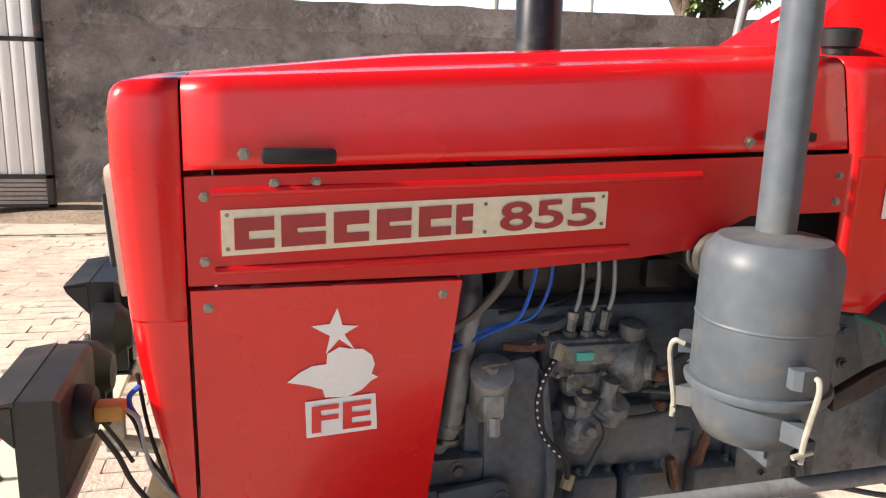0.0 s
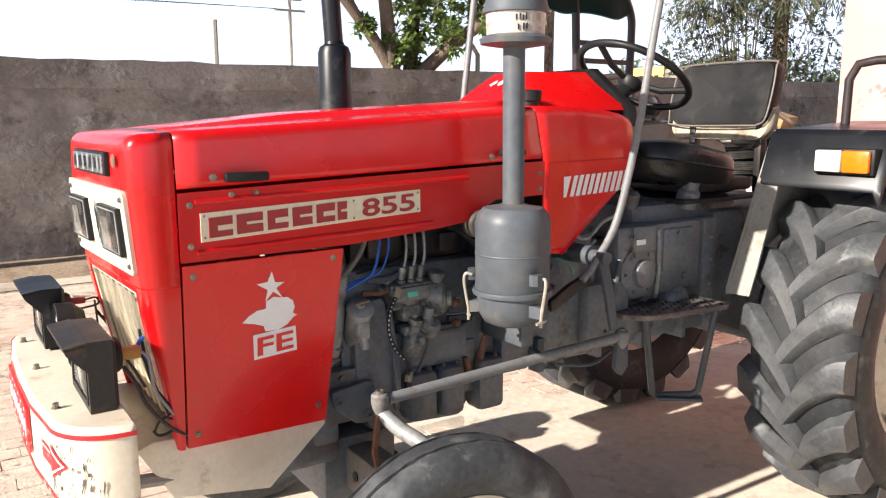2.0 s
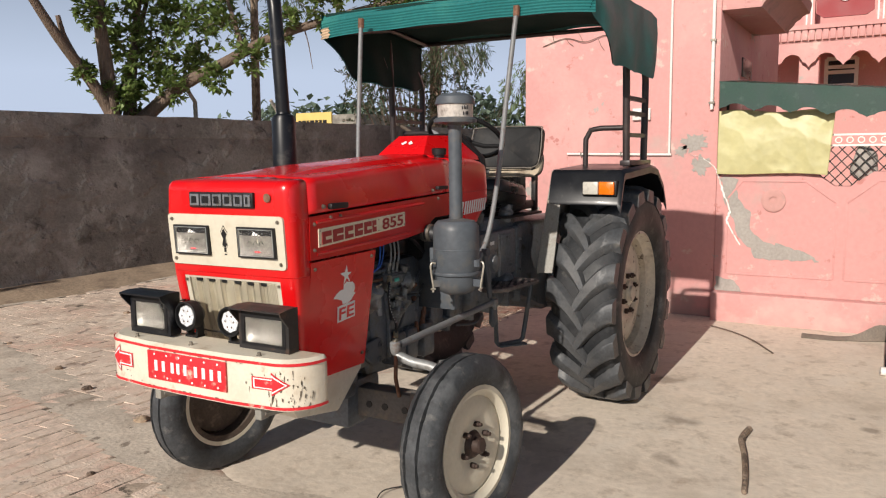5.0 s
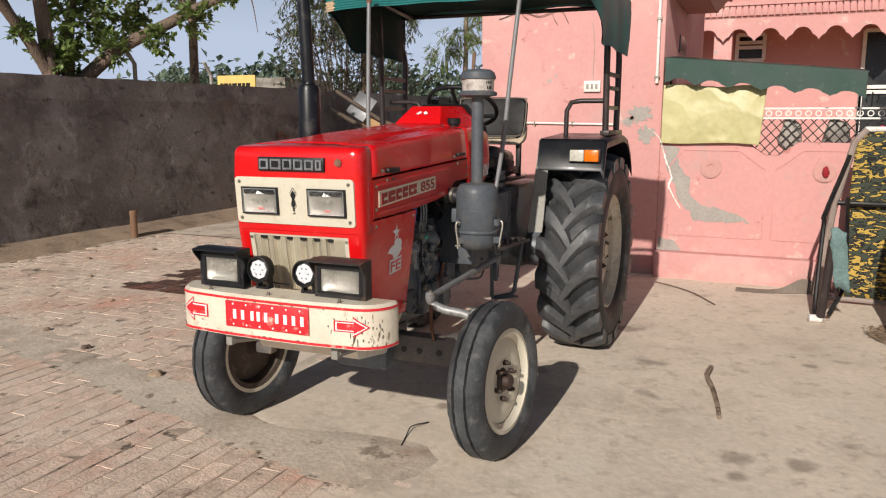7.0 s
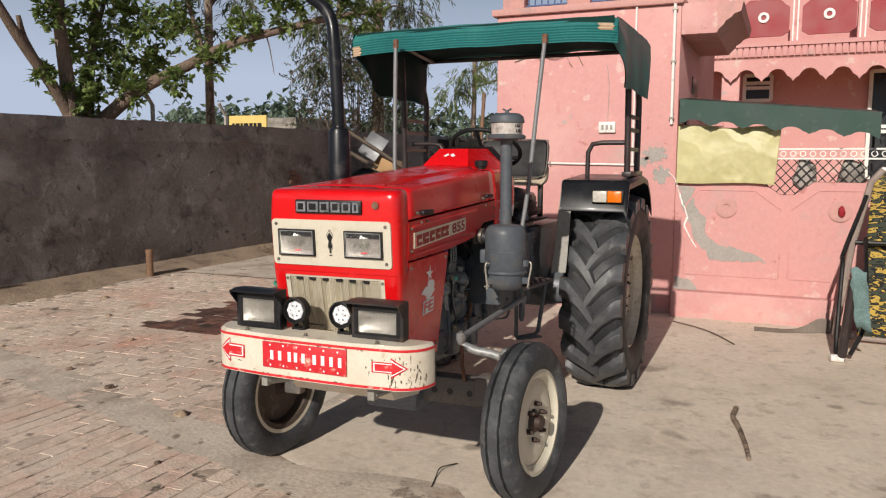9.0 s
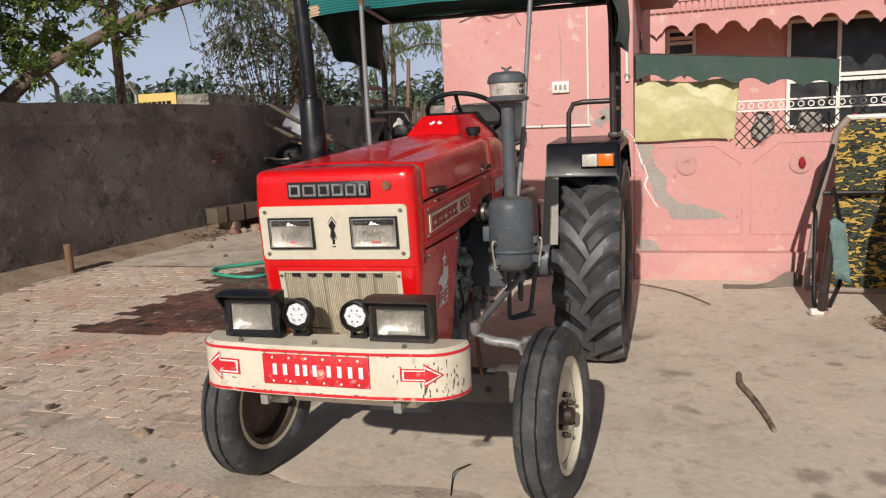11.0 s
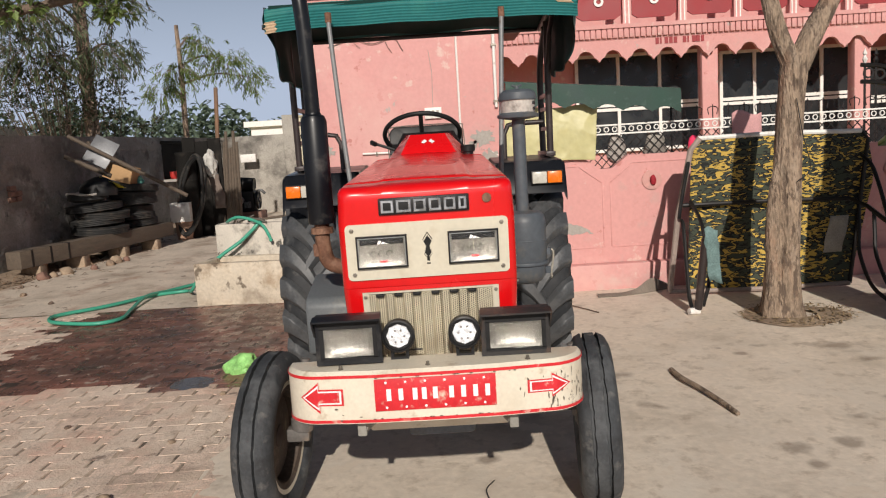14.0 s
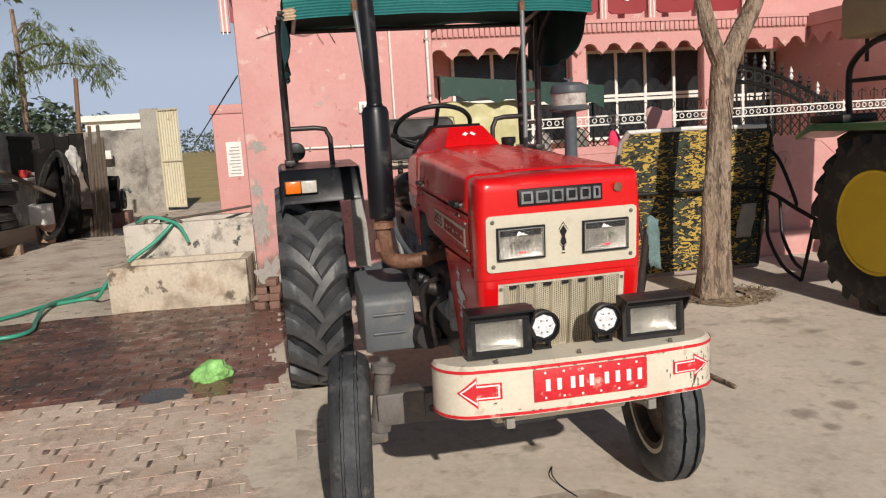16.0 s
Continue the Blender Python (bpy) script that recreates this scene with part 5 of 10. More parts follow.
    # Work lamps on the bumper.
    for s in (-1, 1):
        ya, yb = (0.166, 0.381) if s > 0 else (-0.383, -0.158)
        bm = B()
        zt, zb, xf, xr = (1.026, 0.866, -0.147, -0.090) if s > 0 else (1.014, 0.861, -0.130, -0.072)
        t = 0.014
        mid = Matrix.Translation((xr, (ya + yb) / 2, (zt + zb) / 2))
        w2, h2 = (yb - ya) / 2, (zt - zb) / 2
        rr = [[mid @ Vector((x, sy * (w2 - ins), sz * (h2 - ins))) for sy, sz in ((-1, -1), (1, -1), (1, 1), (-1, 1))] for x, ins in ((0.0, 0.03), (0.0, 0.008), (-0.008, 0.001), (xf - xr, 0.0), (xf - xr, t), (-0.02, t))]
        rings(bm, rr)
        lamp = part("work_lamp", bm, BLACK_RUST if s < 0 else BLACK, root, "square black visored work lamp")
        bm = B()
        prism(bm, [(xf + 0.004, zt + 0.001), (xf - 0.043, zt - 0.006), (xf - 0.043, zt - 0.012), (xf + 0.004, zt - 0.006)], ya - 0.003, yb + 0.003, "y")
        for y in (ya - 0.003, yb - 0.003):
            prism(bm, [(xf, zt - 0.005), (xf - 0.043, zt - 0.010), (xf - 0.038, zt - 0.022), (xf, zt - 0.065)], y, y + 0.006, "y")
        link("visor", bm, BLACK_RUST if s < 0 else BLACK, lamp)
        bm = B()
        dish(bm, Matrix.Translation((xf, (ya + yb) / 2, (zb + zt - 0.018) / 2)), (yb - ya) / 2 - 0.028, (zt - zb - 0.07) / 2 + 0.002, 0.008, 0.026)
        link("reflector", bm, REFLECTOR, lamp)
        bm = B()
        box(bm, xf + 0.0, xf + 0.006, ya + 0.026, yb - 0.026, zb + 0.022, zt - 0.04, 0.002)
        le = link("lens", bm, LENS, lamp)
        le.visible_shadow = False
        bm = B()
        for a, b, c, d in ((ya + t, yb - t, zt - 0.042, zt - t), (ya + t, yb - t, zb + t, zb + 0.022), (ya + t, ya + 0.028, zb + 0.02, zt - 0.04), (yb - 0.028, yb - t, zb + 0.02, zt - 0.04)):
            box(bm, xf - 0.002, xf + 0.012, a, b, c, d)
        link("bezel", bm, BLACK_PLASTIC, lamp)
        bm = B()
        lathe(bm, [(0.040, 0), (0.040, 0.016), (0.034, 0.024), (0.001, 0.026)], turned((xr, (ya + yb) / 2 - 0.012, 0.952), (1, 0, 0)), 18)
        link("cable_boot", bm, BLACK_PLASTIC, lamp)
    for y in (0.113, -0.104):
        bm = B()
        m = turned((-0.084, y, 0.942), (-1, 0, 0.02))
        lathe(bm, [(0.001, -0.03), (0.03, -0.028), (0.046, -0.008), (0.053, 0.0), (0.054, 0.04), (0.048, 0.042), (0.046, 0.03), (0.001, 0.03)], m, 28)
        led = part("led_lamp", bm, BLACK_PLASTIC, root, "small round white-faced work lamp")
        bm = B()
        lathe(bm, [(0.040, 0.031), (0.039, 0.0345), (0.001, 0.036)], m, 8)
        link("led_face", bm, LED, led)
        bm = B()
        for k in range(6):
            a = math.pi / 3 * k
            lathe(bm, [(0.0045, 0.035), (0.004, 0.037), (0.001, 0.0375)], m @ Matrix.Translation((0.020 * math.cos(a), 0.022 * math.sin(a), 0)), 8)
        link("diode", bm, CHROME, led)
        bm = B()
        box(bm, -0.095, -0.065, y - 0.03, y - 0.02, 0.864, 0.93)
        box(bm, -0.095, -0.065, y + 0.02, y + 0.03, 0.864, 0.93)
        box(bm, -0.10, -0.06, y - 0.03, y + 0.03, 0.858, 0.868)
        link("bracket", bm, BLACK_PLASTIC, led)
    bm = B()
    for y in (0.30, 0.02, -0.30):
        bolt(bm, (-0.185, y, 0.858), (0, 0, 1), 0.009, 0.014)
    part("top_bolt", bm, STEEL, root)


# Dusty copy of ENGINE, made lighter for the stronger light on the gearbox.
ENGINE_DUST_LIT = mat("brightened_dusty_gearbox_paint", (0.155, 0.170, 0.186), 0.45, var=0.28, scale=8, bscale=60, bump=0.002, stain=(0.23, 0.205, 0.18), amount=0.24, sscale=5, more=[((0.075, 0.062, 0.05), 0.12, 10, 0.08)])
PUMP = mat("oily_cast_alloy", (0.165, 0.172, 0.172), 0.4, 0.25, var=0.35, scale=16, bump=0.0015, bscale=90, stain=(0.055, 0.045, 0.036), amount=0.34, sscale=22, more=[((0.30, 0.30, 0.28), 0.12, 30, 0.06)])


def build_engine(root):
    def P(name, bm, m=ENGINE, label=""):
        return part(name, bm, m, root, label)
    bm = B()
    box(bm, 0.50, 1.28, -0.165, 0.165, 0.665, 1.05, 0.02)
    for x in (0.60, 0.78, 0.96, 1.14):
        box(bm, x - 0.06, x + 0.06, -0.185, -0.15, 0.66, 0.88, 0.015)
    box(bm, 0.925, 0.995, -0.195, -0.14, 0.63, 0.80, 0.012)
    box(bm, 0.70, 0.96, -0.196, -0.14, 0.735, 0.86, 0.012)
    P("engine_block", bm, label="dark grey painted cast engine block")
    # The head takes a dark paint so that the hood's shade is in its colour.
    bm = B()
    box(bm, 0.60, 1.22, -0.13, 0.13, 1.05, 1.28, 0.02)
    for x in (0.68, 0.80, 0.92, 1.04):
        box(bm, x - 0.035, x + 0.035, -0.155, -0.12, 1.07, 1.13, 0.012)
    P("cylinder_head", bm, BLACK_RUST, "cylinder head blackened for the shade under the hood")
    bm = B()
    prism(bm, [(0.60, 0.67), (0.66, 0.55), (0.98, 0.53), (1.08, 0.67)], -0.13, 0.13, "y", 0.015)
    P("oil_sump", bm)
    bm = B()
    for x0, x1, z0 in ((0.739, 0.836, 0.585), (0.844, 0.934, 0.58), (0.984, 1.084, 0.57)):
        box(bm, x0, x1, -0.228, -0.14, z0, 0.735, 0.02)
    box(bm, 1.085, 1.20, -0.205, -0.10, 0.665, 0.80, 0.012)
    P("side_cover", bm)
    bm = B()
    for x in (0.76, 0.815, 0.865, 0.915, 1.005, 1.06):
        bolt(bm, (x, -0.205, 0.735), (0, -0.5, 1), 0.008, 0.012)
    P("cover_bolt", bm)
    bm = B()
    box(bm, 0.46, 0.54, -0.17, 0.17, 0.56, 1.10, 0.015)
    prism(bm, [(0.565, 0.90), (0.590, 0.965), (0.655, 0.975), (0.672, 0.955), (0.682, 0.86), (0.700, 0.74), (0.700, 0.63), (0.575, 0.63)], -0.214, -0.12, "y", 0.014)
    prism(bm, [(0.668, 0.93), (0.682, 0.93), (0.706, 0.76), (0.706, 0.64), (0.690, 0.64), (0.690, 0.75)], -0.226, -0.20, "y", 0.005)
    P("timing_case", bm)
    # Front support plate.
    bm = B()
    prism(bm, [(0.482, 0.739), (0.590, 0.754), (0.612, 0.746), (0.622, 0.674), (0.592, 0.634), (0.556, 0.636), (0.492, 0.690)], -0.242, -0.224, "y", 0.006)
    for x, z in ((0.502, 0.712), (0.598, 0.722), (0.592, 0.660)):
        lathe(bm, [(0.014, 0), (0.014, 0.004), (0.007, 0.004), (0.007, -0.001), (0.001, -0.001)], turned((x, -0.243, z), (0, -1, 0)), 12)
    P("support_plate", bm, GREY)
    bm = B()
    lathe(bm, [(0.016, 0), (0.016, 0.012), (0.009, 0.013), (0.009, 0.022), (0.001, 0.022)], turned((0.525, -0.20, 0.765), (0, -1, 0)), 8)
    box(bm, 0.44, 0.575, -0.21, -0.15, 0.735, 0.785, 0.008)
    box(bm, 0.44, 0.56, -0.225, -0.15, 0.64, 0.735, 0.006)
    P("mount", bm)
    # Coolant filler bowl and hose.
    bm = B()
    lathe(bm, [(0.028, -0.13), (0.034, -0.11), (0.034, -0.012), (0.0375, -0.008), (0.0375, 0.004), (0.026, 0.010), (0.012, 0.013), (0.009, 0.022), (0.001, 0.022)], turned((0.570, -0.245, 0.960), (-0.12, -0.55, 0.80)), 24)
    box(bm, 0.552, 0.592, -0.262, -0.20, 0.875, 0.925, 0.008)
    lathe(bm, [(0.012, 0), (0.012, 0.03), (0.006, 0.034), (0.001, 0.034)], turned((0.573, -0.255, 0.882), (0, -0.2, -1)), 8)
    P("filter_bowl", bm, ENGINE_LIGHT, "grey round filter bowl")
    bm = B()
    tube(bm, [(0.548, -0.258, 0.977), (0.590, -0.260, 0.983)], 0.004, 6)
    P("wing_nut", bm, STEEL)
    bm = B()
    tube(bm, [(0.555, -0.14, 1.10), (0.54, -0.19, 1.04), (0.525, -0.20, 0.96), (0.51, -0.20, 0.85), (0.49, -0.18, 0.80)], 0.021, 12, True)
    P("coolant_pipe", bm, ENGINE_LIGHT)
    bm = B()
    for z in (0.81, 0.84):
        lathe(bm, [(0.024, -0.005), (0.026, 0), (0.024, 0.005)], turned((0.505 + (z - 0.81) * 0.3, -0.197, z + 0.01), (0.1, 0, 1)), 12)
    P("hose_clip", bm, STEEL)
    # Unseen tank block, black to give the gap under the hood its shade.
    bm = B()
    box(bm, 1.0, 1.30, -0.20, 0.20, 1.02, 1.36, 0.04)
    P("fuel_tank", bm, BLACK_PLASTIC)
    # Fuel injection pump.
    bm = B()
    box(bm, 0.675, 0.835, -0.228, -0.15, 0.93, 1.008, 0.018)
    box(bm, 0.682, 0.828, -0.238, -0.22, 0.958, 0.998, 0.006)
    box(bm, 0.71, 0.85, -0.232, -0.15, 0.895, 0.945, 0.014)
    lathe(bm, [(0.046, 0.0), (0.052, 0.02), (0.052, 0.045), (0.040, 0.055), (0.028, 0.058), (0.024, 0.07), (0.001, 0.072)], turned((0.820, -0.195, 0.952), (0.75, -0.65, 0)), 18)
    lathe(bm, [(0.024, 0), (0.026, 0.03), (0.018, 0.036), (0.001, 0.038)], turned((0.836, -0.21, 0.995), (0.1, -0.1, 1)), 14)
    lathe(bm, [(0.03, 0), (0.03, 0.03), (0.02, 0.04), (0.001, 0.04)], turned((0.80, -0.225, 0.86), (0, -0.6, 0.8)), 12)
    for x in (0.69, 0.715, 0.775, 0.80, 0.825):
        bolt(bm, (x, -0.236, 0.945), (0, -1, 0), 0.0065, 0.008)
    P("injection_pump", bm, PUMP, "grey fuel injection pump")
    bm = B()
    for k in range(3):
        x = 0.708 + 0.031 * k
        lathe(bm, [(0.013, 0), (0.013, 0.02), (0.009, 0.022), (0.009, 0.045), (0.011, 0.046), (0.011, 0.058), (0.004, 0.06)], turned((x + 0.012, -0.205, 0.995), (0.05, -0.12, 1)), 6)
        bolt(bm, (x + 0.012, -0.205, 1.002), (0.05, -0.12, 1), 0.017, 0.012)
    P("pump_union", bm, PUMP)
    for k in range(3):
        bm = B()
        x = 0.722 + 0.031 * k
        tube(bm, [(x, -0.212, 1.04), (x + 0.010, -0.215, 1.08), (x + 0.012, -0.205, 1.15), (x + 0.02 * (k - 1), -0.16, 1.24)], 0.0042, 8, True)
        P("injector_pipe", bm, ENGINE_LIGHT)
    bm = B()
    box(bm, 0.722, 0.756, -0.242, -0.234, 0.970, 0.986, 0.002)
    P("teal_tag", bm, TEAL_TAG)
    bm = B()
    tube(bm, [(0.69, -0.235, 0.982), (0.662, -0.25, 0.945), (0.652, -0.255, 0.895), (0.667, -0.258, 0.84), (0.71, -0.25, 0.79), (0.723, -0.24, 0.745)], 0.006, 8, True)
    hose = P("fuel_hose", bm, WIRE, "black braided fuel hose with white dashes")
    bm = B()
    pth = smooth_path([(0.69, -0.235, 0.982), (0.662, -0.25, 0.945), (0.652, -0.255, 0.895), (0.667, -0.258, 0.84), (0.71, -0.25, 0.79)], 8)
    for a, b in list(zip(pth, pth[1:]))[2::2]:
        tube(bm, [a + Vector((-0.003, -0.0055, 0)), a * 0.4 + b * 0.6 + Vector((-0.003, -0.0045, 0))], 0.0022, 4)
    link("dash", bm, WHITE, hose)
    bm = B()
    for p in ((0.692, -0.233, 0.986), (0.724, -0.238, 0.738), (0.745, -0.235, 0.90)):
        lathe(bm, [(0.011, -0.014), (0.012, 0), (0.011, 0.014)], turned(p, (0.4, 0.3, 1)), 8)
    P("brass_fitting", bm, mat("brass", (0.36, 0.30, 0.20), 0.5, 0.5))
    bm = B()
    tube(bm, [(0.755, -0.235, 0.888), (0.775, -0.25, 0.868), (0.84, -0.245, 0.855), (0.91, -0.22, 0.851), (0.97, -0.20, 0.86)], 0.007, 8, True)
    P("fuel_pipe", bm, GREY)
    bm = B()
    tube(bm, [(0.87, -0.22, 0.93), (0.90, -0.235, 0.95), (0.95, -0.22, 0.97), (1.0, -0.19, 0.98)], 0.006, 8, True)
    P("fuel_pipe", bm, GREY)
    bm = B()
    tube(bm, [(0.86, -0.225, 0.90), (0.93, -0.235, 0.90), (1.02, -0.20, 0.915)], 0.004, 6, True)
    P("fuel_pipe", bm, GREY)
    bm = B()
    tube(bm, [(0.78, -0.22, 0.87), (0.79, -0.24, 0.83), (0.78, -0.235, 0.79), (0.765, -0.22, 0.74)], 0.006, 8, True)
    P("fuel_pipe", bm, GREY)
    bm = B()
    tube(bm, [(0.63, -0.18, 1.02), (0.68, -0.20, 1.02), (0.72, -0.19, 1.03)], 0.011, 8, True)
    P("fuel_pipe", bm, GREY)
    bm = B()
    lathe(bm, [(0.026, 0), (0.03, 0.02), (0.03, 0.05), (0.018, 0.06), (0.016, 0.09), (0.022, 0.095), (0.022, 0.11), (0.001, 0.112)], turned((0.742, -0.222, 0.80), (0.05, -0.2, 1)), 12)
    lathe(bm, [(0.024, 0), (0.024, 0.022), (0.014, 0.028), (0.010, 0.045), (0.001, 0.046)], turned((0.750, -0.232, 0.845), (-0.1, -1, 0.1)), 14)
    box(bm, 0.715, 0.79, -0.235, -0.18, 0.855, 0.885, 0.008)
    lathe(bm, [(0.022, 0), (0.024, 0.02), (0.016, 0.03), (0.016, 0.06), (0.001, 0.062)], turned((0.782, -0.235, 0.878), (0.12, -0.25, 1)), 10)
    P("lift_pump", bm, PUMP)
    bm = B()
    rnd = random.Random(12)
    for k in range(14):
        x, z = rnd.uniform(0.62, 1.2), rnd.uniform(0.68, 1.02)
        bolt(bm, (x, -0.188 - 0.02 * rnd.random(), z), (0, -1, 0), 0.008, 0.012)
    P("casting_detail", bm)
    bm = B()
    lathe(bm, [(0.012, -0.02), (0.014, 0.0), (0.01, 0.05), (0.012, 0.06), (0.008, 0.09)], turned((1.0, -0.20, 0.72), (0.2, -0.1, 1)), 8)
    lathe(bm, [(0.01, -0.02), (0.012, 0.0), (0.008, 0.05)], turned((0.96, -0.20, 0.70), (-0.3, -0.1, 1)), 8)
    tube(bm, [(1.12, -0.19, 0.74), (1.115, -0.20, 0.82)], 0.009, 6)
    tube(bm, [(0.60, -0.20, 0.989), (0.65, -0.205, 0.986), (0.70, -0.20, 0.99)], 0.008, 8, True)
    lathe(bm, [(0.010, 0), (0.013, 0.008), (0.013, 0.02), (0.007, 0.024), (0.001, 0.024)], turned((0.885, -0.225, 0.925), (0.2, -0.5, 0.6)), 8)
    lathe(bm, [(0.010, 0), (0.012, 0.01), (0.007, 0.02), (0.001, 0.02)], turned((0.90, -0.215, 0.865), (0.1, -0.9, 0.3)), 8)
    P("rusty_fitting", bm, RUST)
    # Wires and hoses behind the panel.
    bm = B()
    tube(bm, [(0.50, -0.215, 0.99), (0.57, -0.215, 1.02), (0.62, -0.225, 1.05), (0.645, -0.22, 1.12), (0.65, -0.21, 1.17)], 0.0038, 6, True)
    tube(bm, [(0.50, -0.21, 1.0), (0.58, -0.21, 1.03), (0.645, -0.215, 1.045), (0.675, -0.215, 1.10), (0.68, -0.21, 1.17)], 0.003, 6, True)
    P("blue_wire", bm, BLUE_WIRE)
    bm = B()
    tube(bm, [(0.50, -0.20, 1.02), (0.545, -0.205, 1.05), (0.60, -0.20, 1.11), (0.625, -0.19, 1.18)], 0.008, 8, True)
    P("grey_hose", bm, mat("grey_hose", (0.16, 0.15, 0.13), 0.6))
    bm = B()
    tube(bm, [(0.82, -0.19, 1.19), (0.92, -0.20, 1.14), (1.0, -0.22, 1.07)], 0.008, 8, True)
    tube(bm, [(0.60, -0.17, 1.04), (0.70, -0.18, 1.06), (0.78, -0.16, 1.09)], 0.004, 6, True)
    P("black_hose", bm, WIRE)
    bm = B()
    prism(bm, [(1.245, 1.03), (1.30, 1.02), (1.335, 0.93), (1.33, 0.85), (1.29, 0.84), (1.25, 0.90)], -0.212, -0.195, "y", 0.004)
    for x, z in ((1.275, 0.995), (1.285, 0.925)):
        bolt(bm, (x, -0.213, z), (0, -1, 0), 0.011, 0.012)
    P("engine_bracket", bm, ENGINE)
    # Gearbox, clutch housing and rear axle.
    bm = B()
    box(bm, 1.28, 1.52, -0.19, 0.19, 0.655, 1.02, 0.03)
    box(bm, 1.50, 2.15, -0.17, 0.17, 0.655, 1.02, 0.03)
    prism(bm, [(1.10, 0.67), (1.12, 0.88), (1.17, 0.98), (1.30, 1.0), (1.30, 0.655)], -0.185, 0.185, "y", 0.012)
    prism(bm, [(2.10, 0.66), (2.40, 0.62), (2.48, 0.53), (2.85, 0.53), (2.85, 1.12), (2.10, 1.12)], -0.20, 0.20, "y", 0.03)
    for x in (1.52, 1.74, 1.96, 2.12):
        box(bm, x - 0.012, x + 0.012, -0.20, 0.20, 0.645, 1.04, 0.006)
    P("gearbox", bm, ENGINE_DUST_LIT, "dark grey gearbox and clutch housing")
    bm = B()
    box(bm, 1.56, 2.0, -0.23, -0.16, 0.84, 1.10, 0.02)
    box(bm, 1.70, 2.3, -0.16, 0.2, 1.02, 1.16, 0.03)
    box(bm, 1.42, 1.62, -0.24, -0.18, 0.70, 0.92, 0.02)
    for x0, x1, z0, z1, d in ((1.62, 1.74, 1.0, 1.10, 0.245), (1.78, 1.95, 0.92, 1.08, 0.24), (1.80, 1.93, 0.70, 0.88, 0.19), (1.58, 1.74, 0.70, 0.82, 0.20), (1.40, 1.50, 1.0, 1.08, 0.17)):
        box(bm, x0, x1, -d, -0.14, z0, z1, 0.014)
    for x, z in ((1.5, 0.75), (1.5, 0.87), (1.7, 0.9), (1.9, 0.9), (1.62, 1.06), (1.85, 1.06)):
        bolt(bm, (x, -0.236, z), (0, -1, 0), 0.01, 0.014)
    # Rounded bosses, a flanged cover and its bolts.
    lathe(bm, [(0.085, 0), (0.088, 0.012), (0.075, 0.02), (0.05, 0.028), (0.045, 0.045), (0.02, 0.05), (0.001, 0.05)], turned((1.66, -0.225, 0.935), (0, -1, 0)), 24)
    for k in range(6):
        a = math.pi / 3 * k
        bolt(bm, (1.66 + 0.072 * math.cos(a), -0.242, 0.935 + 0.072 * math.sin(a)), (0, -1, 0), 0.008, 0.01)
    lathe(bm, [(0.06, 0), (0.06, 0.05), (0.045, 0.065), (0.001, 0.07)], turned((1.87, -0.19, 0.80), (0, -1, 0)), 20)
    lathe(bm, [(0.04, 0), (0.042, 0.06), (0.03, 0.07), (0.028, 0.10), (0.001, 0.10)], turned((1.98, -0.16, 1.14), (0, -0.3, 1)), 16)
    lathe(bm, [(0.035, 0), (0.035, 0.05), (0.022, 0.06), (0.001, 0.06)], turned((1.72, -0.12, 1.15), (0, -0.2, 1)), 14)
    box(bm, 2.02, 2.09, -0.225, -0.16, 0.72, 1.10, 0.012)
    for z in (0.76, 0.85, 0.94, 1.03):
        bolt(bm, (2.055, -0.226, z), (0, -1, 0), 0.009, 0.012)
    P("gear_cover", bm, ENGINE_DUST_LIT)
    bm = B()
    box(bm, 1.63, 1.675, -0.2495, -0.2455, 1.035, 1.053)
    P("white_sticker", bm, WHITE)
    bm = B()
    tube(bm, [(1.36, -0.19, 1.10), (1.44, -0.2, 1.07), (1.5, -0.21, 1.12), (1.58, -0.2, 1.14)], 0.007, 8, True)
    tube(bm, [(1.30, -0.2, 1.05), (1.40, -0.22, 1.03), (1.48, -0.2, 1.06)], 0.005, 8, True)
    tube(bm, [(1.75, -0.235, 1.08), (1.755, -0.24, 0.95), (1.75, -0.24, 0.85)], 0.008, 8, True)
    P("brake_pipe", bm, ENGINE_LIGHT)
    bm = B()
    tube(bm, [(1.30, -0.21, 1.02), (1.34, -0.23, 1.0), (1.37, -0.22, 0.96)], 0.003, 5, True)
    P("green_wire", bm, HOSE)
    for s in (-1, 1):
        bm = B()
        lathe(bm, [(0.13, 0), (0.12, 0.1), (0.095, 0.2), (0.09, 0.33), (0.13, 0.34), (0.13, 0.37), (0.001, 0.37)], turned((2.62, s * 0.18, 0.655), (0, s, 0)), 20)
        P("axle_trumpet", bm)
    # Clutch and brake pedals, control levers on the left.
    bm = B()
    prism(bm, [(1.345, 1.055), (1.385, 1.05), (1.425, 0.90), (1.447, 0.79), (1.415, 0.79), (1.395, 0.88)], -0.352, -0.338, "y", 0.004)
    tube(bm, [(1.52, -0.28, 1.0), (1.47, -0.30, 0.90), (1.44, -0.31, 0.84)], 0.011, 8, True)
    tube(bm, [(1.372, -0.18, 1.033), (1.372, -0.365, 1.033)], 0.021, 14)
    tube(bm, [(1.372, -0.18, 1.033), (1.372, -0.30, 1.033)], 0.032, 16)
    P("pedal_arm", bm, GREY)
    bm = B()
    prism(bm, [(1.345, 0.990), (1.350, 0.950), (1.24, 0.905), (1.185, 0.878), (1.18, 0.915), (1.26, 0.955)], -0.325, -0.305, "y", 0.005)
    P("hand_lever", bm, BLACK_RUST)
    # Steering linkage.
    bm = B()
    tube(bm, [(0.60, -0.335, 0.728), (1.45, -0.343, 0.764)], 0.0155, 12)
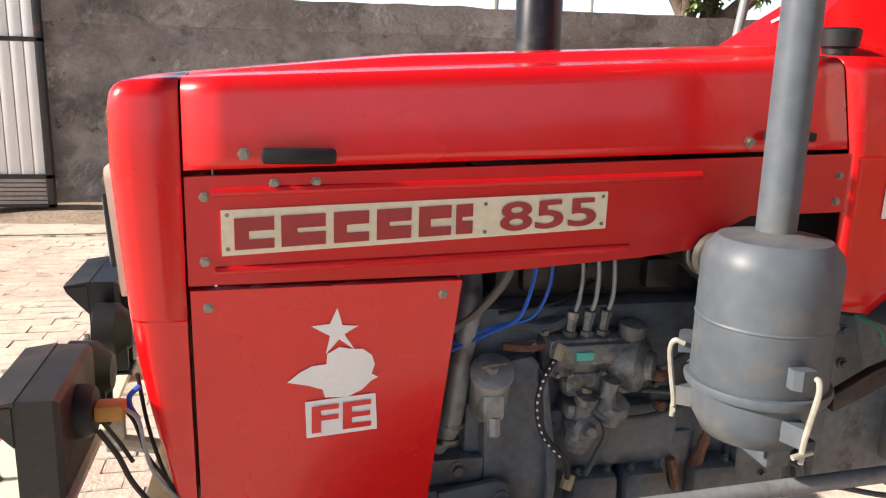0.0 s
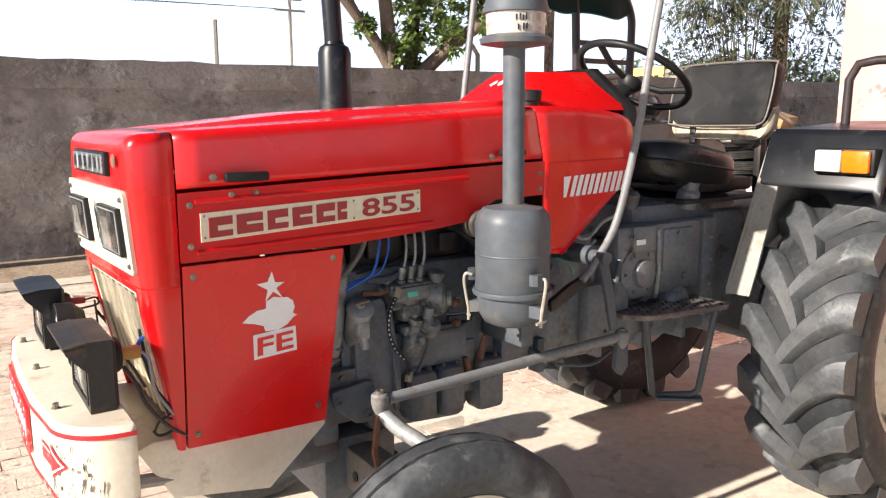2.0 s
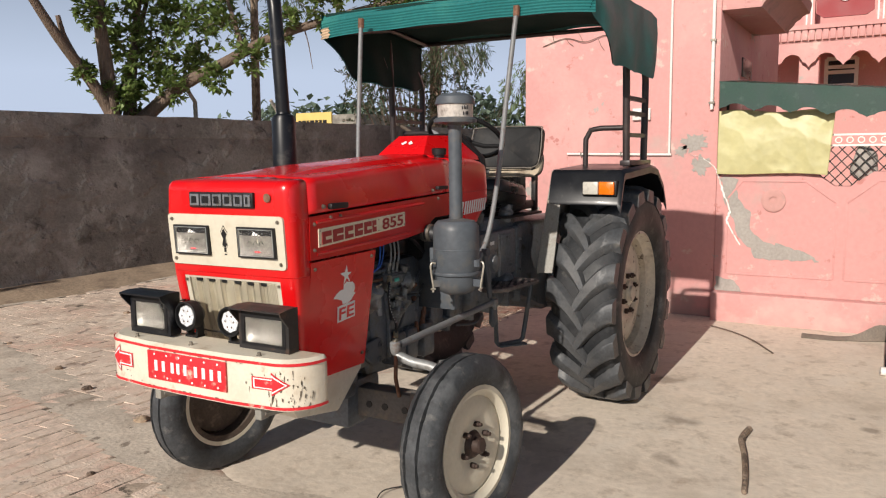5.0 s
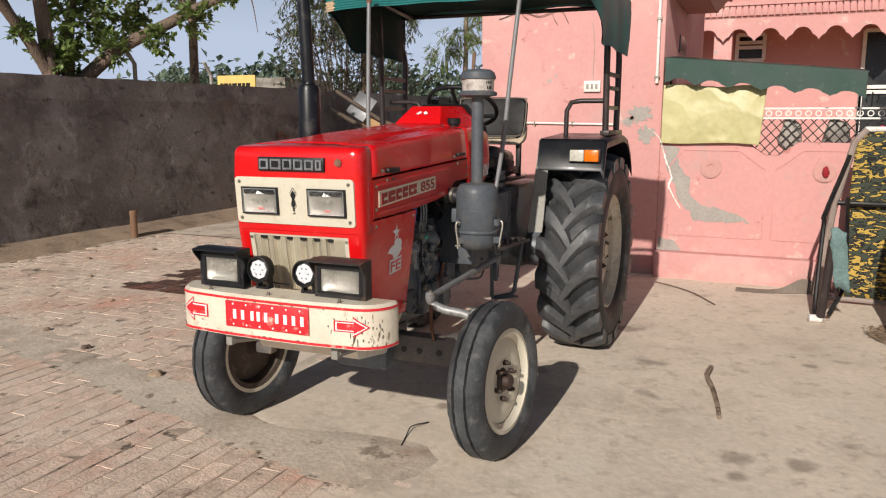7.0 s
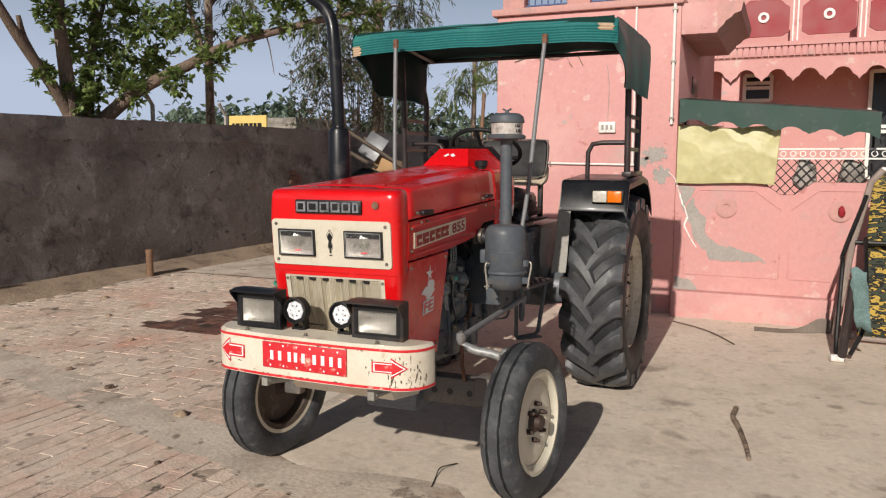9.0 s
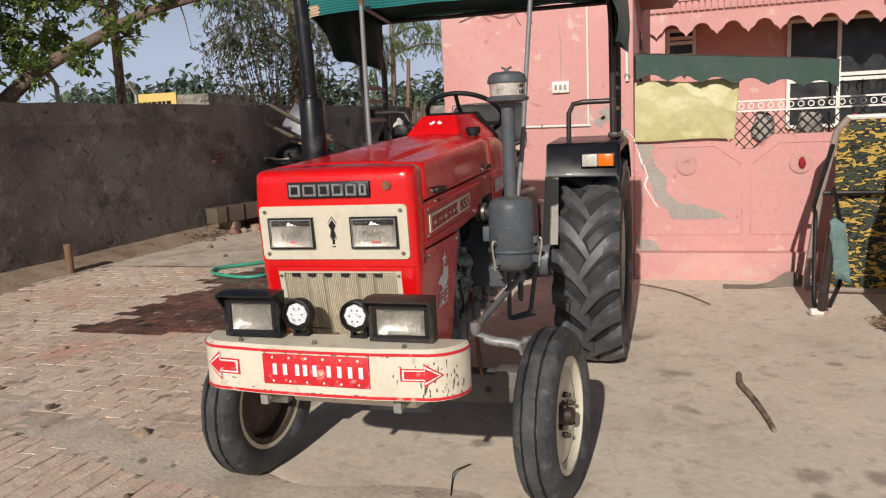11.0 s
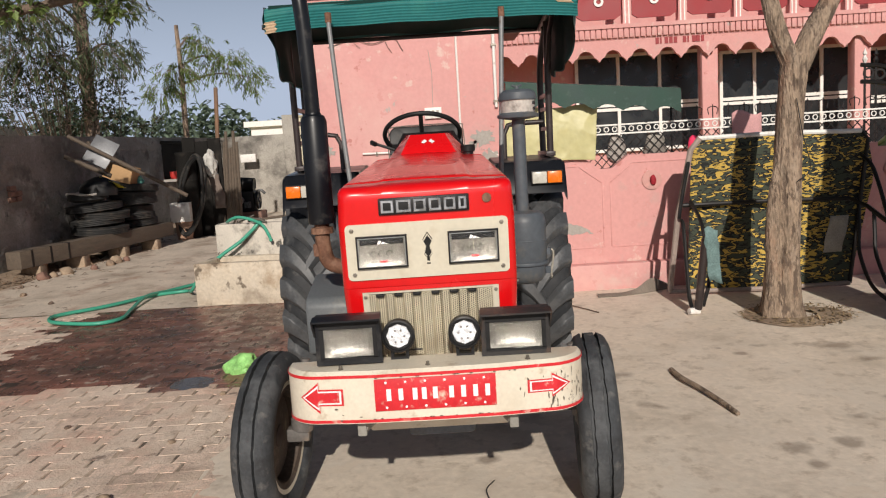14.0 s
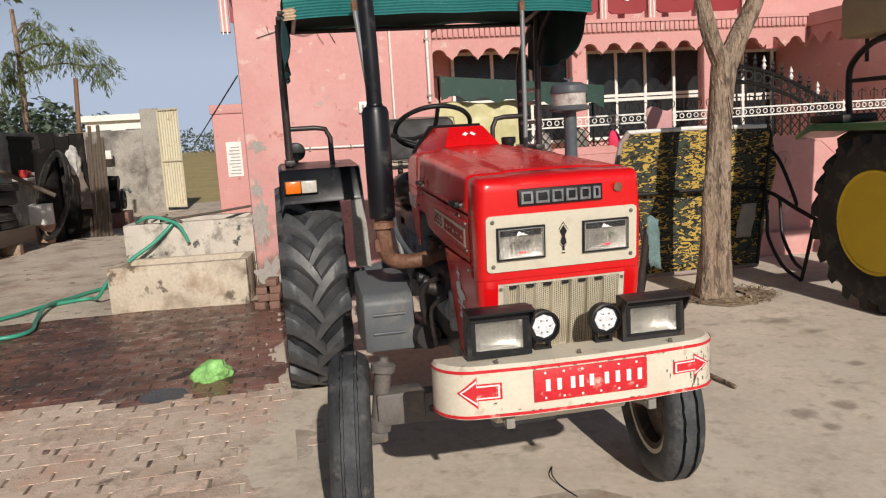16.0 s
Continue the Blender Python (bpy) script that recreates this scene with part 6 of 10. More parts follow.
    P("drag_link", bm, ROD, "long grey steering drag link")
    bm = B()
    for x, y, z in ((0.578, -0.333, 0.73), (1.470, -0.345, 0.765)):
        lathe(bm, [(0.012, -0.040), (0.020, -0.026), (0.024, -0.010), (0.024, 0.012), (0.019, 0.018), (0.001, 0.019)], turned((x, y, z), (0, 0, 1)), 16)
    joint = P("ball_joint", bm, ROD)
    bm = B()
    for x, y, z in ((0.578, -0.333, 0.73), (1.470, -0.345, 0.765)):
        lathe(bm, [(0.012, 0.018), (0.012, 0.026), (0.008, 0.027), (0.008, 0.022), (0.001, 0.022)], turned((x, y, z), (0, 0, 1)), 8)
    link("castle_nut", bm, STEEL, joint)
    bm = B()
    prism(bm, [(1.445, 0.74), (1.495, 0.74), (1.50, 0.66), (1.47, 0.63), (1.44, 0.66)], -0.352, -0.332, "y", 0.004)
    tube(bm, [(1.21, -0.19, 0.72), (1.225, -0.215, 0.715), (1.235, -0.215, 0.68)], 0.012, 8)
    tube(bm, [(1.30, -0.22, 0.665), (1.42, -0.26, 0.655), (1.52, -0.25, 0.68)], 0.006, 8, True)
    box(bm, 1.23, 1.26, -0.21, -0.16, 0.645, 0.76, 0.005)
    P("pitman_arm", bm, GREY)
    # Front axle.
    bm = B()
    box(bm, 0.57, 0.66, -0.44, 0.44, 0.40, 0.53, 0.012)
    for s in (-1, 1):
        box(bm, 0.555, 0.675, s * 0.51 - 0.10, s * 0.51 + 0.10, 0.412, 0.548, 0.012)
        lathe(bm, [(0.001, -0.16), (0.028, -0.16), (0.030, -0.12), (0.048, -0.115), (0.050, -0.07), (0.037, -0.06), (0.035, 0.13), (0.050, 0.135), (0.052, 0.165), (0.03, 0.17), (0.018, 0.18), (0.018, 0.195), (0.001, 0.195)], turned((0.605, s * 0.588, 0.50), (0, -s * 0.13, 1)), 18)
        box(bm, 0.575, 0.635, s * 0.62 - 0.05, s * 0.62 + 0.05, 0.335, 0.395, 0.012)
    ax = P("front_axle", bm, mat("dusty_axle", (0.13, 0.12, 0.112), 0.6, var=0.2, scale=8, stain=(0.22, 0.17, 0.13), amount=0.25, sscale=10), "grey box-section front axle beam")
    bm = B()
    for y in (-0.38, -0.28, -0.2, 0.2, 0.28, 0.38):
        lathe(bm, [(0.015, 0), (0.015, 0.003), (0.001, 0.003)], turned((0.569, y, 0.462), (-1, 0, 0)), 12)
    link("pin_hole", bm, WIRE, ax)
    bm = B()
    box(bm, 0.50, 0.74, -0.14, 0.14, 0.36, 0.56, 0.02)
    box(bm, 0.30, 0.54, -0.16, 0.16, 0.50, 0.60, 0.02)
    P("axle_bracket", bm, ENGINE)
    bm = B()
    pts = [(0.585, -0.335, 0.69), (0.60, -0.40, 0.665), (0.615, -0.48, 0.652), (0.625, -0.53, 0.63)]
    tube(bm, pts, 0.021, 10, True)
    lathe(bm, [(0.034, -0.03), (0.036, 0), (0.030, 0.025), (0.02, 0.03), (0.02, 0.042), (0.001, 0.042)], turned((0.618, -0.54, 0.64), (0, 0, 1)), 12)
    P("steering_arm", bm, ENGINE_LIGHT, "pale grey forged steering arm")
    bm = B()
    tube(bm, [(0.78, -0.50, 0.42), (0.78, 0.50, 0.42)], 0.014, 10)
    P("tie_rod", bm, GREY)
    bm = B()
    tube(bm, [(0.57, -0.34, 0.69), (0.55, -0.35, 0.60), (0.56, -0.36, 0.52)], 0.009, 6)
    P("rusty_lever", bm, RUST)
    # Footboard and step on the left.
    bm = B()
    pts = [(1.54, -0.19), (1.535, -0.29), (1.58, -0.34), (1.64, -0.358), (1.95, -0.392), (1.975, -0.38), (1.975, -0.17)]
    prism(bm, pts, 0.795, 0.815, "z", 0.004)
    step = P("footboard", bm, mat("worn_footboard", (0.13, 0.105, 0.10), 0.6, 0.2, var=0.3, scale=20, stain=(0.33, 0.29, 0.26), amount=0.4, sscale=14), "worn patterned steel footboard")
    bm = B()
    for i in range(11):
        for j in range(5):
            x, y = 1.59 + 0.034 * i, -0.325 - 0.06 * (i / 11) + 0.036 * j + (0.018 if i % 2 else 0.0)
            if y < -0.20:
                box(bm, -0.013, 0.013, -0.0045, 0.0045, 0, 0.003, 0.001, Matrix.Translation((x, y, 0.8145)) @ Matrix.Rotation(0.9, 4, "Z"))
    link("tread", bm, WIRE, step, "dark slots of the tread pattern")
    bm = B()
    tube(bm, [(1.70, -0.235, 0.795), (1.79, -0.205, 0.47), (1.81, -0.205, 0.45), (1.91, -0.29, 0.46), (1.925, -0.305, 0.48), (1.95, -0.345, 0.795)], 0.013, 8)
    prism(bm, [(1.79, -0.23), (1.92, -0.335), (1.95, -0.30), (1.82, -0.19)], 0.440, 0.452, "z", 0.003)
    P("step_hanger", bm, GREY)
    bm = B()
    prism(bm, [(1.62, 0.27), (1.66, 0.47), (1.95, 0.47), (1.98, 0.24)], 0.795, 0.815, "z", 0.004)
    P("footboard", bm, GREY)
    # Added filler block and fittings; their black includes the shade beside the engine.
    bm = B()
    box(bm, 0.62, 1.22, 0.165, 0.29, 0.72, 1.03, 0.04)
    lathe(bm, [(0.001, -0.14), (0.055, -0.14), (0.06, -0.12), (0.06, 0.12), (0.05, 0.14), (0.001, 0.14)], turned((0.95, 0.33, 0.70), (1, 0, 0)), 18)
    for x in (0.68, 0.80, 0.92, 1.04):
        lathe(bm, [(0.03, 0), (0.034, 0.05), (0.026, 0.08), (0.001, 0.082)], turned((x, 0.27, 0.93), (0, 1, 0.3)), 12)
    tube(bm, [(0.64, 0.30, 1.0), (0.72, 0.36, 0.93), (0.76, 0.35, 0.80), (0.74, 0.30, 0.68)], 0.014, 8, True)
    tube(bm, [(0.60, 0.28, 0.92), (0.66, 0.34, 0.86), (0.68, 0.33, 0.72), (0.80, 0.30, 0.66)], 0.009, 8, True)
    P("engine_side", bm, BLACK_RUST, "oily fittings, blackened for the shaded engine side")
    # Battery box on the right.
    bm = B()
    prism(bm, [(0.90, 0.63), (0.90, 0.855), (0.93, 0.89), (1.25, 0.955), (1.25, 0.63)], 0.375, 0.605, "y", 0.015)
    bat = P("battery_box", bm, mat("battery_grey", (0.115, 0.126, 0.135), 0.5, var=0.12, scale=6, stain=(0.2, 0.19, 0.17), amount=0.15, sscale=8), "grey pressed-steel battery box")
    bm = B()
    for z in (0.715, 0.80):
        tube(bm, [(0.898, 0.42, z), (0.898, 0.565, z)], 0.008, 8)
    link("pressed_rib", bm, GREY, bat)
    bm = B()
    box(bm, 0.95, 1.2, 0.15, 0.385, 0.61, 0.65, 0.01)
    P("box_bracket", bm, GREY)


def build_air_and_exhaust(root):
    cx, cy = 0.952, -0.418
    T = Matrix.Translation((cx, cy, 0))
    bm = B()
    lathe(bm, [(0.098, 0.992), (0.103, 1.0), (0.103, 1.185), (0.098, 1.208), (0.082, 1.226), (0.045, 1.232), (0.034, 1.236), (0.001, 1.236)], T, 40)
    cl = part("air_cleaner", bm, GREY, root, "grey cylindrical oil-bath air cleaner")
    bm = B()
    lathe(bm, [(0.001, 0.898), (0.05, 0.900), (0.078, 0.912), (0.094, 0.94), (0.097, 0.975), (0.099, 0.99)], T, 40)
    link("bowl", bm, GREY, cl)
    bm = B()
    lathe(bm, [(0.099, 0.986), (0.109, 0.989), (0.111, 0.996), (0.109, 1.003), (0.102, 1.005)], T, 40)
    lathe(bm, [(0.103, 1.098), (0.1045, 1.101), (0.103, 1.104)], T, 40)
    link("band", bm, GREY, cl)
    clip_steel = mat("pale_clip_steel", (0.40, 0.37, 0.31), 0.45, 0.3, var=0.2, scale=30)
    for a in (151, 271, 31):
        m = T @ Matrix.Rotation(radians(a), 4, "Z")
        bm = B()
        tube(bm, [m @ Vector(p) for p in ((0.112, 0.006, 1.043), (0.128, 0.004, 1.046), (0.134, 0.002, 1.028), (0.128, 0.0, 0.985), (0.121, 0.0, 0.945), (0.121, 0.0, 0.915))], 0.0045, 8, True)
        link("clip", bm, clip_steel, cl, "bent wire clip")
        bm = B()
        rings(bm, [[m @ Vector((x, y, z)) for x, y in ((0.100, -0.026), (0.114, -0.026), (0.122, -0.016), (0.122, 0.006), (0.114, 0.006), (0.100, 0.002))] for z in (1.028, 1.058)])
        link("clip_plate", bm, GREY, cl)
        bm = B()
        rings(bm, [[m @ Vector((0.094, -0.020, z)) , m @ Vector((0.125, 0.0, z - 0.004)), m @ Vector((0.094, 0.012, z))] for z in (0.940, 0.972)])
        link("clip_plate", bm, GREY, cl)
        bm = B()
        tube(bm, [m @ Vector((0.121, -0.016, 0.926)), m @ Vector((0.121, 0.016, 0.932))], 0.0045, 8)
        link("clip_nut", bm, clip_steel, cl)
    bm = B()
    tube(bm, [(cx, cy, 1.23), (cx - 0.004, cy, 1.66)], 0.0295, 20)
    part("intake_pipe", bm, GREY, root, "grey upright intake pipe")
    bm = B()
    lathe(bm, [(0.03, 1.645), (0.092, 1.655), (0.095, 1.668), (0.086, 1.674), (0.076, 1.678), (0.076, 1.68)], T, 36)
    pre = part("pre_cleaner", bm, GREY, root, "grey pre-cleaner with clear bowl")
    bm = B()
    lathe(bm, [(0.076, 1.678), (0.079, 1.735)], T, 36)
    mb = link("bowl", bm, mat("milky_bowl", (0.50, 0.46, 0.42), 0.35, var=0.2, scale=14, stain=(0.2, 0.17, 0.15), amount=0.3, sscale=25), pre, "milky clear bowl")
    bm = B()
    lathe(bm, [(0.079, 1.732), (0.086, 1.733), (0.087, 1.74), (0.080, 1.765), (0.060, 1.778), (0.01, 1.783), (0.008, 1.795), (0.001, 1.796)], T, 36)
    link("lid", bm, GREY, pre)
    bm = B()
    for k, (a, z, h) in enumerate(((232, 1.716, 0.014), (239, 1.717, 0.016), (245, 1.715, 0.013), (251, 1.718, 0.016), (236, 1.692, 0.013), (246, 1.693, 0.016), (252, 1.694, 0.015))):
        m = T @ Matrix.Rotation(radians(a), 4, "Z")
        box(bm, 0.0765, 0.0795 + 0.0008, -0.0016, 0.0016, z - h / 2, z + h / 2, 0, m)
    tagged(link("scribble", bm, WIRE, pre, "faint pen marks"), kind="stuff")
    bm = B()
    tube(bm, [(cx, cy - 0.022, 1.80), (cx, cy, 1.79), (cx, cy + 0.022, 1.80)], 0.005, 6)
    link("wing_nut", bm, GREY, pre)
    # Intake elbow and bracket towards the engine.
    bm = B()
    tube(bm, [(cx, cy + 0.07, 1.15), (cx - 0.02, cy + 0.14, 1.17), (cx - 0.03, -0.16, 1.17)], 0.036, 14, True)
    part("intake_hose", bm, WIRE, root)
    bm = B()
    for y in (-0.30, -0.27):
        lathe(bm, [(0.038, -0.008), (0.041, -0.006), (0.041, 0.006), (0.038, 0.008)], turned((cx - 0.02, y, 1.168), (0, 1, 0.05)), 16)
    part("hose_clip", bm, STEEL, root)
    bm = B()
    box(bm, 1.035, 1.085, -0.36, -0.16, 0.80, 1.12, 0.008)
    box(bm, 0.94, 1.06, -0.33, -0.28, 1.03, 1.10, 0.008)
    box(bm, 1.05, 1.085, -0.40, -0.16, 0.99, 1.13, 0.006)
    for z in (1.02, 1.09):
        bolt(bm, (1.067, -0.40, z), (0, -1, 0), 0.012, 0.012)
    part("cleaner_bracket", bm, GREY, root)
    # Exhaust on the right.
    ex, ey = 0.872, 0.492
    bm = B()
    T = Matrix.Translation((ex, ey, 0))
    lathe(bm, [(0.03, 1.235), (0.055, 1.238), (0.058, 1.25), (0.058, 1.69), (0.05, 1.712), (0.036, 1.72), (0.033, 1.73)], T, 28)
    part("muffler", bm, BLACK, root, "black upright exhaust muffler")
    bm = B()
    tube(bm, [(ex, ey, 1.71), (ex - 0.012, ey + 0.004, 1.95), (ex - 0.018, ey + 0.012, 2.16), (ex - 0.012, ey + 0.028, 2.26), (ex - 0.005, ey + 0.075, 2.34), (ex, ey + 0.16, 2.40)], 0.033, 18, True)
    part("exhaust_pipe", bm, BLACK, root, "black exhaust stack with bent outlet")
    bm = B()
    tube(bm, [(ex, ey, 1.24), (ex, ey, 1.14), (ex + 0.01, ey - 0.02, 1.06), (ex + 0.01, ey - 0.09, 1.035), (ex + 0.01, ey - 0.2, 1.04), (ex + 0.01, 0.14, 1.05)], 0.034, 16, True)
    part("exhaust_elbow", bm, RUST, root, "rusty brown exhaust elbow")
    bm = B()
    lathe(bm, [(0.03, 0), (0.05, 0.004), (0.05, 0.03), (0.03, 0.034)], turned((ex, ey, 1.19), (0, 0, 1)), 18)
    box(bm, ex - 0.02, ex + 0.02, ey - 0.03, ey + 0.045, 1.09, 1.15, 0.008)
    part("exhaust_flange", bm, RUST, root)
    bm = B()
    tube(bm, [(0.95, 0.45, 1.28), (0.94, 0.42, 1.15), (0.97, 0.36, 1.05), (1.0, 0.30, 1.02)], 0.012, 8, True)
    part("heat_hose", bm, GREY, root)
    bm = B()
    box(bm, 0.70, 1.2, 0.13, 0.20, 0.98, 1.09, 0.02)
    for x in (0.72, 0.95, 1.18):
        box(bm, x - 0.04, x + 0.04, 0.19, 0.23, 0.99, 1.08, 0.01)
    part("exhaust_manifold", bm, RUST, root)
    bm = B()
    lathe(bm, [(0.055, 0), (0.06, 0.03), (0.06, 0.16), (0.05, 0.18), (0.001, 0.18)], turned((0.6, 0.24, 0.86), (1, 0, 0)), 20)
    box(bm, 0.55, 0.6, 0.16, 0.28, 0.78, 0.95, 0.01)
    part("alternator", bm, ENGINE_LIGHT, root)
    bm = B()
    box(bm, 0.7, 1.15, 0.15, 0.22, 0.6, 0.9, 0.02)
    part("engine_side_cover", bm, ENGINE, root)


MUD = mat("muddy_rim", (0.075, 0.055, 0.042), 0.8, var=0.3, scale=9, stain=(0.20, 0.15, 0.11), amount=0.25, sscale=14)


def tyre_profile(R, w, rim, ribbed):
    """Half-symmetric outline of a tyre: (radius, offset)."""
    h = w / 2
    if ribbed:
        pts = [(rim, -h * 0.62), (rim + 0.02, -h * 0.80), (rim + (R - rim) * 0.35, -h * 1.0), (rim + (R - rim) * 0.62, -h * 0.98), (R - 0.036, -h * 0.90), (R - 0.022, -h * 0.80), (R - 0.014, -h * 0.70)]
        for c in (-0.34, 0.34):
            pts += [(R - 0.002, h * (c - 0.085)), (R - 0.022, h * (c - 0.055)), (R - 0.022, h * (c + 0.055)), (R - 0.001, h * (c + 0.085))]
        return pts + [(r, -y) for r, y in reversed(pts[:7])]
    pts = [(rim, -h * 0.72), (rim + 0.02, -h * 0.84), (rim + (R - rim) * 0.35, -h * 1.0), (rim + (R - rim) * 0.60, -h * 0.99), (R - 0.085, -h * 0.92), (R - 0.058, -h * 0.78), (R - 0.046, -h * 0.4), (R - 0.042, 0)]
    return pts + [(r, -y) for r, y in reversed(pts[:-1])]


def lugs(hub, R, w, n=18):
    """Chevron lugs, one mesh for each half of the tread."""
    for sgn in (-1, 1):
        bm = B()
        rows = []
        for k in range(12):
            u = k / 11
            y = sgn * w / 2 * (-0.15 + 1.13 * u)
            ph = 0.34 * (1 - (1 - u) ** 1.7)
            base = R - 0.042 - 0.15 * max(0, u - 0.62) ** 1.1
            topr = R - 0.08 * max(0, u - 0.70)
            half = (0.047 + 0.016 * u) * (0.70 if k == 0 else 1.0) / R
            rows.append([(-rr * math.cos(ph + dp), y, rr * math.sin(ph + dp)) for dp, rr in ((-half * 1.35, base), (-half * 0.9, topr - 0.006), (-half * 0.7, topr), (half * 0.7, topr), (half * 0.9, topr - 0.006), (half * 1.35, base))])
        rings(bm, rows)
        first = link("lug", bm, LUG, hub)
        for i in range(n):
            ob = first if i == 0 else new("lug", first.data)
            ob.parent = hub
            ob.matrix_basis = Matrix.Rotation(2 * math.pi * (i + (0.5 if sgn > 0 else 0)) / n, 4, "Y")


def build_wheel(root, name, at, R, w, rim, side, front, camber=0.0, steer=0.0):
    hub = part(name, lathe(B(), [(rim * 0.2, -0.02), (rim * 0.3, 0), (rim * 0.3, 0.02), (rim * 0.2, 0.05), (0.001, 0.05)], Matrix.Diagonal((1, 1, 1, 1)) @ Matrix.Rotation(radians(90 if side < 0 else -90), 4, "X"), 20), BROWN_BOLT if front else CREAM, root)
    # Tyre.
    M = Matrix.Rotation(radians(90 if side < 0 else -90), 4, "X")
    bm = B()
    prof = tyre_profile(R, w, rim, front)
    lathe(bm, prof, M, 180 if front else 72, caps=False)
    if front:
        for v in bm.verts:
            r = math.hypot(v.co.x, v.co.z)
            if r > R - 0.03:
                a = math.atan2(v.co.z, v.co.x)
                c, q = math.cos(a) * 9, math.sin(a) * 9
                v.co.y += 0.0035 * noise.noise((c, q, round(v.co.y * 60))) + 0.0022 * noise.noise((c * 3, q * 3, round(v.co.y * 60)))
                f = 1 + (0.0025 / R) * noise.noise((c * 1.6, q * 1.6, v.co.y * 30))
                v.co.x, v.co.z = v.co.x * f, v.co.z * f
    link("tyre", bm, RUBBER_FRONT if front else RUBBER, hub, "ribbed front tyre, dusty" if front else "large dusty tractor tyre with chevron lugs")
    if not front:
        lugs(hub, R, w)
    # Rim.
    bm = B()
    lathe(bm, [(rim + 0.012, w * 0.34), (rim + 0.014, w * 0.39), (rim - 0.004, w * 0.40), (rim - 0.014, w * 0.30), (rim - 0.03, w * 0.26), (rim - 0.035, -w * 0.1), (rim - 0.03, -w * 0.3),
               (rim, -w * 0.36), (rim + 0.012, -w * 0.36)], M, 48, caps=False)
    rm = link("rim", bm, RIM_WORN if not front else CREAM, hub, "cream painted steel rim")
    bm = B()
    if front:
        lathe(bm, [(rim - 0.02, w * 0.18), (rim * 0.8, w * 0.26), (rim * 0.55, w * 0.30), (rim * 0.38, w * 0.22), (rim * 0.30, w * 0.20), (0.001, w * 0.20)], M, 40)
    else:
        lathe(bm, [(rim - 0.031, w * 0.10), (rim * 0.86, w * 0.12), (rim * 0.80, w * 0.20), (rim * 0.55, w * 0.245), (rim * 0.44, w * 0.25), (rim * 0.40, w * 0.225), (0.001, w * 0.225)], M, 40)
    link("disc", bm, RIM_WORN if not front else CREAM, hub)
    # Added dark disc: dirt and the shade inside the wheel in one colour.
    bm = B()
    lathe(bm, [(rim - 0.036, w * (0.10 if front else -0.12)), (rim * 0.8, -w * 0.02), (rim * 0.5, -w * 0.06), (0.06, -w * 0.1), (0.001, -w * 0.1)] if front else [(rim - 0.04, -w * 0.12), (rim * 0.5, -w * 0.14), (0.001, -w * 0.14)], M, 36)
    link("back_plate", bm, MUD if front else RUBBER_DARK, hub, "dark inner disc for the dirty shaded side of the wheel")
    if front:
        bm = B()
        lathe(bm, [(rim - 0.038, w * 0.05), (rim - 0.038, -w * 0.1), (rim - 0.034, -w * 0.3), (rim - 0.008, -w * 0.345)], M, 48, caps=False)
        link("barrel", bm, MUD, hub, "mud-stained inner rim")
    bm = B()
    nb = 6 if front else 8
    rb = rim * (0.36 if front else 0.31)
    for k in range(nb):
        a = 2 * math.pi * k / nb + 0.3
        zz = w * (0.21 if front else 0.225)
        lathe(bm, [(0.012 if front else 0.017, 0), (0.012 if front else 0.018, 0.022 if front else 0.018), (0.008, 0.024 if front else 0.020), (0.008, 0.034 if front else 0.030), (0.001, 0.034 if front else 0.030)], M @ Matrix.Translation((rb * math.cos(a), rb * math.sin(a), zz)), 6)
    link("wheel_nut", bm, BROWN_BOLT, hub)
    bm = B()
    if front:
        lathe(bm, [(0.050, w * 0.18), (0.048, w * 0.26), (0.034, w * 0.30), (0.032, w * 0.46), (0.024, w * 0.50), (0.001, w * 0.50)], M, 20)
    else:
        lathe(bm, [(0.080, w * 0.21), (0.076, w * 0.26), (0.05, w * 0.28), (0.046, w * 0.31), (0.001, w * 0.31)], M, 20)
    link("hub_cap", bm, BROWN_BOLT if front else RIM_WORN, hub)
    hub.matrix_basis = Matrix.Translation(at) @ Matrix.Rotation(radians(camber), 4, "X") @ Matrix.Rotation(radians(steer), 4, "Z")
    return hub


def build_wheels(root):
    for s in (-1, 1):
        build_wheel(root, "front_wheel", (0.600, s * 0.685 + 0.035, 0.362), 0.362, 0.165, 0.228, s, True, camber=s * 2.0, steer=-6.0)
        build_wheel(root, "rear_wheel", (2.62, 0.76 if s > 0 else -0.612, 0.658), 0.662, 0.395, 0.375, s, False)


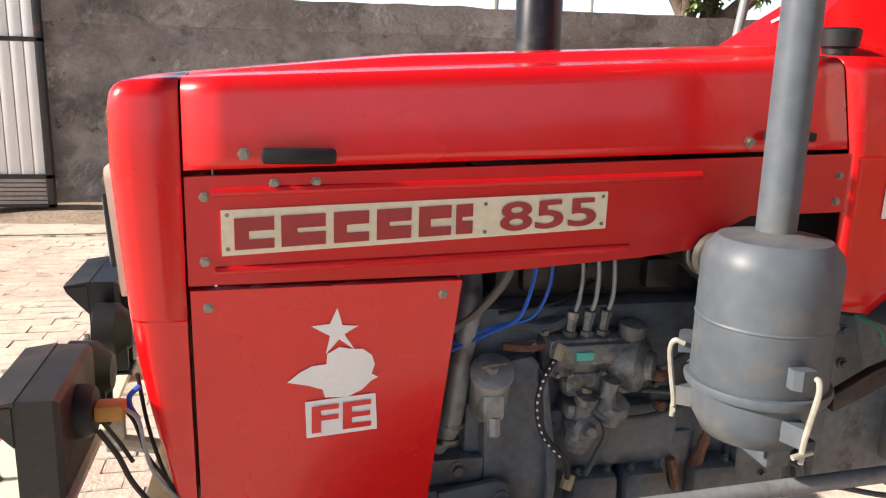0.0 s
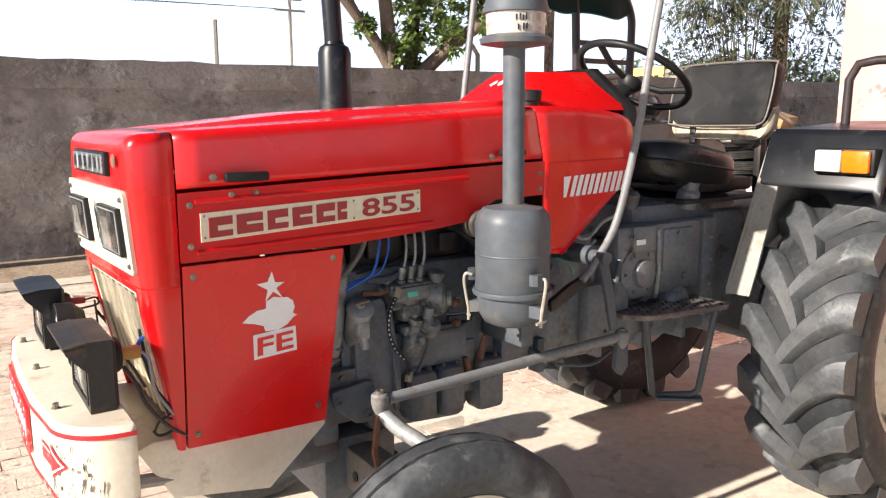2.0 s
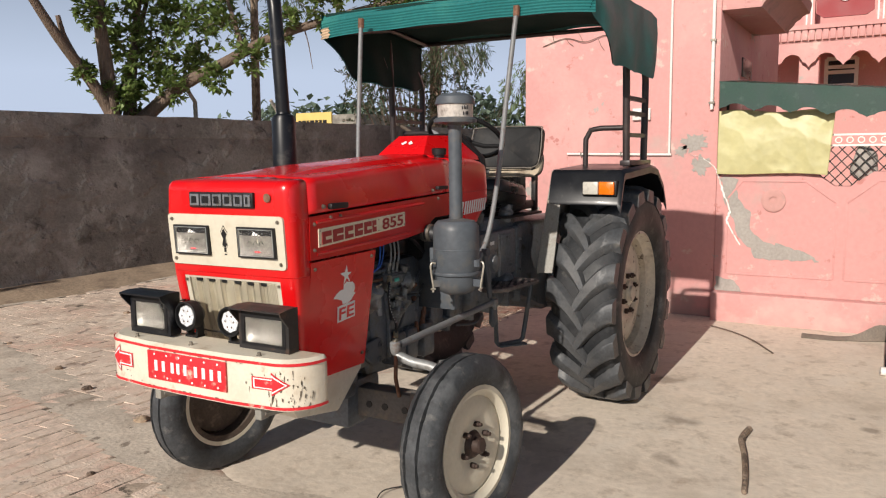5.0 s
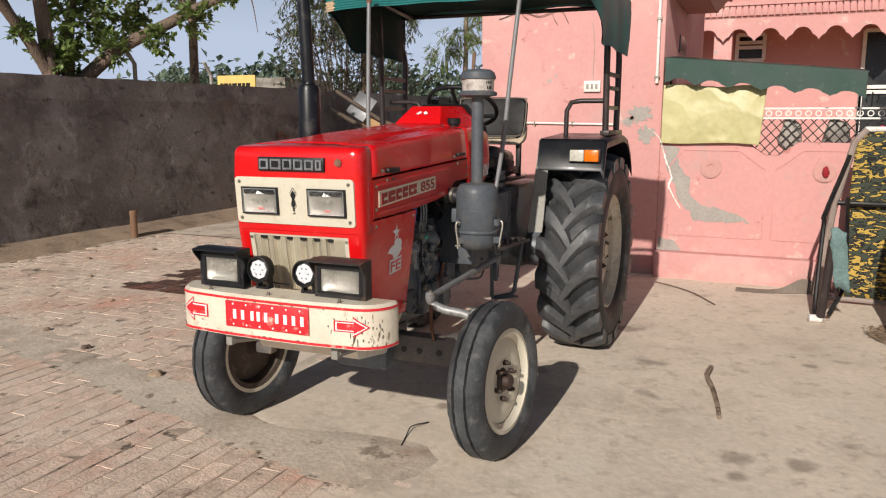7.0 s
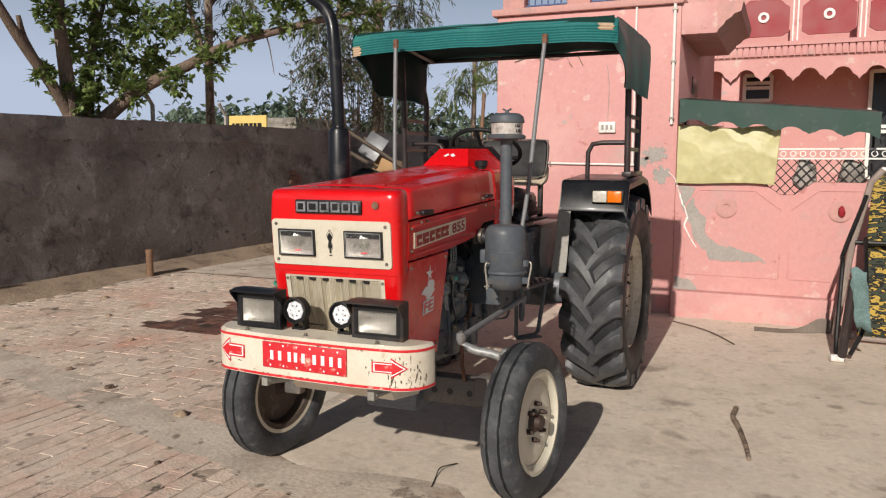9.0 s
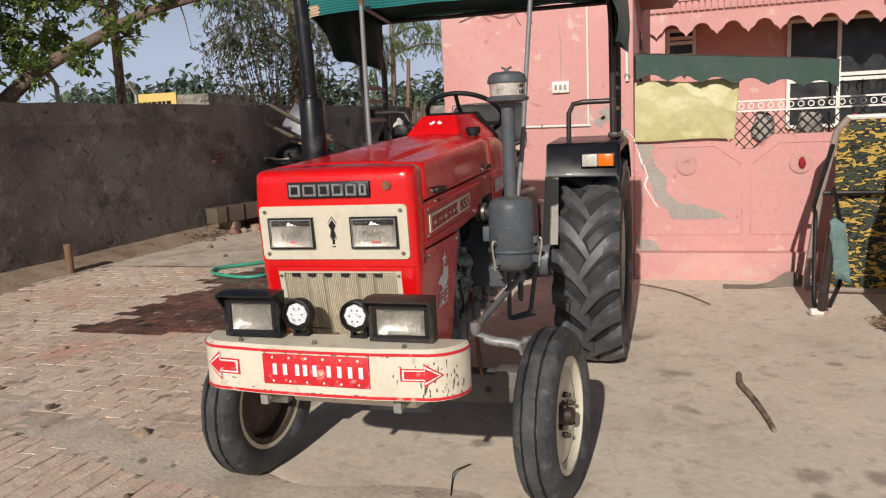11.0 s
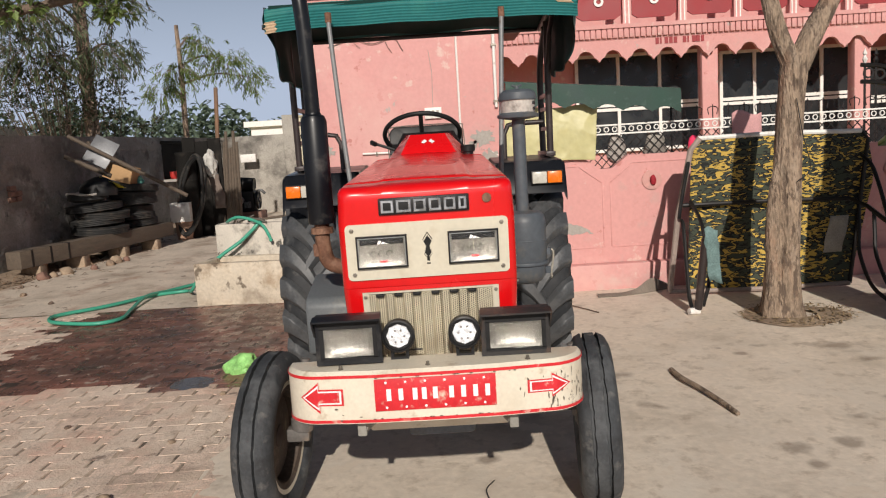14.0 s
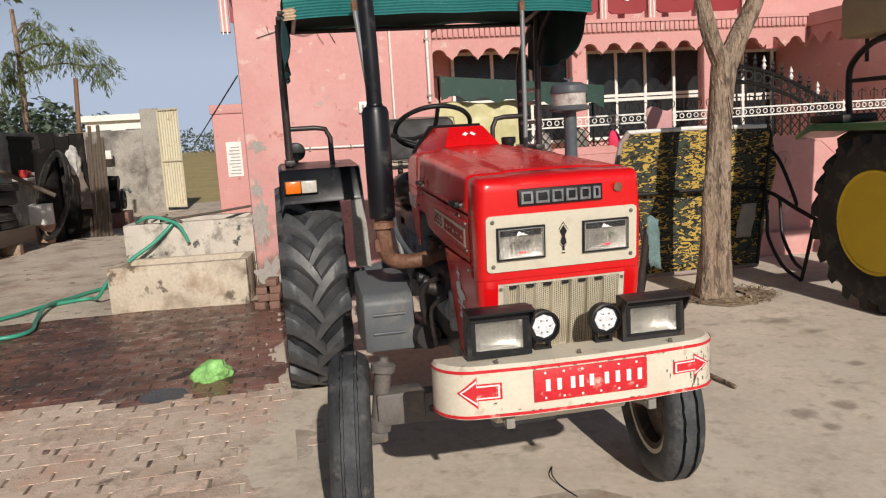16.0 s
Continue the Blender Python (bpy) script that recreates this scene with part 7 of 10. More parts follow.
def build_fenders(root):
    for s in (-1, 1):
        d = 0.11 if s > 0 else 0.0  # the right side stands further out
        yi, yo = 0.385 + 0.55 * d, 0.808 + d
        prof = [(2.092, 1.238), (2.098, 1.255), (2.150, 1.405), (2.172, 1.425), (2.70, 1.452), (2.86, 1.43), (3.0, 1.33), (3.08, 1.20)]
        bm = B()
        rows = []
        for x, z in prof:
            rows.append([(x, s * yi, z), (x, s * (yo - 0.02), z), (x + 0.004, s * yo, z - 0.02), (x + 0.008, s * yo, z - 0.055), (x + 0.008, s * (yo - 0.004), z - 0.055), (x, s * (yo - 0.022), z - 0.008), (x, s * yi, z - 0.006)])
        rings(bm, rows)
        fen = part("fender", bm, BLACK, root, "black flat-topped rear fender")
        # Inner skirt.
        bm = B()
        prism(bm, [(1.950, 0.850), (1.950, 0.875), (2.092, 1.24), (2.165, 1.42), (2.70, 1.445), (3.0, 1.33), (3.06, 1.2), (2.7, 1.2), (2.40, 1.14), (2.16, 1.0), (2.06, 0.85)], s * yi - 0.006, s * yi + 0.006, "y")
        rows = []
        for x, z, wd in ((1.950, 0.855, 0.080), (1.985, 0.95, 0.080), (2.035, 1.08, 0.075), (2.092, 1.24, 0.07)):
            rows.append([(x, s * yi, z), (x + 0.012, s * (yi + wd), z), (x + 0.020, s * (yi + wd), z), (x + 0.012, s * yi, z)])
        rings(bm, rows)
        link("skirt", bm, CREAM_DUST_SHADE, fen, "dusty cream inner fender skirt, darkened for its shade")
        bm = B()
        xi = 2.122
        ya, yb = 0.592 + d, 0.795 + d
        box(bm, xi - 0.032, xi + 0.02, min(s * (ya - 0.002), s * (yb - 0.01)), max(s * (ya - 0.002), s * (yb - 0.01)), 1.283, 1.366, 0.004)
        ind = link("indicator", bm, BLACK_PLASTIC, fen, "front marker lamp, white and amber")
        for a, b, m in ((0.597 + d, 0.686 + d, CLEAR_LENS), (0.688 + d, 0.776 + d, AMBER)):
            bm = B()
            box(bm, xi - 0.05, xi - 0.03, min(s * a, s * b), max(s * a, s * b), 1.290, 1.361, 0.007)
            link("lens", bm, m, ind, "amber lens" if m is AMBER else "white lens")
        # Hand rail on the fender.
        bm = B()
        tube(bm, [(2.47, s * (0.47 + d), 1.44), (2.47, s * (0.472 + d), 1.60), (2.475, s * (0.50 + d), 1.655), (2.48, s * (0.56 + d), 1.665), (2.49, s * (0.73 + d), 1.665)], 0.016, 10)
        part("hand_rail", bm, FRAME_BROWN, root)


def build_canopy(root):
    for s in (-1, 1):
        y = s * 0.752 + (0.09 if s > 0 else 0.0)
        bm = B()
        tube(bm, [(2.37, y, 1.44), (2.345, y, 1.95), (2.32, y, 2.27)], 0.021, 10)
        tube(bm, [(2.72, y, 1.44), (2.735, y, 1.85), (2.72, y, 2.0), (2.62, y, 2.12), (2.40, y, 2.24)], 0.021, 10, True)
        tube(bm, [(2.34, y, 2.0), (2.22, y, 2.18), (2.05, y, 2.27)], 0.015, 8)
        part("canopy_post", bm, FRAME_BROWN, root, "dark brown canopy post pair")
        bm = B()
        for z in (1.62, 1.745, 1.83):
            box(bm, 2.365, 2.74, y - 0.012, y + 0.012, z - 0.012, z + 0.012)
        box(bm, 2.34, 2.78, y - 0.03, y + 0.03, 1.445, 1.475, 0.004)
        part("post_rung", bm, FRAME_BROWN, root)
        # Roof side rails.
        bm = B()
        tube(bm, [(1.64, s * 0.74, 2.225), (2.2, s * 0.75, 2.31), (2.66, s * 0.75, 2.27)], 0.016, 8)
        part("roof_rail", bm, FRAME_BROWN, root)
    bm = B()
    for x, z in ((1.635, 2.228), (2.2, 2.318), (2.66, 2.272)):
        tube(bm, [(x, -0.76, z), (x, 0.845, z)], 0.014, 8)
    part("roof_cross_bar", bm, FRAME_BROWN, root)
    # Thin front stays.
    bm = B()
    tube(bm, [(1.586, -0.418, 2.215), (1.52, -0.39, 1.75), (1.48, -0.37, 1.42), (1.43, -0.345, 1.15), (1.35, -0.335, 1.02), (1.30, -0.33, 0.965)], 0.0125, 10, True)
    part("front_stay", bm, ROD, root, "bare bent steel canopy stay")
    bm = B()
    tube(bm, [(1.508, 0.477, 2.225), (1.42, 0.44, 1.75), (1.36, 0.41, 1.42), (1.31, 0.37, 1.1), (1.28, 0.35, 0.98)], 0.0125, 10, True)
    part("front_stay", bm, ROD, root)
    bm = B()
    for x, y, z in ((1.586, -0.418, 2.20), (1.508, 0.477, 2.21)):
        tube(bm, [(x, y, z), (x + 0.004, y, z + 0.05)], 0.017, 8)
    part("stay_cap", bm, RUST, root)
    # Cloth roof with a finely ribbed front band and hanging sides.
    prof = [(1.600 + (0.0045 if k % 2 else 0.0) + 0.018 * max(0, k - 13) / 5, 2.205 + 0.132 * k / 18) for k in range(19)]
    prof += [(1.66, 2.346), (1.80, 2.352), (2.0, 2.356), (2.2, 2.354), (2.4, 2.345), (2.55, 2.332), (2.66, 2.312), (2.70, 2.288)]
    ny = 40

    def roof_point(k, v, drop=0.0, inset=1.0):
        x, z = prof[k]
        y = v * 0.822 * inset
        sag = -0.020 * abs(v) ** 6 + 0.006 * noise.noise((x * 4, y * 4, 0)) - 0.008 * math.cos(v * 7.0) * (1 if k > 19 else 0)
        return (x + 0.012 * noise.noise((y * 2.0, 3, 0)) * (1 if k < 19 else 0), y, z + sag - drop)

    def flap_low(x):
        for (xa, za), (xb, zb) in (((1.60, 2.205), (1.83, 2.030)), ((1.83, 2.030), (1.97, 1.968)), ((1.97, 1.968), (2.62, 1.955)), ((2.62, 1.955), (2.71, 1.975))):
            if x <= xb:
                return za + (zb - za) * (x - xa) / (xb - xa)
        return 1.975
    bm = B()
    rings(bm, [[roof_point(k, -1 + 2 * j / ny) for j in range(ny + 1)] for k in range(len(prof))], closed=False)
    roof = part("canopy_cloth", bm, CANOPY, root, "teal green cloth canopy with ribbed front band")
    # Dark sheet under the cloth: the shade below the roof put into colour.
    lining = mat("shaded_canopy_underside", (0.006, 0.030, 0.026), 0.8, var=0.2, scale=4, spec=0.2)
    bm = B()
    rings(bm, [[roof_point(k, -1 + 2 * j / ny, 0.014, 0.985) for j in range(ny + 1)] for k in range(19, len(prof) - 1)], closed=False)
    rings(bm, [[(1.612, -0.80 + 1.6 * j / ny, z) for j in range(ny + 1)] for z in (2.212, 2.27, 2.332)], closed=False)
    link("lining", bm, lining, roof, "dark inner sheet for the shade under the canopy")
    for sd in (-1, 1):
        for inner in (False, True):
            bm = B()
            rows = []
            for i in range(45):
                x = 1.604 + 1.104 * i / 44
                top, low = 2.326 - 0.05 * max(0, x - 2.6) * 4, flap_low(x) + 0.008 * math.sin(x * 19)
                row = []
                for j in range(9):
                    u = j / 8
                    wave = 0.014 * math.sin(x * 16 + 2 * sd) * u + 0.008 * noise.noise((x * 7, u * 3, sd))
                    row.append((x, sd * (0.822 + 0.014 * math.sin(u * 2.6) - 0.012 * u + wave - (0.007 if inner else 0)), top + (low + (0.006 if inner else 0) - top) * u))
                rows.append(row)
            rings(bm, rows, closed=False)
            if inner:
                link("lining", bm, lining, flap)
            else:
                flap = part("canopy_flap", bm, CANOPY, root, "hanging green canopy side flap")
    for ks, va, vb in ((range(0, 9), 0.93, 1.0), (range(9, 15), -0.97, -0.87)):
        bm = B()
        rings(bm, [[(q[0] - 0.004, q[1], q[2]) for q in [roof_point(k, va + (vb - va) * j / 4 + 0.01 * math.sin(k * 2.0)) for j in range(5)]] for k in ks], closed=False)
        link("worn_patch", bm, CANOPY_TRIM, roof, "worn tan corner patch")


def build_seat(root):
    # Dished cushion, its front edge raised.
    bm = B()
    rows = []
    for f, z in ((0.30, 1.212), (0.60, 1.205), (0.86, 1.212), (0.97, 1.238), (1.0, 1.275), (0.985, 1.312), (0.93, 1.338), (0.84, 1.350), (0.72, 1.346), (0.52, 1.330), (0.28, 1.322), (0.02, 1.320)):
        ring = []
        for k in range(36):
            a = 2 * math.pi * k / 36
            c, q = math.cos(a), math.sin(a)
            x, y = math.copysign(abs(c) ** 0.55, c) * 0.272 * f, math.copysign(abs(q) ** 0.62, q) * 0.245 * f
            lump = 0.006 * noise.noise((x * 9, y * 9, z * 4)) * f
            ring.append((2.02 + x, 0.025 + y, z + lump - 0.13 * x + (0.02 * (y / 0.245) ** 2 if z > 1.3 else 0)))
        rows.append(ring)
    rings(bm, rows)
    seat = part("seat", bm, VINYL_GLOSS, root, "worn glossy black vinyl seat cushion")
    bm = B()
    pts = [(2.02 + math.copysign(abs(math.cos(a)) ** 0.55, math.cos(a)) * 0.270, 0.025 + math.copysign(abs(math.sin(a)) ** 0.62, math.sin(a)) * 0.243, 1.292 - 0.13 * math.copysign(abs(math.cos(a)) ** 0.55, math.cos(a)) * 0.270) for a in [2 * math.pi * k / 36 for k in range(37)]]
    tube(bm, pts, 0.0055, 6)
    link("piping", bm, VINYL, seat)
    bm = B()
    box(bm, 1.96, 2.32, -0.2, 0.2, 1.19, 1.24, 0.01)
    for s in (-1, 1):
        tube(bm, [(2.0, s * 0.15, 1.16), (2.3, s * 0.15, 1.2)], 0.015, 8)
    box(bm, 1.9, 2.4, -0.22, 0.22, 1.155, 1.17, 0.004)
    part("seat_base", bm, BLACK_RUST, root)
    # Upholstered backrest, rounded at the corners, over a worn pale lower edge.
    def back_pad(half, z0, z1, depth, swell, r):
        bm = B()
        rows = []
        cz = (z0 + z1) / 2
        for off, f in ((depth, 0.90), (depth, 0.98), (depth * 0.6, 1.0), (0.0, 1.0), (-0.012, 0.97), (-swell * 0.7, 0.90), (-swell, 0.6), (-swell, 0.02)):
            ring = []
            for sy, sz, a0 in ((1, 1, 0), (-1, 1, 90), (-1, -1, 180), (1, -1, 270)):
                for k in range(6):
                    a = radians(a0 + 18 * k)
                    y, z = (sy * (half - r) + r * math.cos(a)) * f, (sz * ((z1 - z0) / 2 - r) + r * math.sin(a)) * f
                    ring.append((2.435 + off + 0.24 * z - 0.45 * y * y, 0.03 + y, cz + z))
            rows.append(ring)
        return rings(bm, rows)
    back = part("backrest", back_pad(0.235, 1.435, 1.685, 0.06, 0.022, 0.05), VINYL, root, "black seat backrest with worn cream edge")
    bm = back_pad(0.240, 1.375, 1.54, 0.05, 0.012, 0.06)
    link("edge", bm, mat("worn_cream_vinyl", (0.46, 0.38, 0.28), 0.7, var=0.2, scale=12, stain=(0.14, 0.10, 0.07), amount=0.3, sscale=14), back, "worn cream vinyl edge")
    bm = B()
    pts = [(2.424 + 0.24 * (z - 1.56) - 0.45 * y * y, 0.03 + y, z) for y, z in ((-0.19, 1.434), (-0.235, 1.47), (-0.237, 1.65), (-0.19, 1.686), (0.19, 1.686), (0.237, 1.65), (0.237, 1.47), (0.19, 1.434), (-0.19, 1.434))]
    tube(bm, pts, 0.004, 6, True)
    link("piping", bm, mat("grey_piping", (0.16, 0.14, 0.12), 0.6), back, "pale piping")
    bm = B()
    for s in (-1, 1):
        box(bm, 2.40, 2.44, s * 0.16 - 0.015, s * 0.16 + 0.015, 1.16, 1.45, 0.004)
    part("seat_bracket", bm, BLACK_RUST, root)
    # Steering wheel.
    c = Vector((1.895, 0.04, 1.62))
    m = turned(c, (0.62, 0, 1.0))
    bm = B()
    R = 0.215
    rows = [[m @ Vector(((R + 0.0135 * math.cos(b)) * math.cos(a), (R + 0.0135 * math.cos(b)) * math.sin(a), 0.0135 * math.sin(b))) for b in [2 * math.pi * j / 10 for j in range(10)]] for a in [2 * math.pi * i / 40 for i in range(40)]]
    rows.append(rows[0])
    vr = [[bm.verts.new(p) for p in r] for r in rows[:-1]]
    vr.append(vr[0])
    for a, b in zip(vr, vr[1:]):
        for i in range(10):
            bm.faces.new((a[i], a[(i + 1) % 10], b[(i + 1) % 10], b[i]))
    wh = part("steering_wheel", bm, BLACK_PLASTIC, root, "black three-spoke steering wheel")
    bm = B()
    for k in range(3):
        a = radians(90 + 120 * k)
        tube(bm, [m @ Vector((0.02 * math.cos(a), 0.02 * math.sin(a), -0.03)), m @ Vector((0.12 * math.cos(a), 0.12 * math.sin(a), -0.03)), m @ Vector((R * math.cos(a), R * math.sin(a), 0))], 0.012, 8)
    link("spoke", bm, BLACK_PLASTIC, wh)
    bm = B()
    lathe(bm, [(0.03, -0.06), (0.045, -0.04), (0.045, -0.02), (0.03, -0.012), (0.001, -0.012)], m, 20)
    link("hub", bm, BLACK_PLASTIC, wh)
    bm = B()
    tube(bm, [m @ Vector((0, 0, -0.05)), (1.66, 0.02, 1.44), (1.5, 0.0, 1.2)], 0.028, 12)
    part("steering_column", bm, BLACK_PLASTIC, root)
    bm = B()
    tube(bm, [(1.62, 0.12, 1.52), (1.66, 0.26, 1.57), (1.65, 0.30, 1.585)], 0.008, 8)
    tube(bm, [(1.62, 0.29, 1.58), (1.65, 0.31, 1.59)], 0.014, 8)
    part("hand_lever", bm, BLACK_PLASTIC, root)
    bm = B()
    lathe(bm, [(0.02, -0.02), (0.06, 0), (0.062, 0.03), (0.05, 0.035), (0.001, 0.035)], turned((2.86, 0.79, 1.52), (-1, 0, 0)), 20)
    tube(bm, [(2.87, 0.79, 1.42), (2.87, 0.79, 1.48)], 0.012, 8)
    part("rear_work_lamp", bm, BLACK_PLASTIC, root)
    bm = B()
    tube(bm, [(1.95, 0.10, 1.1), (1.93, 0.12, 1.25), (1.88, 0.14, 1.38)], 0.009, 8, True)
    lathe(bm, [(0.018, -0.018), (0.024, 0), (0.016, 0.018), (0.001, 0.02)], Matrix.Translation((1.88, 0.14, 1.39)), 12)
    part("gear_lever", bm, BLACK_PLASTIC, root)
    bm = B()
    box(bm, 2.9, 3.2, -0.2, 0.2, 0.55, 1.0, 0.03)
    tube(bm, [(3.0, -0.25, 0.5), (3.5, -0.3, 0.5)], 0.025, 8)
    tube(bm, [(3.0, 0.25, 0.5), (3.5, 0.3, 0.5)], 0.025, 8)
    part("rear_linkage", bm, ENGINE, root)


tractor = thing("tractor", "red farm tractor with cream wheel rims and green cloth canopy", "tractor", at=(0, 0.015, 0))
build_body(tractor)
build_face(tractor)
build_bumper(tractor)
build_engine(tractor)
build_air_and_exhaust(tractor)
for piece in tractor.children:
    if piece.name.split(".")[0] in ("nose", "cheek", "nose_sill", "lamp_panel", "headlamp", "name_plate", "faded_spot", "grille"):
        set_back(piece)
build_wheels(tractor)
build_fenders(tractor)
build_canopy(tractor)
build_seat(tractor)


# ---- plants ----
def leaf(bm, p, d, up, length, width):
    """One leaf: two quads folded along the rib."""
    side = d.cross(up)
    if side.length < 1e-4:
        side = d.orthogonal()
    side = side.normalized() * width
    nrm = side.cross(d).normalized() * width * 0.35
    a, m, t = p, p + d * length * 0.5, p + d * length
    va, vt = bm.verts.new(a), bm.verts.new(t)
    vl, vr, vm = bm.verts.new(m + side + nrm), bm.verts.new(m - side + nrm), bm.verts.new(m)
    bm.faces.new((va, vm, vl))
    bm.faces.new((vm, vt, vl))
    bm.faces.new((va, vr, vm))
    bm.faces.new((vm, vr, vt))


def twigs(rnd, bm_wood, bm_leaf, centre, radius, count, leaves, length, width, droop=0.0, flat=1.0):
    """Short twigs round a point of the crown, each with its own leaves."""
    for _ in range(count):
        d = Vector((rnd.gauss(0, 1), rnd.gauss(0, 1), rnd.gauss(0.2, 0.8) * flat)).normalized()
        p = Vector(centre) + d * radius * rnd.uniform(0.15, 0.7)
        q = p + d * radius * rnd.uniform(0.25, 0.5) + Vector((0, 0, -droop * radius * 0.5))
        tube(bm_wood, [p, (p + q) / 2 + Vector((rnd.gauss(0, 0.03), rnd.gauss(0, 0.03), 0.02)), q], 0.005, 4)
        for k in range(leaves):
            u = k / leaves
            base = p.lerp(q, 0.25 + 0.75 * u)
            ld = (d * 0.6 + Vector((rnd.gauss(0, 0.7), rnd.gauss(0, 0.7), rnd.gauss(0.1, 0.5) - droop * 1.6))).normalized()
            leaf(bm_leaf, base, ld, Vector((rnd.gauss(0, 0.4), rnd.gauss(0, 0.4), 1)), length * rnd.uniform(0.7, 1.25), width * rnd.uniform(0.8, 1.2))


def yard_tree():
    t = thing("tree", "bare-limbed leafy tree rising behind the boundary wall", "tree", at=(5.0, 7.05, 0))
    rnd = random.Random(21)
    limbs = [
        ([(0.2, 0, -0.05), (0.15, 0, 1.2), (0.1, 0, 2.1)], 0.24, 0.17, False),
        ([(0.0, 0, 1.9), (-0.35, 0, 2.45), (-0.85, -0.05, 3.0), (-1.25, -0.1, 3.5), (-1.8, -0.2, 4.2)], 0.085, 0.04, True),
        ([(-0.1, 0, 1.9), (-0.16, 0, 2.7), (-0.22, 0, 3.4), (-0.1, 0.1, 4.6)], 0.11, 0.06, True),
        ([(0.15, 0.05, 1.9), (0.25, 0.05, 2.6), (0.42, 0.1, 3.3), (0.6, 0.1, 4.4)], 0.075, 0.04, True),
        ([(0.3, 0.1, 2.1), (0.35, 0.1, 2.7), (0.6, 0.2, 3.4), (0.9, 0.2, 4.2)], 0.05, 0.025, True),
        ([(0.25, -0.05, 2.0), (0.7, -0.4, 2.5), (1.1, -0.9, 2.85), (1.5, -1.45, 3.2), (1.75, -2.4, 3.42), (1.85, -2.95, 3.52), (2.1, -3.5, 3.6)], 0.10, 0.028, True),
        ([(1.25, -1.1, 2.98), (1.2, -1.0, 3.4), (1.1, -0.9, 3.9)], 0.045, 0.02, True),
        ([(-0.62, -0.05, 2.75), (-0.75, 0, 3.05), (-0.82, 0, 3.3)], 0.045, 0.03, True),
        ([(1.6, -1.9, 3.33), (1.7, -1.9, 3.1), (1.72, -1.95, 2.75)], 0.012, 0.004, True),
        ([(-1.3, -0.1, 3.55), (-1.28, -0.1, 3.75), (-1.25, -0.1, 3.9)], 0.04, 0.02, False),
        ([(1.85, -2.95, 3.52), (1.8, -3.0, 3.9), (1.6, -3.1, 4.3)], 0.03, 0.012, True),
    ]
    for k, (pts, r0, r1, cv) in enumerate(limbs):
        bm = B()
        tube(bm, pts, r0, 10, cv, taper=r1)
        part("trunk" if k == 0 else "limb", bm, BARK_DARK, t)
    wood, lv = B(), B()
    spots = [((0.35, 0, 2.75), 0.35), ((0.7, -0.1, 3.1), 0.4), ((0.2, 0.1, 3.1), 0.3), ((1.0, -0.3, 3.4), 0.42), ((0.55, 0, 3.6), 0.4), ((0.15, 0, 2.3), 0.25), ((0.6, -0.3, 2.5), 0.28),
             ((1.25, -0.8, 3.35), 0.35), ((-0.05, 0, 2.4), 0.25), ((1.1, -0.7, 3.9), 0.4), ((0.1, 0, 3.8), 0.4), ((-0.5, 0, 2.6), 0.14), ((0.8, 0, 4.2), 0.5), ((0, 0, 4.5), 0.5), ((1.5, -1.6, 3.35), 0.28),
             ((1.7, -2.3, 3.55), 0.3), ((1.85, -2.9, 3.75), 0.3), ((1.5, -2.9, 4.0), 0.4), ((0.9, -0.9, 2.6), 0.2), ((1.3, -1.2, 2.9), 0.22), ((2.0, -3.3, 3.5), 0.25), ((1.2, -0.2, 2.9), 0.3), ((-0.3, 0, 3.4), 0.25),
             ((1.5, -2.2, 3.9), 0.35), ((-1.0, 0, 4.0), 0.2)]
    for c, r in spots:
        twigs(rnd, wood, lv, c, r * 1.1, int(50 * r / 0.35), 8, 0.112, 0.032)
    tagged(part("twig", wood, BARK_DARK, t), kind="stuff")
    tagged(part("crown", lv, LEAF, t, "sunlit narrow green leaves"), kind="stuff")


def eucalyptus(name, x, y, h, r, spots, seed, label, lean=0.0, leafmat=None):
    t = thing(name, label, "tree", at=(x, y, 0))
    rnd = random.Random(seed)
    bm = B()
    tube(bm, [(0, 0, -0.05), (lean * 0.4, 0.02, h * 0.4), (lean * 0.8, -0.02, h * 0.75), (lean, 0, h)], r, 10, True, taper=r * 0.55)
    part("trunk", bm, BARK, t)
    wood, lv = B(), B()
    for c, rad, n in spots:
        start = Vector((lean * c[2] / h, 0, c[2] + 0.1))
        bm = B()
        c = Vector(c)
        tube(bm, [start + Vector((0, 0, -0.25)), start.lerp(c, 0.5) + Vector((0, 0, 0.08)), c], 0.035, 6, True, taper=0.012)
        part("limb", bm, BARK_DARK, t)
        twigs(rnd, wood, lv, c, rad, n, 10, 0.16, 0.014, droop=0.8, flat=0.8)
    tagged(part("twig", wood, BARK_DARK, t), kind="stuff")
    tagged(part("crown", lv, leafmat or LEAF_GUM, t, "drooping narrow leaves"), kind="stuff")


def shrub(name, x, y, z0, w, h, n, seed, label, size=0.062):
    t = thing(name, label, "shrub", group="shrubs behind the wall", at=(x, y, 0))
    rnd = random.Random(seed)
    wood, lv = B(), B()
    for k in range(n):
        a, u = rnd.uniform(0, 6.28), rnd.random() ** 0.5
        top = Vector((math.cos(a) * w * u, math.sin(a) * w * 0.5 * u, z0 + h * (1 - 0.6 * u) * rnd.uniform(0.5, 1.05)))
        tube(wood, [(0.1 * math.cos(a), 0.1 * math.sin(a), 0), top * 0.5 + Vector((0, 0, 0.15)), top], 0.016, 4, False, taper=0.006)
        twigs(rnd, wood, lv, top, 0.42, 14, 8, size, size * 0.30)
    tagged(part("branch", wood, BARK_DARK, t), kind="stuff")
    tagged(part("crown", lv, LEAF_DARK, t), kind="stuff")


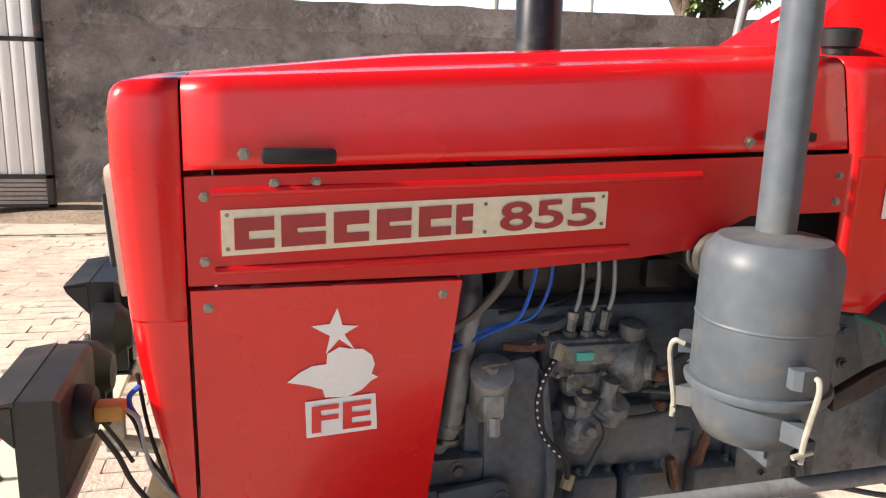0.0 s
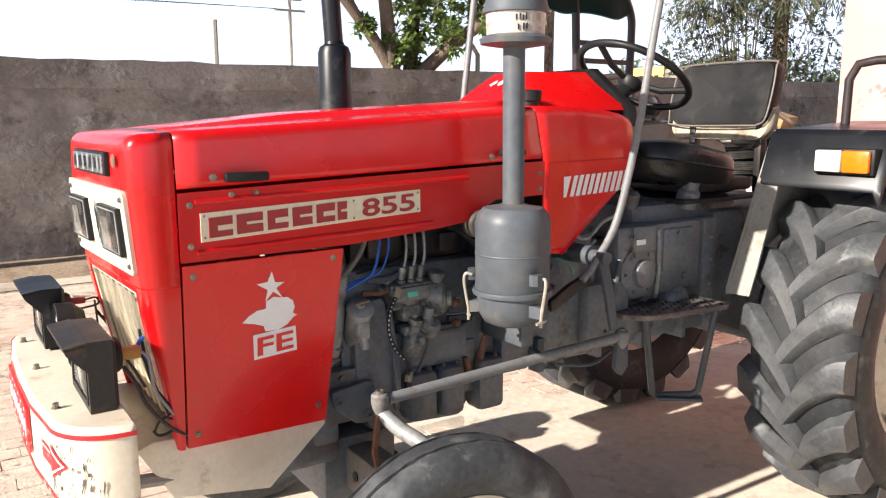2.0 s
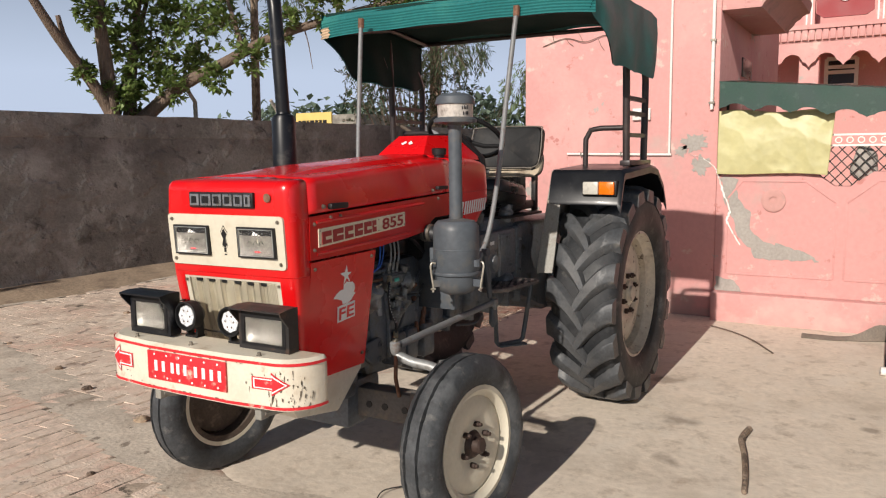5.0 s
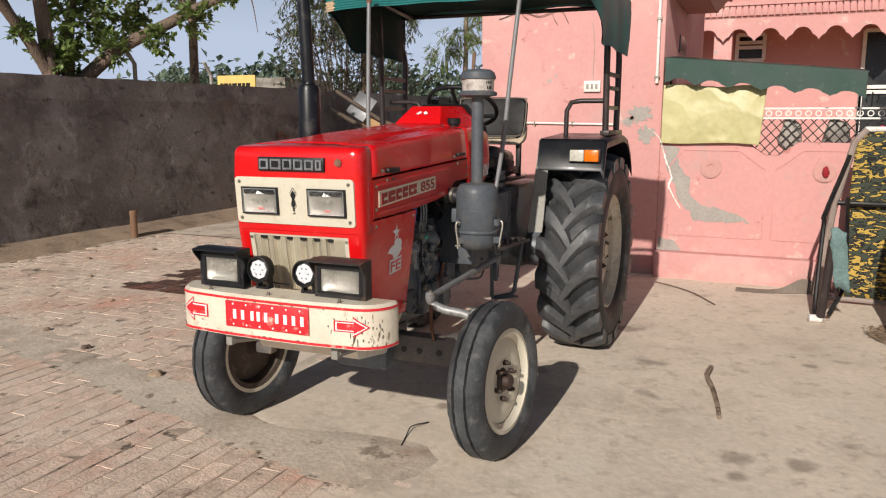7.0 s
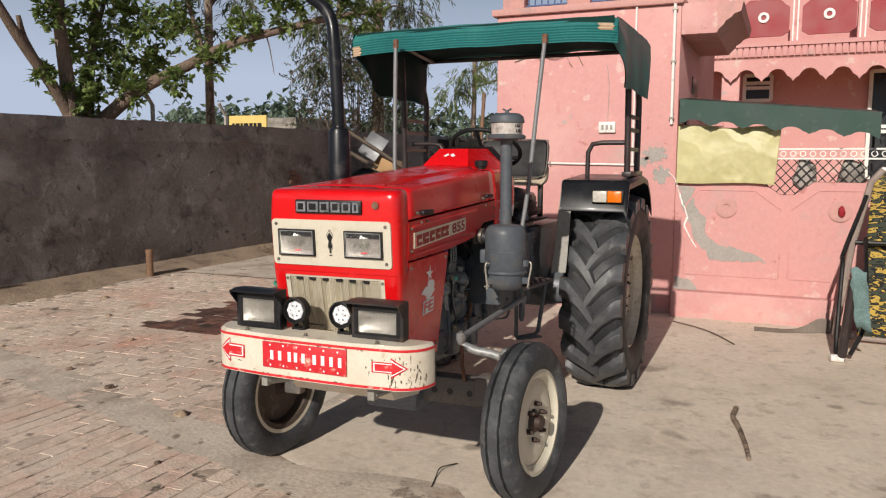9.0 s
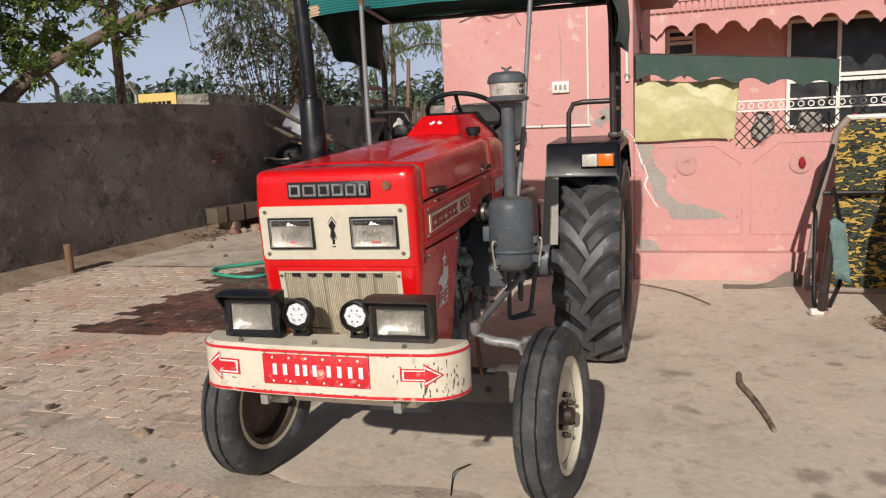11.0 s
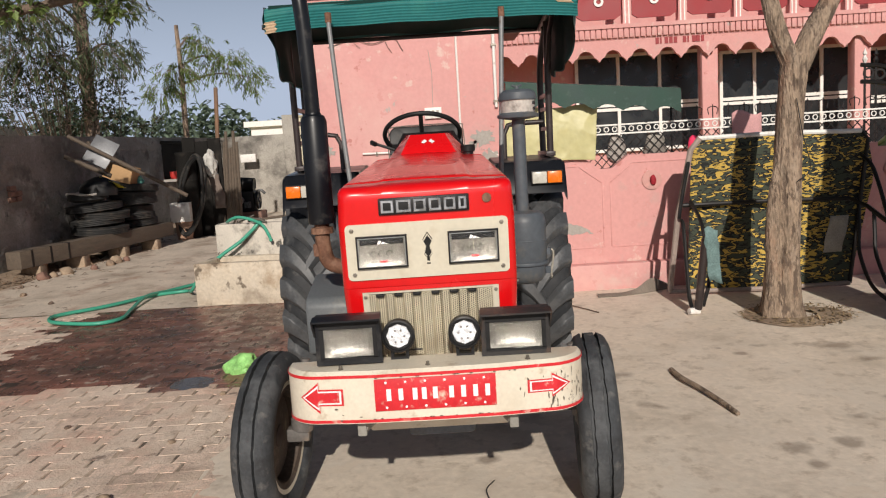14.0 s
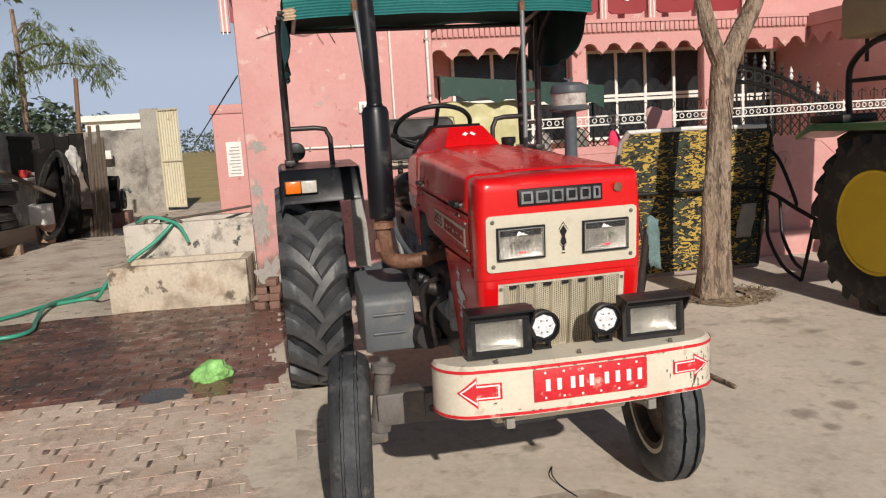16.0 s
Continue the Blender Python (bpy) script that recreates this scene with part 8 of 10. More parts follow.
def far_trees():
    rnd = random.Random(5)
    for k, (x0, y0, x1, y1, h0, h1, n) in enumerate([(60, 30, 95, 22, 5, 8, 26), (39, 31.5, 46, 29.0, 5.0, 6.2, 7), (38, 33, 46, 17, 3.6, 5.0, 14), (24, 46, 40, 38, 2.6, 3.2, 6), (110, 34, 150, 8, 4, 6, 14), (-30, 130, 60, 120, 4, 8, 22), (60, 60, 120, 90, 6, 9, 14)]):
        lv = B()
        for i in range(n):
            u = i / max(1, n - 1)
            cx, cy = x0 + (x1 - x0) * u + rnd.uniform(-2, 2), y0 + (y1 - y0) * u + rnd.uniform(-2, 2)
            h = rnd.uniform(h0, h1) * (1 if k != 5 else rnd.choice((0.4, 0.7, 1)))
            for j in range(150):
                a, b = rnd.uniform(0, 6.28), rnd.uniform(-1, 1)
                rr = math.sqrt(1 - b * b) * h * 0.42 * rnd.uniform(0.5, 1.05)
                p = Vector((cx + rr * math.cos(a), cy + rr * math.sin(a), h * 0.55 + b * h * 0.45 * rnd.uniform(0.7, 1.05)))
                leaf(lv, p, Vector((rnd.gauss(0, 1), rnd.gauss(0, 1), rnd.gauss(0, 1))).normalized(), Vector((0, 0, 1)), h * 0.13, h * 0.045)
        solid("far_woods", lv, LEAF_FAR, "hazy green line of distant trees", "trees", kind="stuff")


def front_tree():
    t = thing("tree", "forked bare tree trunk with ridged grey-brown bark in the concrete", "tree", at=(3.66, -2.775, 0))
    def bark_limb(bm, pts, radii, seg, seed):
        path = smooth_path(pts, 16)
        n = len(path)
        rows, side = [], None
        for i, p in enumerate(path):
            d = (path[min(i + 1, n - 1)] - path[max(i - 1, 0)]).normalized()
            if side is None:
                side = d.orthogonal().normalized()
            side = (side - d * side.dot(d)).normalized()
            up = d.cross(side)
            u = i / (n - 1) * (len(radii) - 1)
            k = min(int(u), len(radii) - 2)
            r = radii[k] + (radii[k + 1] - radii[k]) * (u - k)
            row = []
            for j in range(seg):
                a = 2 * math.pi * j / seg
                f = 1 + 0.10 * noise.noise((math.cos(a) * 2.0 + seed, math.sin(a) * 2.0, p.z * 1.2)) + 0.10 * (0.5 - abs(noise.noise((math.cos(a) * 5.5 + seed, math.sin(a) * 5.5, p.z * 2.6)))) + 0.03 * noise.noise((math.cos(a) * 15 + seed, math.sin(a) * 15, p.z * 9.0))
                row.append(p + (side * math.cos(a) + up * math.sin(a)) * r * f)
            rows.append(row)
        rings(bm, rows)
    bm = B()
    bark_limb(bm, [(0, 0.02, -0.05), (0, 0.015, 0.12), (0, 0.0, 0.5), (0.0, -0.03, 1.2), (0, -0.06, 1.7), (0, -0.10, 2.08)], (0.20, 0.15, 0.12, 0.106, 0.097, 0.096), 90, 0)
    part("trunk", bm, BARK, t)
    bm = B()
    bark_limb(bm, [(0, -0.08, 2.0), (0, 0.03, 2.25), (0, 0.11, 2.55), (0.05, 0.14, 2.9), (0.1, 0.1, 3.6)], (0.075, 0.068, 0.06, 0.052, 0.04), 60, 3)
    part("limb", bm, BARK, t)
    bm = B()
    bark_limb(bm, [(0, -0.11, 2.0), (0, -0.23, 2.25), (0, -0.37, 2.5), (0, -0.5, 2.85), (0, -0.7, 3.6)], (0.085, 0.08, 0.07, 0.06, 0.045), 60, 7)
    part("limb", bm, BARK, t)
    # Burl low on the trunk.
    bm = B()
    bark_limb(bm, [(-0.09, 0.15, -0.02), (-0.08, 0.125, 0.3), (-0.075, 0.120, 0.7), (-0.07, 0.105, 1.0), (-0.03, 0.06, 1.25)], (0.07, 0.05, 0.055, 0.045, 0.02), 30, 5)
    part("burl", bm, BARK, t)
    bm = B()
    tube(bm, [(-0.12, -0.05, 1.75), (-0.13, -0.10, 1.45), (-0.10, -0.17, 1.2), (-0.13, -0.05, 1.1)], 0.004, 5, True)
    part("string", bm, WIRE, t)
    # Ring of dirt and dry leaves in the paving hole.
    bm = B()
    rows = []
    for r, z in ((0.14, 0.02), (0.25, 0.022), (0.36, 0.006)):
        rows.append([(3.63 + r * 1.05 * math.cos(a) * (1 + 0.12 * math.sin(3 * a)), -2.86 + r * 1.15 * math.sin(a), z) for a in [2 * math.pi * k / 30 for k in range(30)]])
    rings(bm, rows, caps=False)
    solid("ground_tree_pit", bm, DIRT, "round dirt pit at the foot of the tree", "ground", kind="structure")
    bm = B()
    rnd = random.Random(31)
    for k in range(420):
        a, r = rnd.uniform(0, 6.28), 0.14 + 0.26 * rnd.random() ** 0.8
        p = Vector((3.63 + r * math.cos(a), -2.86 + r * 1.15 * math.sin(a), 0.012 + 0.02 * rnd.random()))
        leaf(bm, p, Vector((rnd.gauss(0, 1), rnd.gauss(0, 1), rnd.gauss(0, 0.2))).normalized(), Vector((0, 0, 1)), 0.05, 0.009)
    solid("leaf_litter", bm, mat("dry_leaf", (0.26, 0.19, 0.11), 0.8, var=0.3, random_tint=0.4, island=True), "dry fallen leaves round the tree foot", "litter", kind="stuff")


yard_tree()
eucalyptus("tree", 7.55, 6.95, 6.0, 0.085, [((0.5, -0.2, 4.1), 0.5, 22), ((-0.3, 0.1, 4.5), 0.5, 18), ((0.3, 0.2, 3.7), 0.4, 14)], 11, "slim pale-trunked tree behind the wall")
eucalyptus("tree", 13.3, 6.95, 8.0, 0.155, [((-1.3, 0.2, 4.5), 0.9, 80), ((0.6, -0.5, 4.9), 0.8, 80), ((-0.6, -0.5, 3.7), 0.8, 80), ((-1.9, 0.1, 3.5), 0.8, 80), ((0.4, -0.7, 5.6), 0.9, 60), ((-0.9, -0.3, 5.4), 0.9, 60), ((-2.4, 0.0, 4.2), 0.7, 50), ((0.9, -0.4, 3.9), 0.6, 50)],
           12, "tall eucalyptus with drooping leaves behind the wall")
eucalyptus("tree", 20.2, 7.3, 5.4, 0.10, [((-0.8, -0.2, 4.1), 0.75, 80), ((0.4, -1.2, 4.4), 0.8, 90), ((0.0, -0.6, 4.9), 0.7, 60), ((0.8, -1.8, 3.9), 0.6, 60), ((-1.6, 0.0, 3.5), 0.7, 60)], 13, "small eucalyptus with hanging pale leaves", leafmat=LEAF)
shrub("shrub", 13.0, 7.4, 1.2, 1.9, 4.6, 46, 41, "dark open shrub behind the boundary wall")
shrub("shrub", 15.0, 7.4, 1.2, 1.9, 2.6, 26, 44, "dark open shrub behind the boundary wall")
far_trees()
front_tree()


# ---- on and before the house ----
def build_awning():
    a = thing("awning", "dark green tin awning with scalloped valance over the railing", "awning", at=(0, 0, 0))
    bm = B()
    rows = []
    n = 44
    for i in range(n + 1):
        y = -0.70 - 1.74 * i / n
        z = 2.136 - 0.164 * i / n
        w = 0.002 * math.sin(i * math.pi / 2)
        rows.append([(HX - 0.13, y, z + w), (HX + 0.55, y, z + 0.06 + w), (HX + 0.55, y, z + 0.05 + w), (HX - 0.13, y, z - 0.01 + w)])
    rings(bm, rows)
    part("sheet", bm, GREEN_TIN, a)
    bm = B()
    pts = []
    for y, z in scallop(-0.71, -2.43, 0.0, -0.235, 0.285, 0.055):
        u = (-0.71 - y) / 1.72
        pts.append((y, z + 2.131 - 0.164 * u))
    prism(bm, pts, HX - 0.15, HX - 0.142, "x")
    part("valance", bm, GREEN_TIN, a)
    bm = B()
    for y in (-0.74, -2.40):
        tube(bm, [(HX + 0.09, y, 1.3), (HX + 0.09, y, 2.14 if y > -1 else 1.98)], 0.012, 6)
    part("post", bm, IRON, a)


def build_cloth():
    c = thing("tarpaulin", "crumpled yellow plastic sheet hung over the railing", "tarpaulin")
    def at(u, v):
        """u down the sheet, v along it."""
        y = -0.69 - v * (0.935 - 0.04 * u)
        z = 1.875 - u * (0.535 + 0.012 * math.sin(v * 5 + 1)) - 0.022 * v + 0.012 * math.sin(v * 9) * (1 - u)
        crease = sum((0.5 - abs(noise.noise((y * a + z * b, z * a * 0.8 - y * b, k * 3.7)))) * h for k, (a, b, h) in enumerate(((1.6, 3.6, 0.024), (4.0, -6.0, 0.007), (9.0, 9.0, 0.0035), (18.0, -12.0, 0.002))))
        return (HX - 0.02 - 0.02 * u - crease - 0.02 * math.sin(u * 3.14), y, z)
    bm = B()
    rings(bm, [[at(i / 60, j / 90) for j in range(91)] for i in range(61)], closed=False)
    ob = part("sheet", bm, YELLOW_CLOTH, c)
    mod = ob.modifiers.new("thick", "SOLIDIFY")
    mod.thickness = 0.003
    for u in (0.0, 1.0):
        bm = B()
        tube(bm, [Vector(at(u, j / 40)) for j in range(41)], 0.006, 6)
        part("hem", bm, YELLOW_CLOTH, c)


def build_cot():
    t = thing("folding_cot", "camouflage folding cot leaning on its side against the pink wall", "cot", at=(0, 0, 0))
    def P(u, v, out=0.0):
        """u along the cot, v up its face."""
        left = -2.13 - 0.16 * v - 0.045 * max(0.0, (v - 0.88) / 0.12)
        right = -3.79 - 0.27 * min(v, 0.72) + 0.32 * max(0.0, v - 0.72)
        return Vector((4.66 - 0.08 * u - 0.07 * v - out, left + (right - left) * u, 0.05 + (1.425 - 0.02 * u) * v))
    bm = B()
    rows = []
    for i in range(13):
        row = []
        for j in range(57):
            v = i / 12
            u = 0.10 - 0.07 * v + (0.90 + 0.07 * v) * j / 56
            sag = (0.03 * math.sin(math.pi * u) + 0.022 * math.sin(u * 15.0 + 0.6 * v)) * math.sin(math.pi * v) + 0.008 * noise.noise((u * 12, v * 7, 0))
            row.append(P(u, v, -sag))
        rows.append(row)
    rings(bm, rows, closed=False)
    m = bpy.data.materials.new("camouflage_cloth")
    m.use_nodes = True
    nt = m.node_tree
    b = nt.nodes["Principled BSDF"]
    b.inputs["Roughness"].default_value = 0.85
    tc, mp = nt.nodes.new("ShaderNodeTexCoord"), nt.nodes.new("ShaderNodeMapping")
    mp.inputs["Scale"].default_value = (7, 10, 27)
    mp.inputs["Rotation"].default_value = (0.22, 0, 0)
    nt.links.new(tc.outputs["Object"], mp.inputs["Vector"])
    nz = nt.nodes.new("ShaderNodeTexNoise")
    nz.inputs["Scale"].default_value, nz.inputs["Detail"].default_value, nz.inputs["Distortion"].default_value = 1.0, 1.0, 1.3
    nt.links.new(mp.outputs[0], nz.inputs["Vector"])
    rp = nt.nodes.new("ShaderNodeValToRGB")
    rp.color_ramp.interpolation = "CONSTANT"
    e = rp.color_ramp.elements
    e[0].position, e[0].color = 0.0, (0.045, 0.055, 0.038, 1)
    e[1].position, e[1].color = 0.43, (0.012, 0.013, 0.012, 1)
    x = e.new(0.545)
    x.color = (0.50, 0.34, 0.07, 1)
    x = e.new(0.69)
    x.color = (0.05, 0.055, 0.04, 1)
    # Broad darker bands across the cloth.
    mb, nb = nt.nodes.new("ShaderNodeMapping"), nt.nodes.new("ShaderNodeTexNoise")
    mb.inputs["Scale"].default_value = (0.0, 3.4, 0.5)
    nb.inputs["Scale"].default_value, nb.inputs["Detail"].default_value = 1.0, 0.0
    ad = nt.nodes.new("ShaderNodeMath")
    ad.operation = "MULTIPLY_ADD"
    ad.inputs[1].default_value = 0.38
    sb = nt.nodes.new("ShaderNodeMath")
    sb.operation = "SUBTRACT"
    sb.inputs[1].default_value = 0.19
    nt.links.new(tc.outputs["Object"], mb.inputs["Vector"])
    nt.links.new(mb.outputs[0], nb.inputs["Vector"])
    nt.links.new(nb.outputs["Fac"], ad.inputs[0])
    nt.links.new(nz.outputs["Fac"], ad.inputs[2])
    nt.links.new(ad.outputs[0], sb.inputs[0])
    nt.links.new(sb.outputs[0], rp.inputs["Fac"])
    nt.links.new(rp.outputs[0], b.inputs["Base Color"])
    c = part("cloth", bm, m, t, "black and yellow camouflage cloth")
    mod = c.modifiers.new("thick", "SOLIDIFY")
    mod.thickness = 0.006
    dusty = mat("dusty_cot_rail", (0.30, 0.24, 0.21), 0.7, var=0.2, scale=9)
    for pts, r, mt in (([P(0, 0), P(0.0, 0.55), P(0.02, 0.93), P(0.05, 1.0)], 0.028, dusty), ([P(0.04, 1.0), P(0.5, 1.01), P(0.97, 1.0)], 0.022, WHITE_PAINT), ([P(1, 0.0), P(1.0, 0.95), P(0.97, 1.0)], 0.02, IRON),
                       ([P(0.0, 0.0), P(0.5, -0.01), P(1.0, 0.0)], 0.024, dusty), ([P(0.01, 0.575, 0.05), P(0.5, 0.58, 0.06), P(0.88, 0.57, 0.06), (4.3, -3.80, 0.79), (3.95, -3.775, 0.69), (3.72, -3.813, 0.60)], 0.02, IRON)):
        bm = B()
        tube(bm, pts, r, 8)
        part("rail", bm, mt, t)
    for pts in ([P(0.02, 0.85, 0.03), (4.35, -2.14, 0.80), (4.2, -2.128, 0.72), (4.0, -2.102, 0.18), (3.9, -2.10, 0.04)],
                [P(0.05, 0.6, 0.05), (4.2, -2.295, 0.71), (4.05, -2.30, 0.30), (3.92, -2.20, 0.06)],
                [(4.55, -3.86, 1.25), (4.3, -3.843, 1.13), (3.95, -3.77, 0.775), (3.94, -3.77, 0.70)],
                [(3.72, -3.813, 0.60), (3.745, -3.76, 0.30), (3.77, -3.71, 0.03)],
                [(4.45, -3.80, 0.80), (4.36, -3.76, 0.58), (4.3, -3.733, 0.373), (4.0, -3.678, 0.142), (3.77, -3.71, 0.031)],
                [(4.3, -3.857, 0.74), (4.26, -3.845, 0.55), (4.2, -3.825, 0.377), (4.0, -3.799, 0.174), (3.76, -3.73, 0.13)]):
        bm = B()
        tube(bm, pts, 0.017, 8, True)
        part("leg", bm, IRON, t)
    bm = B()
    tube(bm, [(3.77, -2.18, 0.66), (3.87, -2.14, 0.05)], 0.034, 10)
    part("leg", bm, FRAME_BROWN, t, "wide dark folded leg")
    bm = B()
    tube(bm, [(3.86, -2.06, 0.034), (3.88, -2.15, 0.03)], 0.03, 10)
    part("foot_cap", bm, WHITE_PAINT, t)
    rag = B()
    rows = []
    for i in range(9):
        rows.append([(3.72 + 0.012 * i + 0.02 * noise.noise((i, j, 0)), -2.15 - 0.008 * i - 0.022 * j + 0.02 * noise.noise((i * 0.7, j, 4)), 0.75 - 0.058 * i + 0.02 * math.sin(j)) for j in range(6)])
    rings(rag, rows, closed=False)
    r = solid("rag", rag, mat("blue_grey_rag", (0.14, 0.22, 0.22), 0.9, var=0.3, scale=12), "faded blue-grey rag hung on the cot frame", "rag")
    mod = r.modifiers.new("thick", "SOLIDIFY")
    mod.thickness = 0.008
    bm = B()
    rows = []
    for i in range(9):
        rows.append([(P(0.80 + 0.02 * j, 0.46 - 0.03 * i, 0.05 + 0.01 * math.sin(i + j))) for j in range(6)])
    rings(bm, rows, closed=False)
    r = solid("rag", bm, mat("grey_rag", (0.33, 0.31, 0.27), 0.9, var=0.2, scale=12), "grey cloth hung on the cot rail", "rag")
    mod = r.modifiers.new("thick", "SOLIDIFY")
    mod.thickness = 0.008


def build_yard_things():
    # Dry stick.
    bm = B()
    tube(bm, [(2.33, -1.46, 0.012), (2.1, -1.455, 0.03), (1.9, -1.50, 0.028), (1.65, -1.545, 0.022), (1.46, -1.57, 0.016)], 0.017, 8, True, taper=0.012)
    solid("stick", bm, BARK, "broken dry branch lying on the concrete", "stick")
    # Rubber mat scraps against the wall.
    bm = B()
    rows = []
    for i in range(21):
        u = i / 20
        y = -1.48 - 0.80 * u
        lift = 0.015 + 0.11 * math.exp(-((u - 0.72) / 0.16) ** 2) + 0.02 * noise.noise((y * 6, 0, 0))
        near = 4.80 + 0.03 * noise.noise((y * 5, 2, 0)) + 0.28 * u * u
        rows.append([(near, y, 0.008), (near + 0.05, y, 0.014 + lift), (near + 0.11, y, 0.010 + lift * 0.6), (near + 0.11, y, 0.004 + lift * 0.6), (near + 0.05, y, 0.008 + lift), (near + 0.006, y, 0.0)])
    rings(bm, rows)
    solid("rubber_scrap", bm, mat("grey_rubber", (0.20, 0.165, 0.135), 0.8, var=0.25, scale=9), "curled scrap of grey rubber matting by the wall", "scrap")
    bm = B()
    tube(bm, [(4.9, -0.75, 0.01), (4.75, -0.95, 0.008), (4.5, -1.15, 0.012), (4.15, -1.35, 0.006)], 0.006, 5, True)
    solid("twig", bm, BARK_DARK, "thin dry twig on the concrete", "twig")
    bm = B()
    tube(bm, [(0.82, -0.20, 0.004), (0.70, -0.16, 0.02), (0.62, -0.17, 0.006), (0.5, -0.2, 0.005)], 0.003, 5, True)
    solid("wire_offcut", bm, WIRE, "loose bit of black wire under the tractor", "wire")
    # Water troughs.
    t = thing("water_trough", "low pale cement trough with stained sides", "trough", "water troughs", at=(5.46, 1.33, 0), rz=-7.0)
    bm = B()
    for q in ((0.0, 0.09, 0.0, 1.36), (0.50, 0.59, 0.0, 1.36), (0.09, 0.50, 0.0, 0.09), (0.09, 0.50, 1.27, 1.36)):
        box(bm, *q, -0.03, 0.455, 0.010)
    box(bm, 0.08, 0.51, 0.08, 1.28, -0.03, 0.30)
    part("basin", bm, TROUGH, t)
    t = thing("water_trough", "raised whitewashed trough with peeling plaster", "trough", "water troughs", at=(6.10, 1.25, 0), rz=-7.0)
    bm = B()
    for a in ((0.0, 0.10, 0.0, 1.36), (0.6, 0.70, 0.0, 1.36), (0.10, 0.6, 0.0, 0.1), (0.10, 0.6, 1.26, 1.36)):
        box(bm, *a, 0.0, 0.81, 0.01)
    box(bm, 0.09, 0.61, 0.09, 1.27, 0.0, 0.55)
    part("basin", bm, mat("peeling_whitewash", (0.56, 0.515, 0.45), 0.85, var=0.15, scale=4, bump=0.004, stain=(0.13, 0.115, 0.10), amount=0.30, sscale=4.5, more=[((0.05, 0.045, 0.04), 0.05, 6.0, 0.04), ((0.45, 0.37, 0.30), 0.2, 3.0)]), t)
    bm = B()
    tube(bm, [(0.05, 0.98, 0.83), (0.3, 0.5, 0.86), (0.55, 0.0, 0.90)], 0.014, 8)
    part("pole", bm, WOOD, t)
    # Brick stack by the house corner.
    g = thing("brick_stack", "small stack of red bricks at the house corner", "bricks", at=(5.12, 1.13, 0), rz=-10)
    rnd = random.Random(17)
    for k in range(7):
        bm = B()
        tier = (0, 0, 1, 1, 2, 2, 3)[k]
        spot = Matrix.Translation((0.06 + rnd.uniform(-0.02, 0.02), (0.07 if k % 2 else -0.05) + rnd.uniform(-0.015, 0.015), 0.074 * tier)) @ Matrix.Rotation(rnd.uniform(-0.2, 0.2), 4, "Z")
        box(bm, -0.10 + rnd.uniform(0, 0.03), 0.11, -0.052, 0.052, 0.0, 0.068 + rnd.uniform(-0.004, 0.004), 0.007, spot)
        part("brick", bm, RED_BRICK, g)
    # Green hose.
    bm = B()
    tube(bm, [(6.26, 2.06, 0.83), (6.17, 2.08, 0.80), (6.13, 2.28, 0.62), (6.10, 2.50, 0.48), (6.10, 2.74, 0.30), (6.22, 2.92, 0.08), (6.48, 3.08, 0.03), (6.30, 3.42, 0.03), (5.95, 3.62, 0.03), (5.70, 3.80, 0.03), (5.48, 4.03, 0.03), (5.30, 4.10, 0.03), (5.06, 3.96, 0.03),
              (4.90, 3.62, 0.03), (4.88, 3.38, 0.03), (5.08, 3.26, 0.03), (5.5, 3.34, 0.03), (6.1, 3.40, 0.06), (6.6, 3.30, 0.03), (6.95, 3.12, 0.03), (7.2, 2.98, 0.03)], 0.020, 10, True)
    solid("garden_hose", bm, HOSE, "green garden hose coiled on the paving by the trough", "hose")
    bm = B()
    tube(bm, [(6.30, 2.46, 0.83), (6.20, 2.40, 0.86), (6.16, 2.30, 0.89), (6.15, 2.16, 0.86), (6.12, 2.02, 0.79), (6.11, 1.95, 0.66), (6.10, 1.93, 0.60)], 0.018, 8, True)
    solid("garden_hose", bm, HOSE, "short end of green hose over the trough", "hose")
    bm = B()
    tube(bm, [(6.28, 2.38, 0.82), (6.2, 2.30, 0.88), (6.18, 2.10, 0.86), (6.16, 1.98, 0.82)], 0.012, 8, True)
    tube(bm, [(6.22, 2.30, 0.83), (6.20, 2.12, 0.90)], 0.010, 8)
    solid("hose_fitting", bm, STEEL, "metal hose fittings lying on the trough edge", "fitting")
    # Crumpled bag.
    bm = B()
    r = bmesh.ops.create_icosphere(bm, subdivisions=4, radius=0.13)
    for v in r["verts"]:
        f = 1 + 0.35 * noise.noise(v.co * 9) + 0.25 * noise.noise(v.co * 22)
        v.co = Vector((v.co.x * 0.95 * f, v.co.y * 1.02 * f, max(-0.02, v.co.z * 0.78 * f + 0.02 * v.co.y / 0.13 * -1)))
    bmesh.ops.translate(bm, verts=bm.verts, vec=(2.98, 1.505, 0.02))
    solid("plastic_bag", bm, mat("lime_plastic", (0.30, 0.62, 0.20), 0.5, var=0.25, scale=20), "crumpled lime green plastic bag on the paving", "bag")
    # Standing water in the hollow beside the bag.
    bm = B()
    ring = [(2.70 + 0.15 * math.cos(a) * (1 + 0.3 * noise.noise((math.cos(a) * 2, math.sin(a) * 2, 1))), 1.79 + 0.15 * math.sin(a) * (1 + 0.4 * noise.noise((math.cos(a) * 2, math.sin(a) * 2, 5))), 0.0046) for a in [2 * math.pi * k / 40 for k in range(40)]]
    bm.faces.new([bm.verts.new(p) for p in ring])
    solid("water_puddle", bm, mat("standing_water", (0.10, 0.085, 0.078), 0.2, var=0.2, scale=9, spec=0.4, rvar=0.12), "thin puddle of water on the damp bricks", "water", kind="structure")
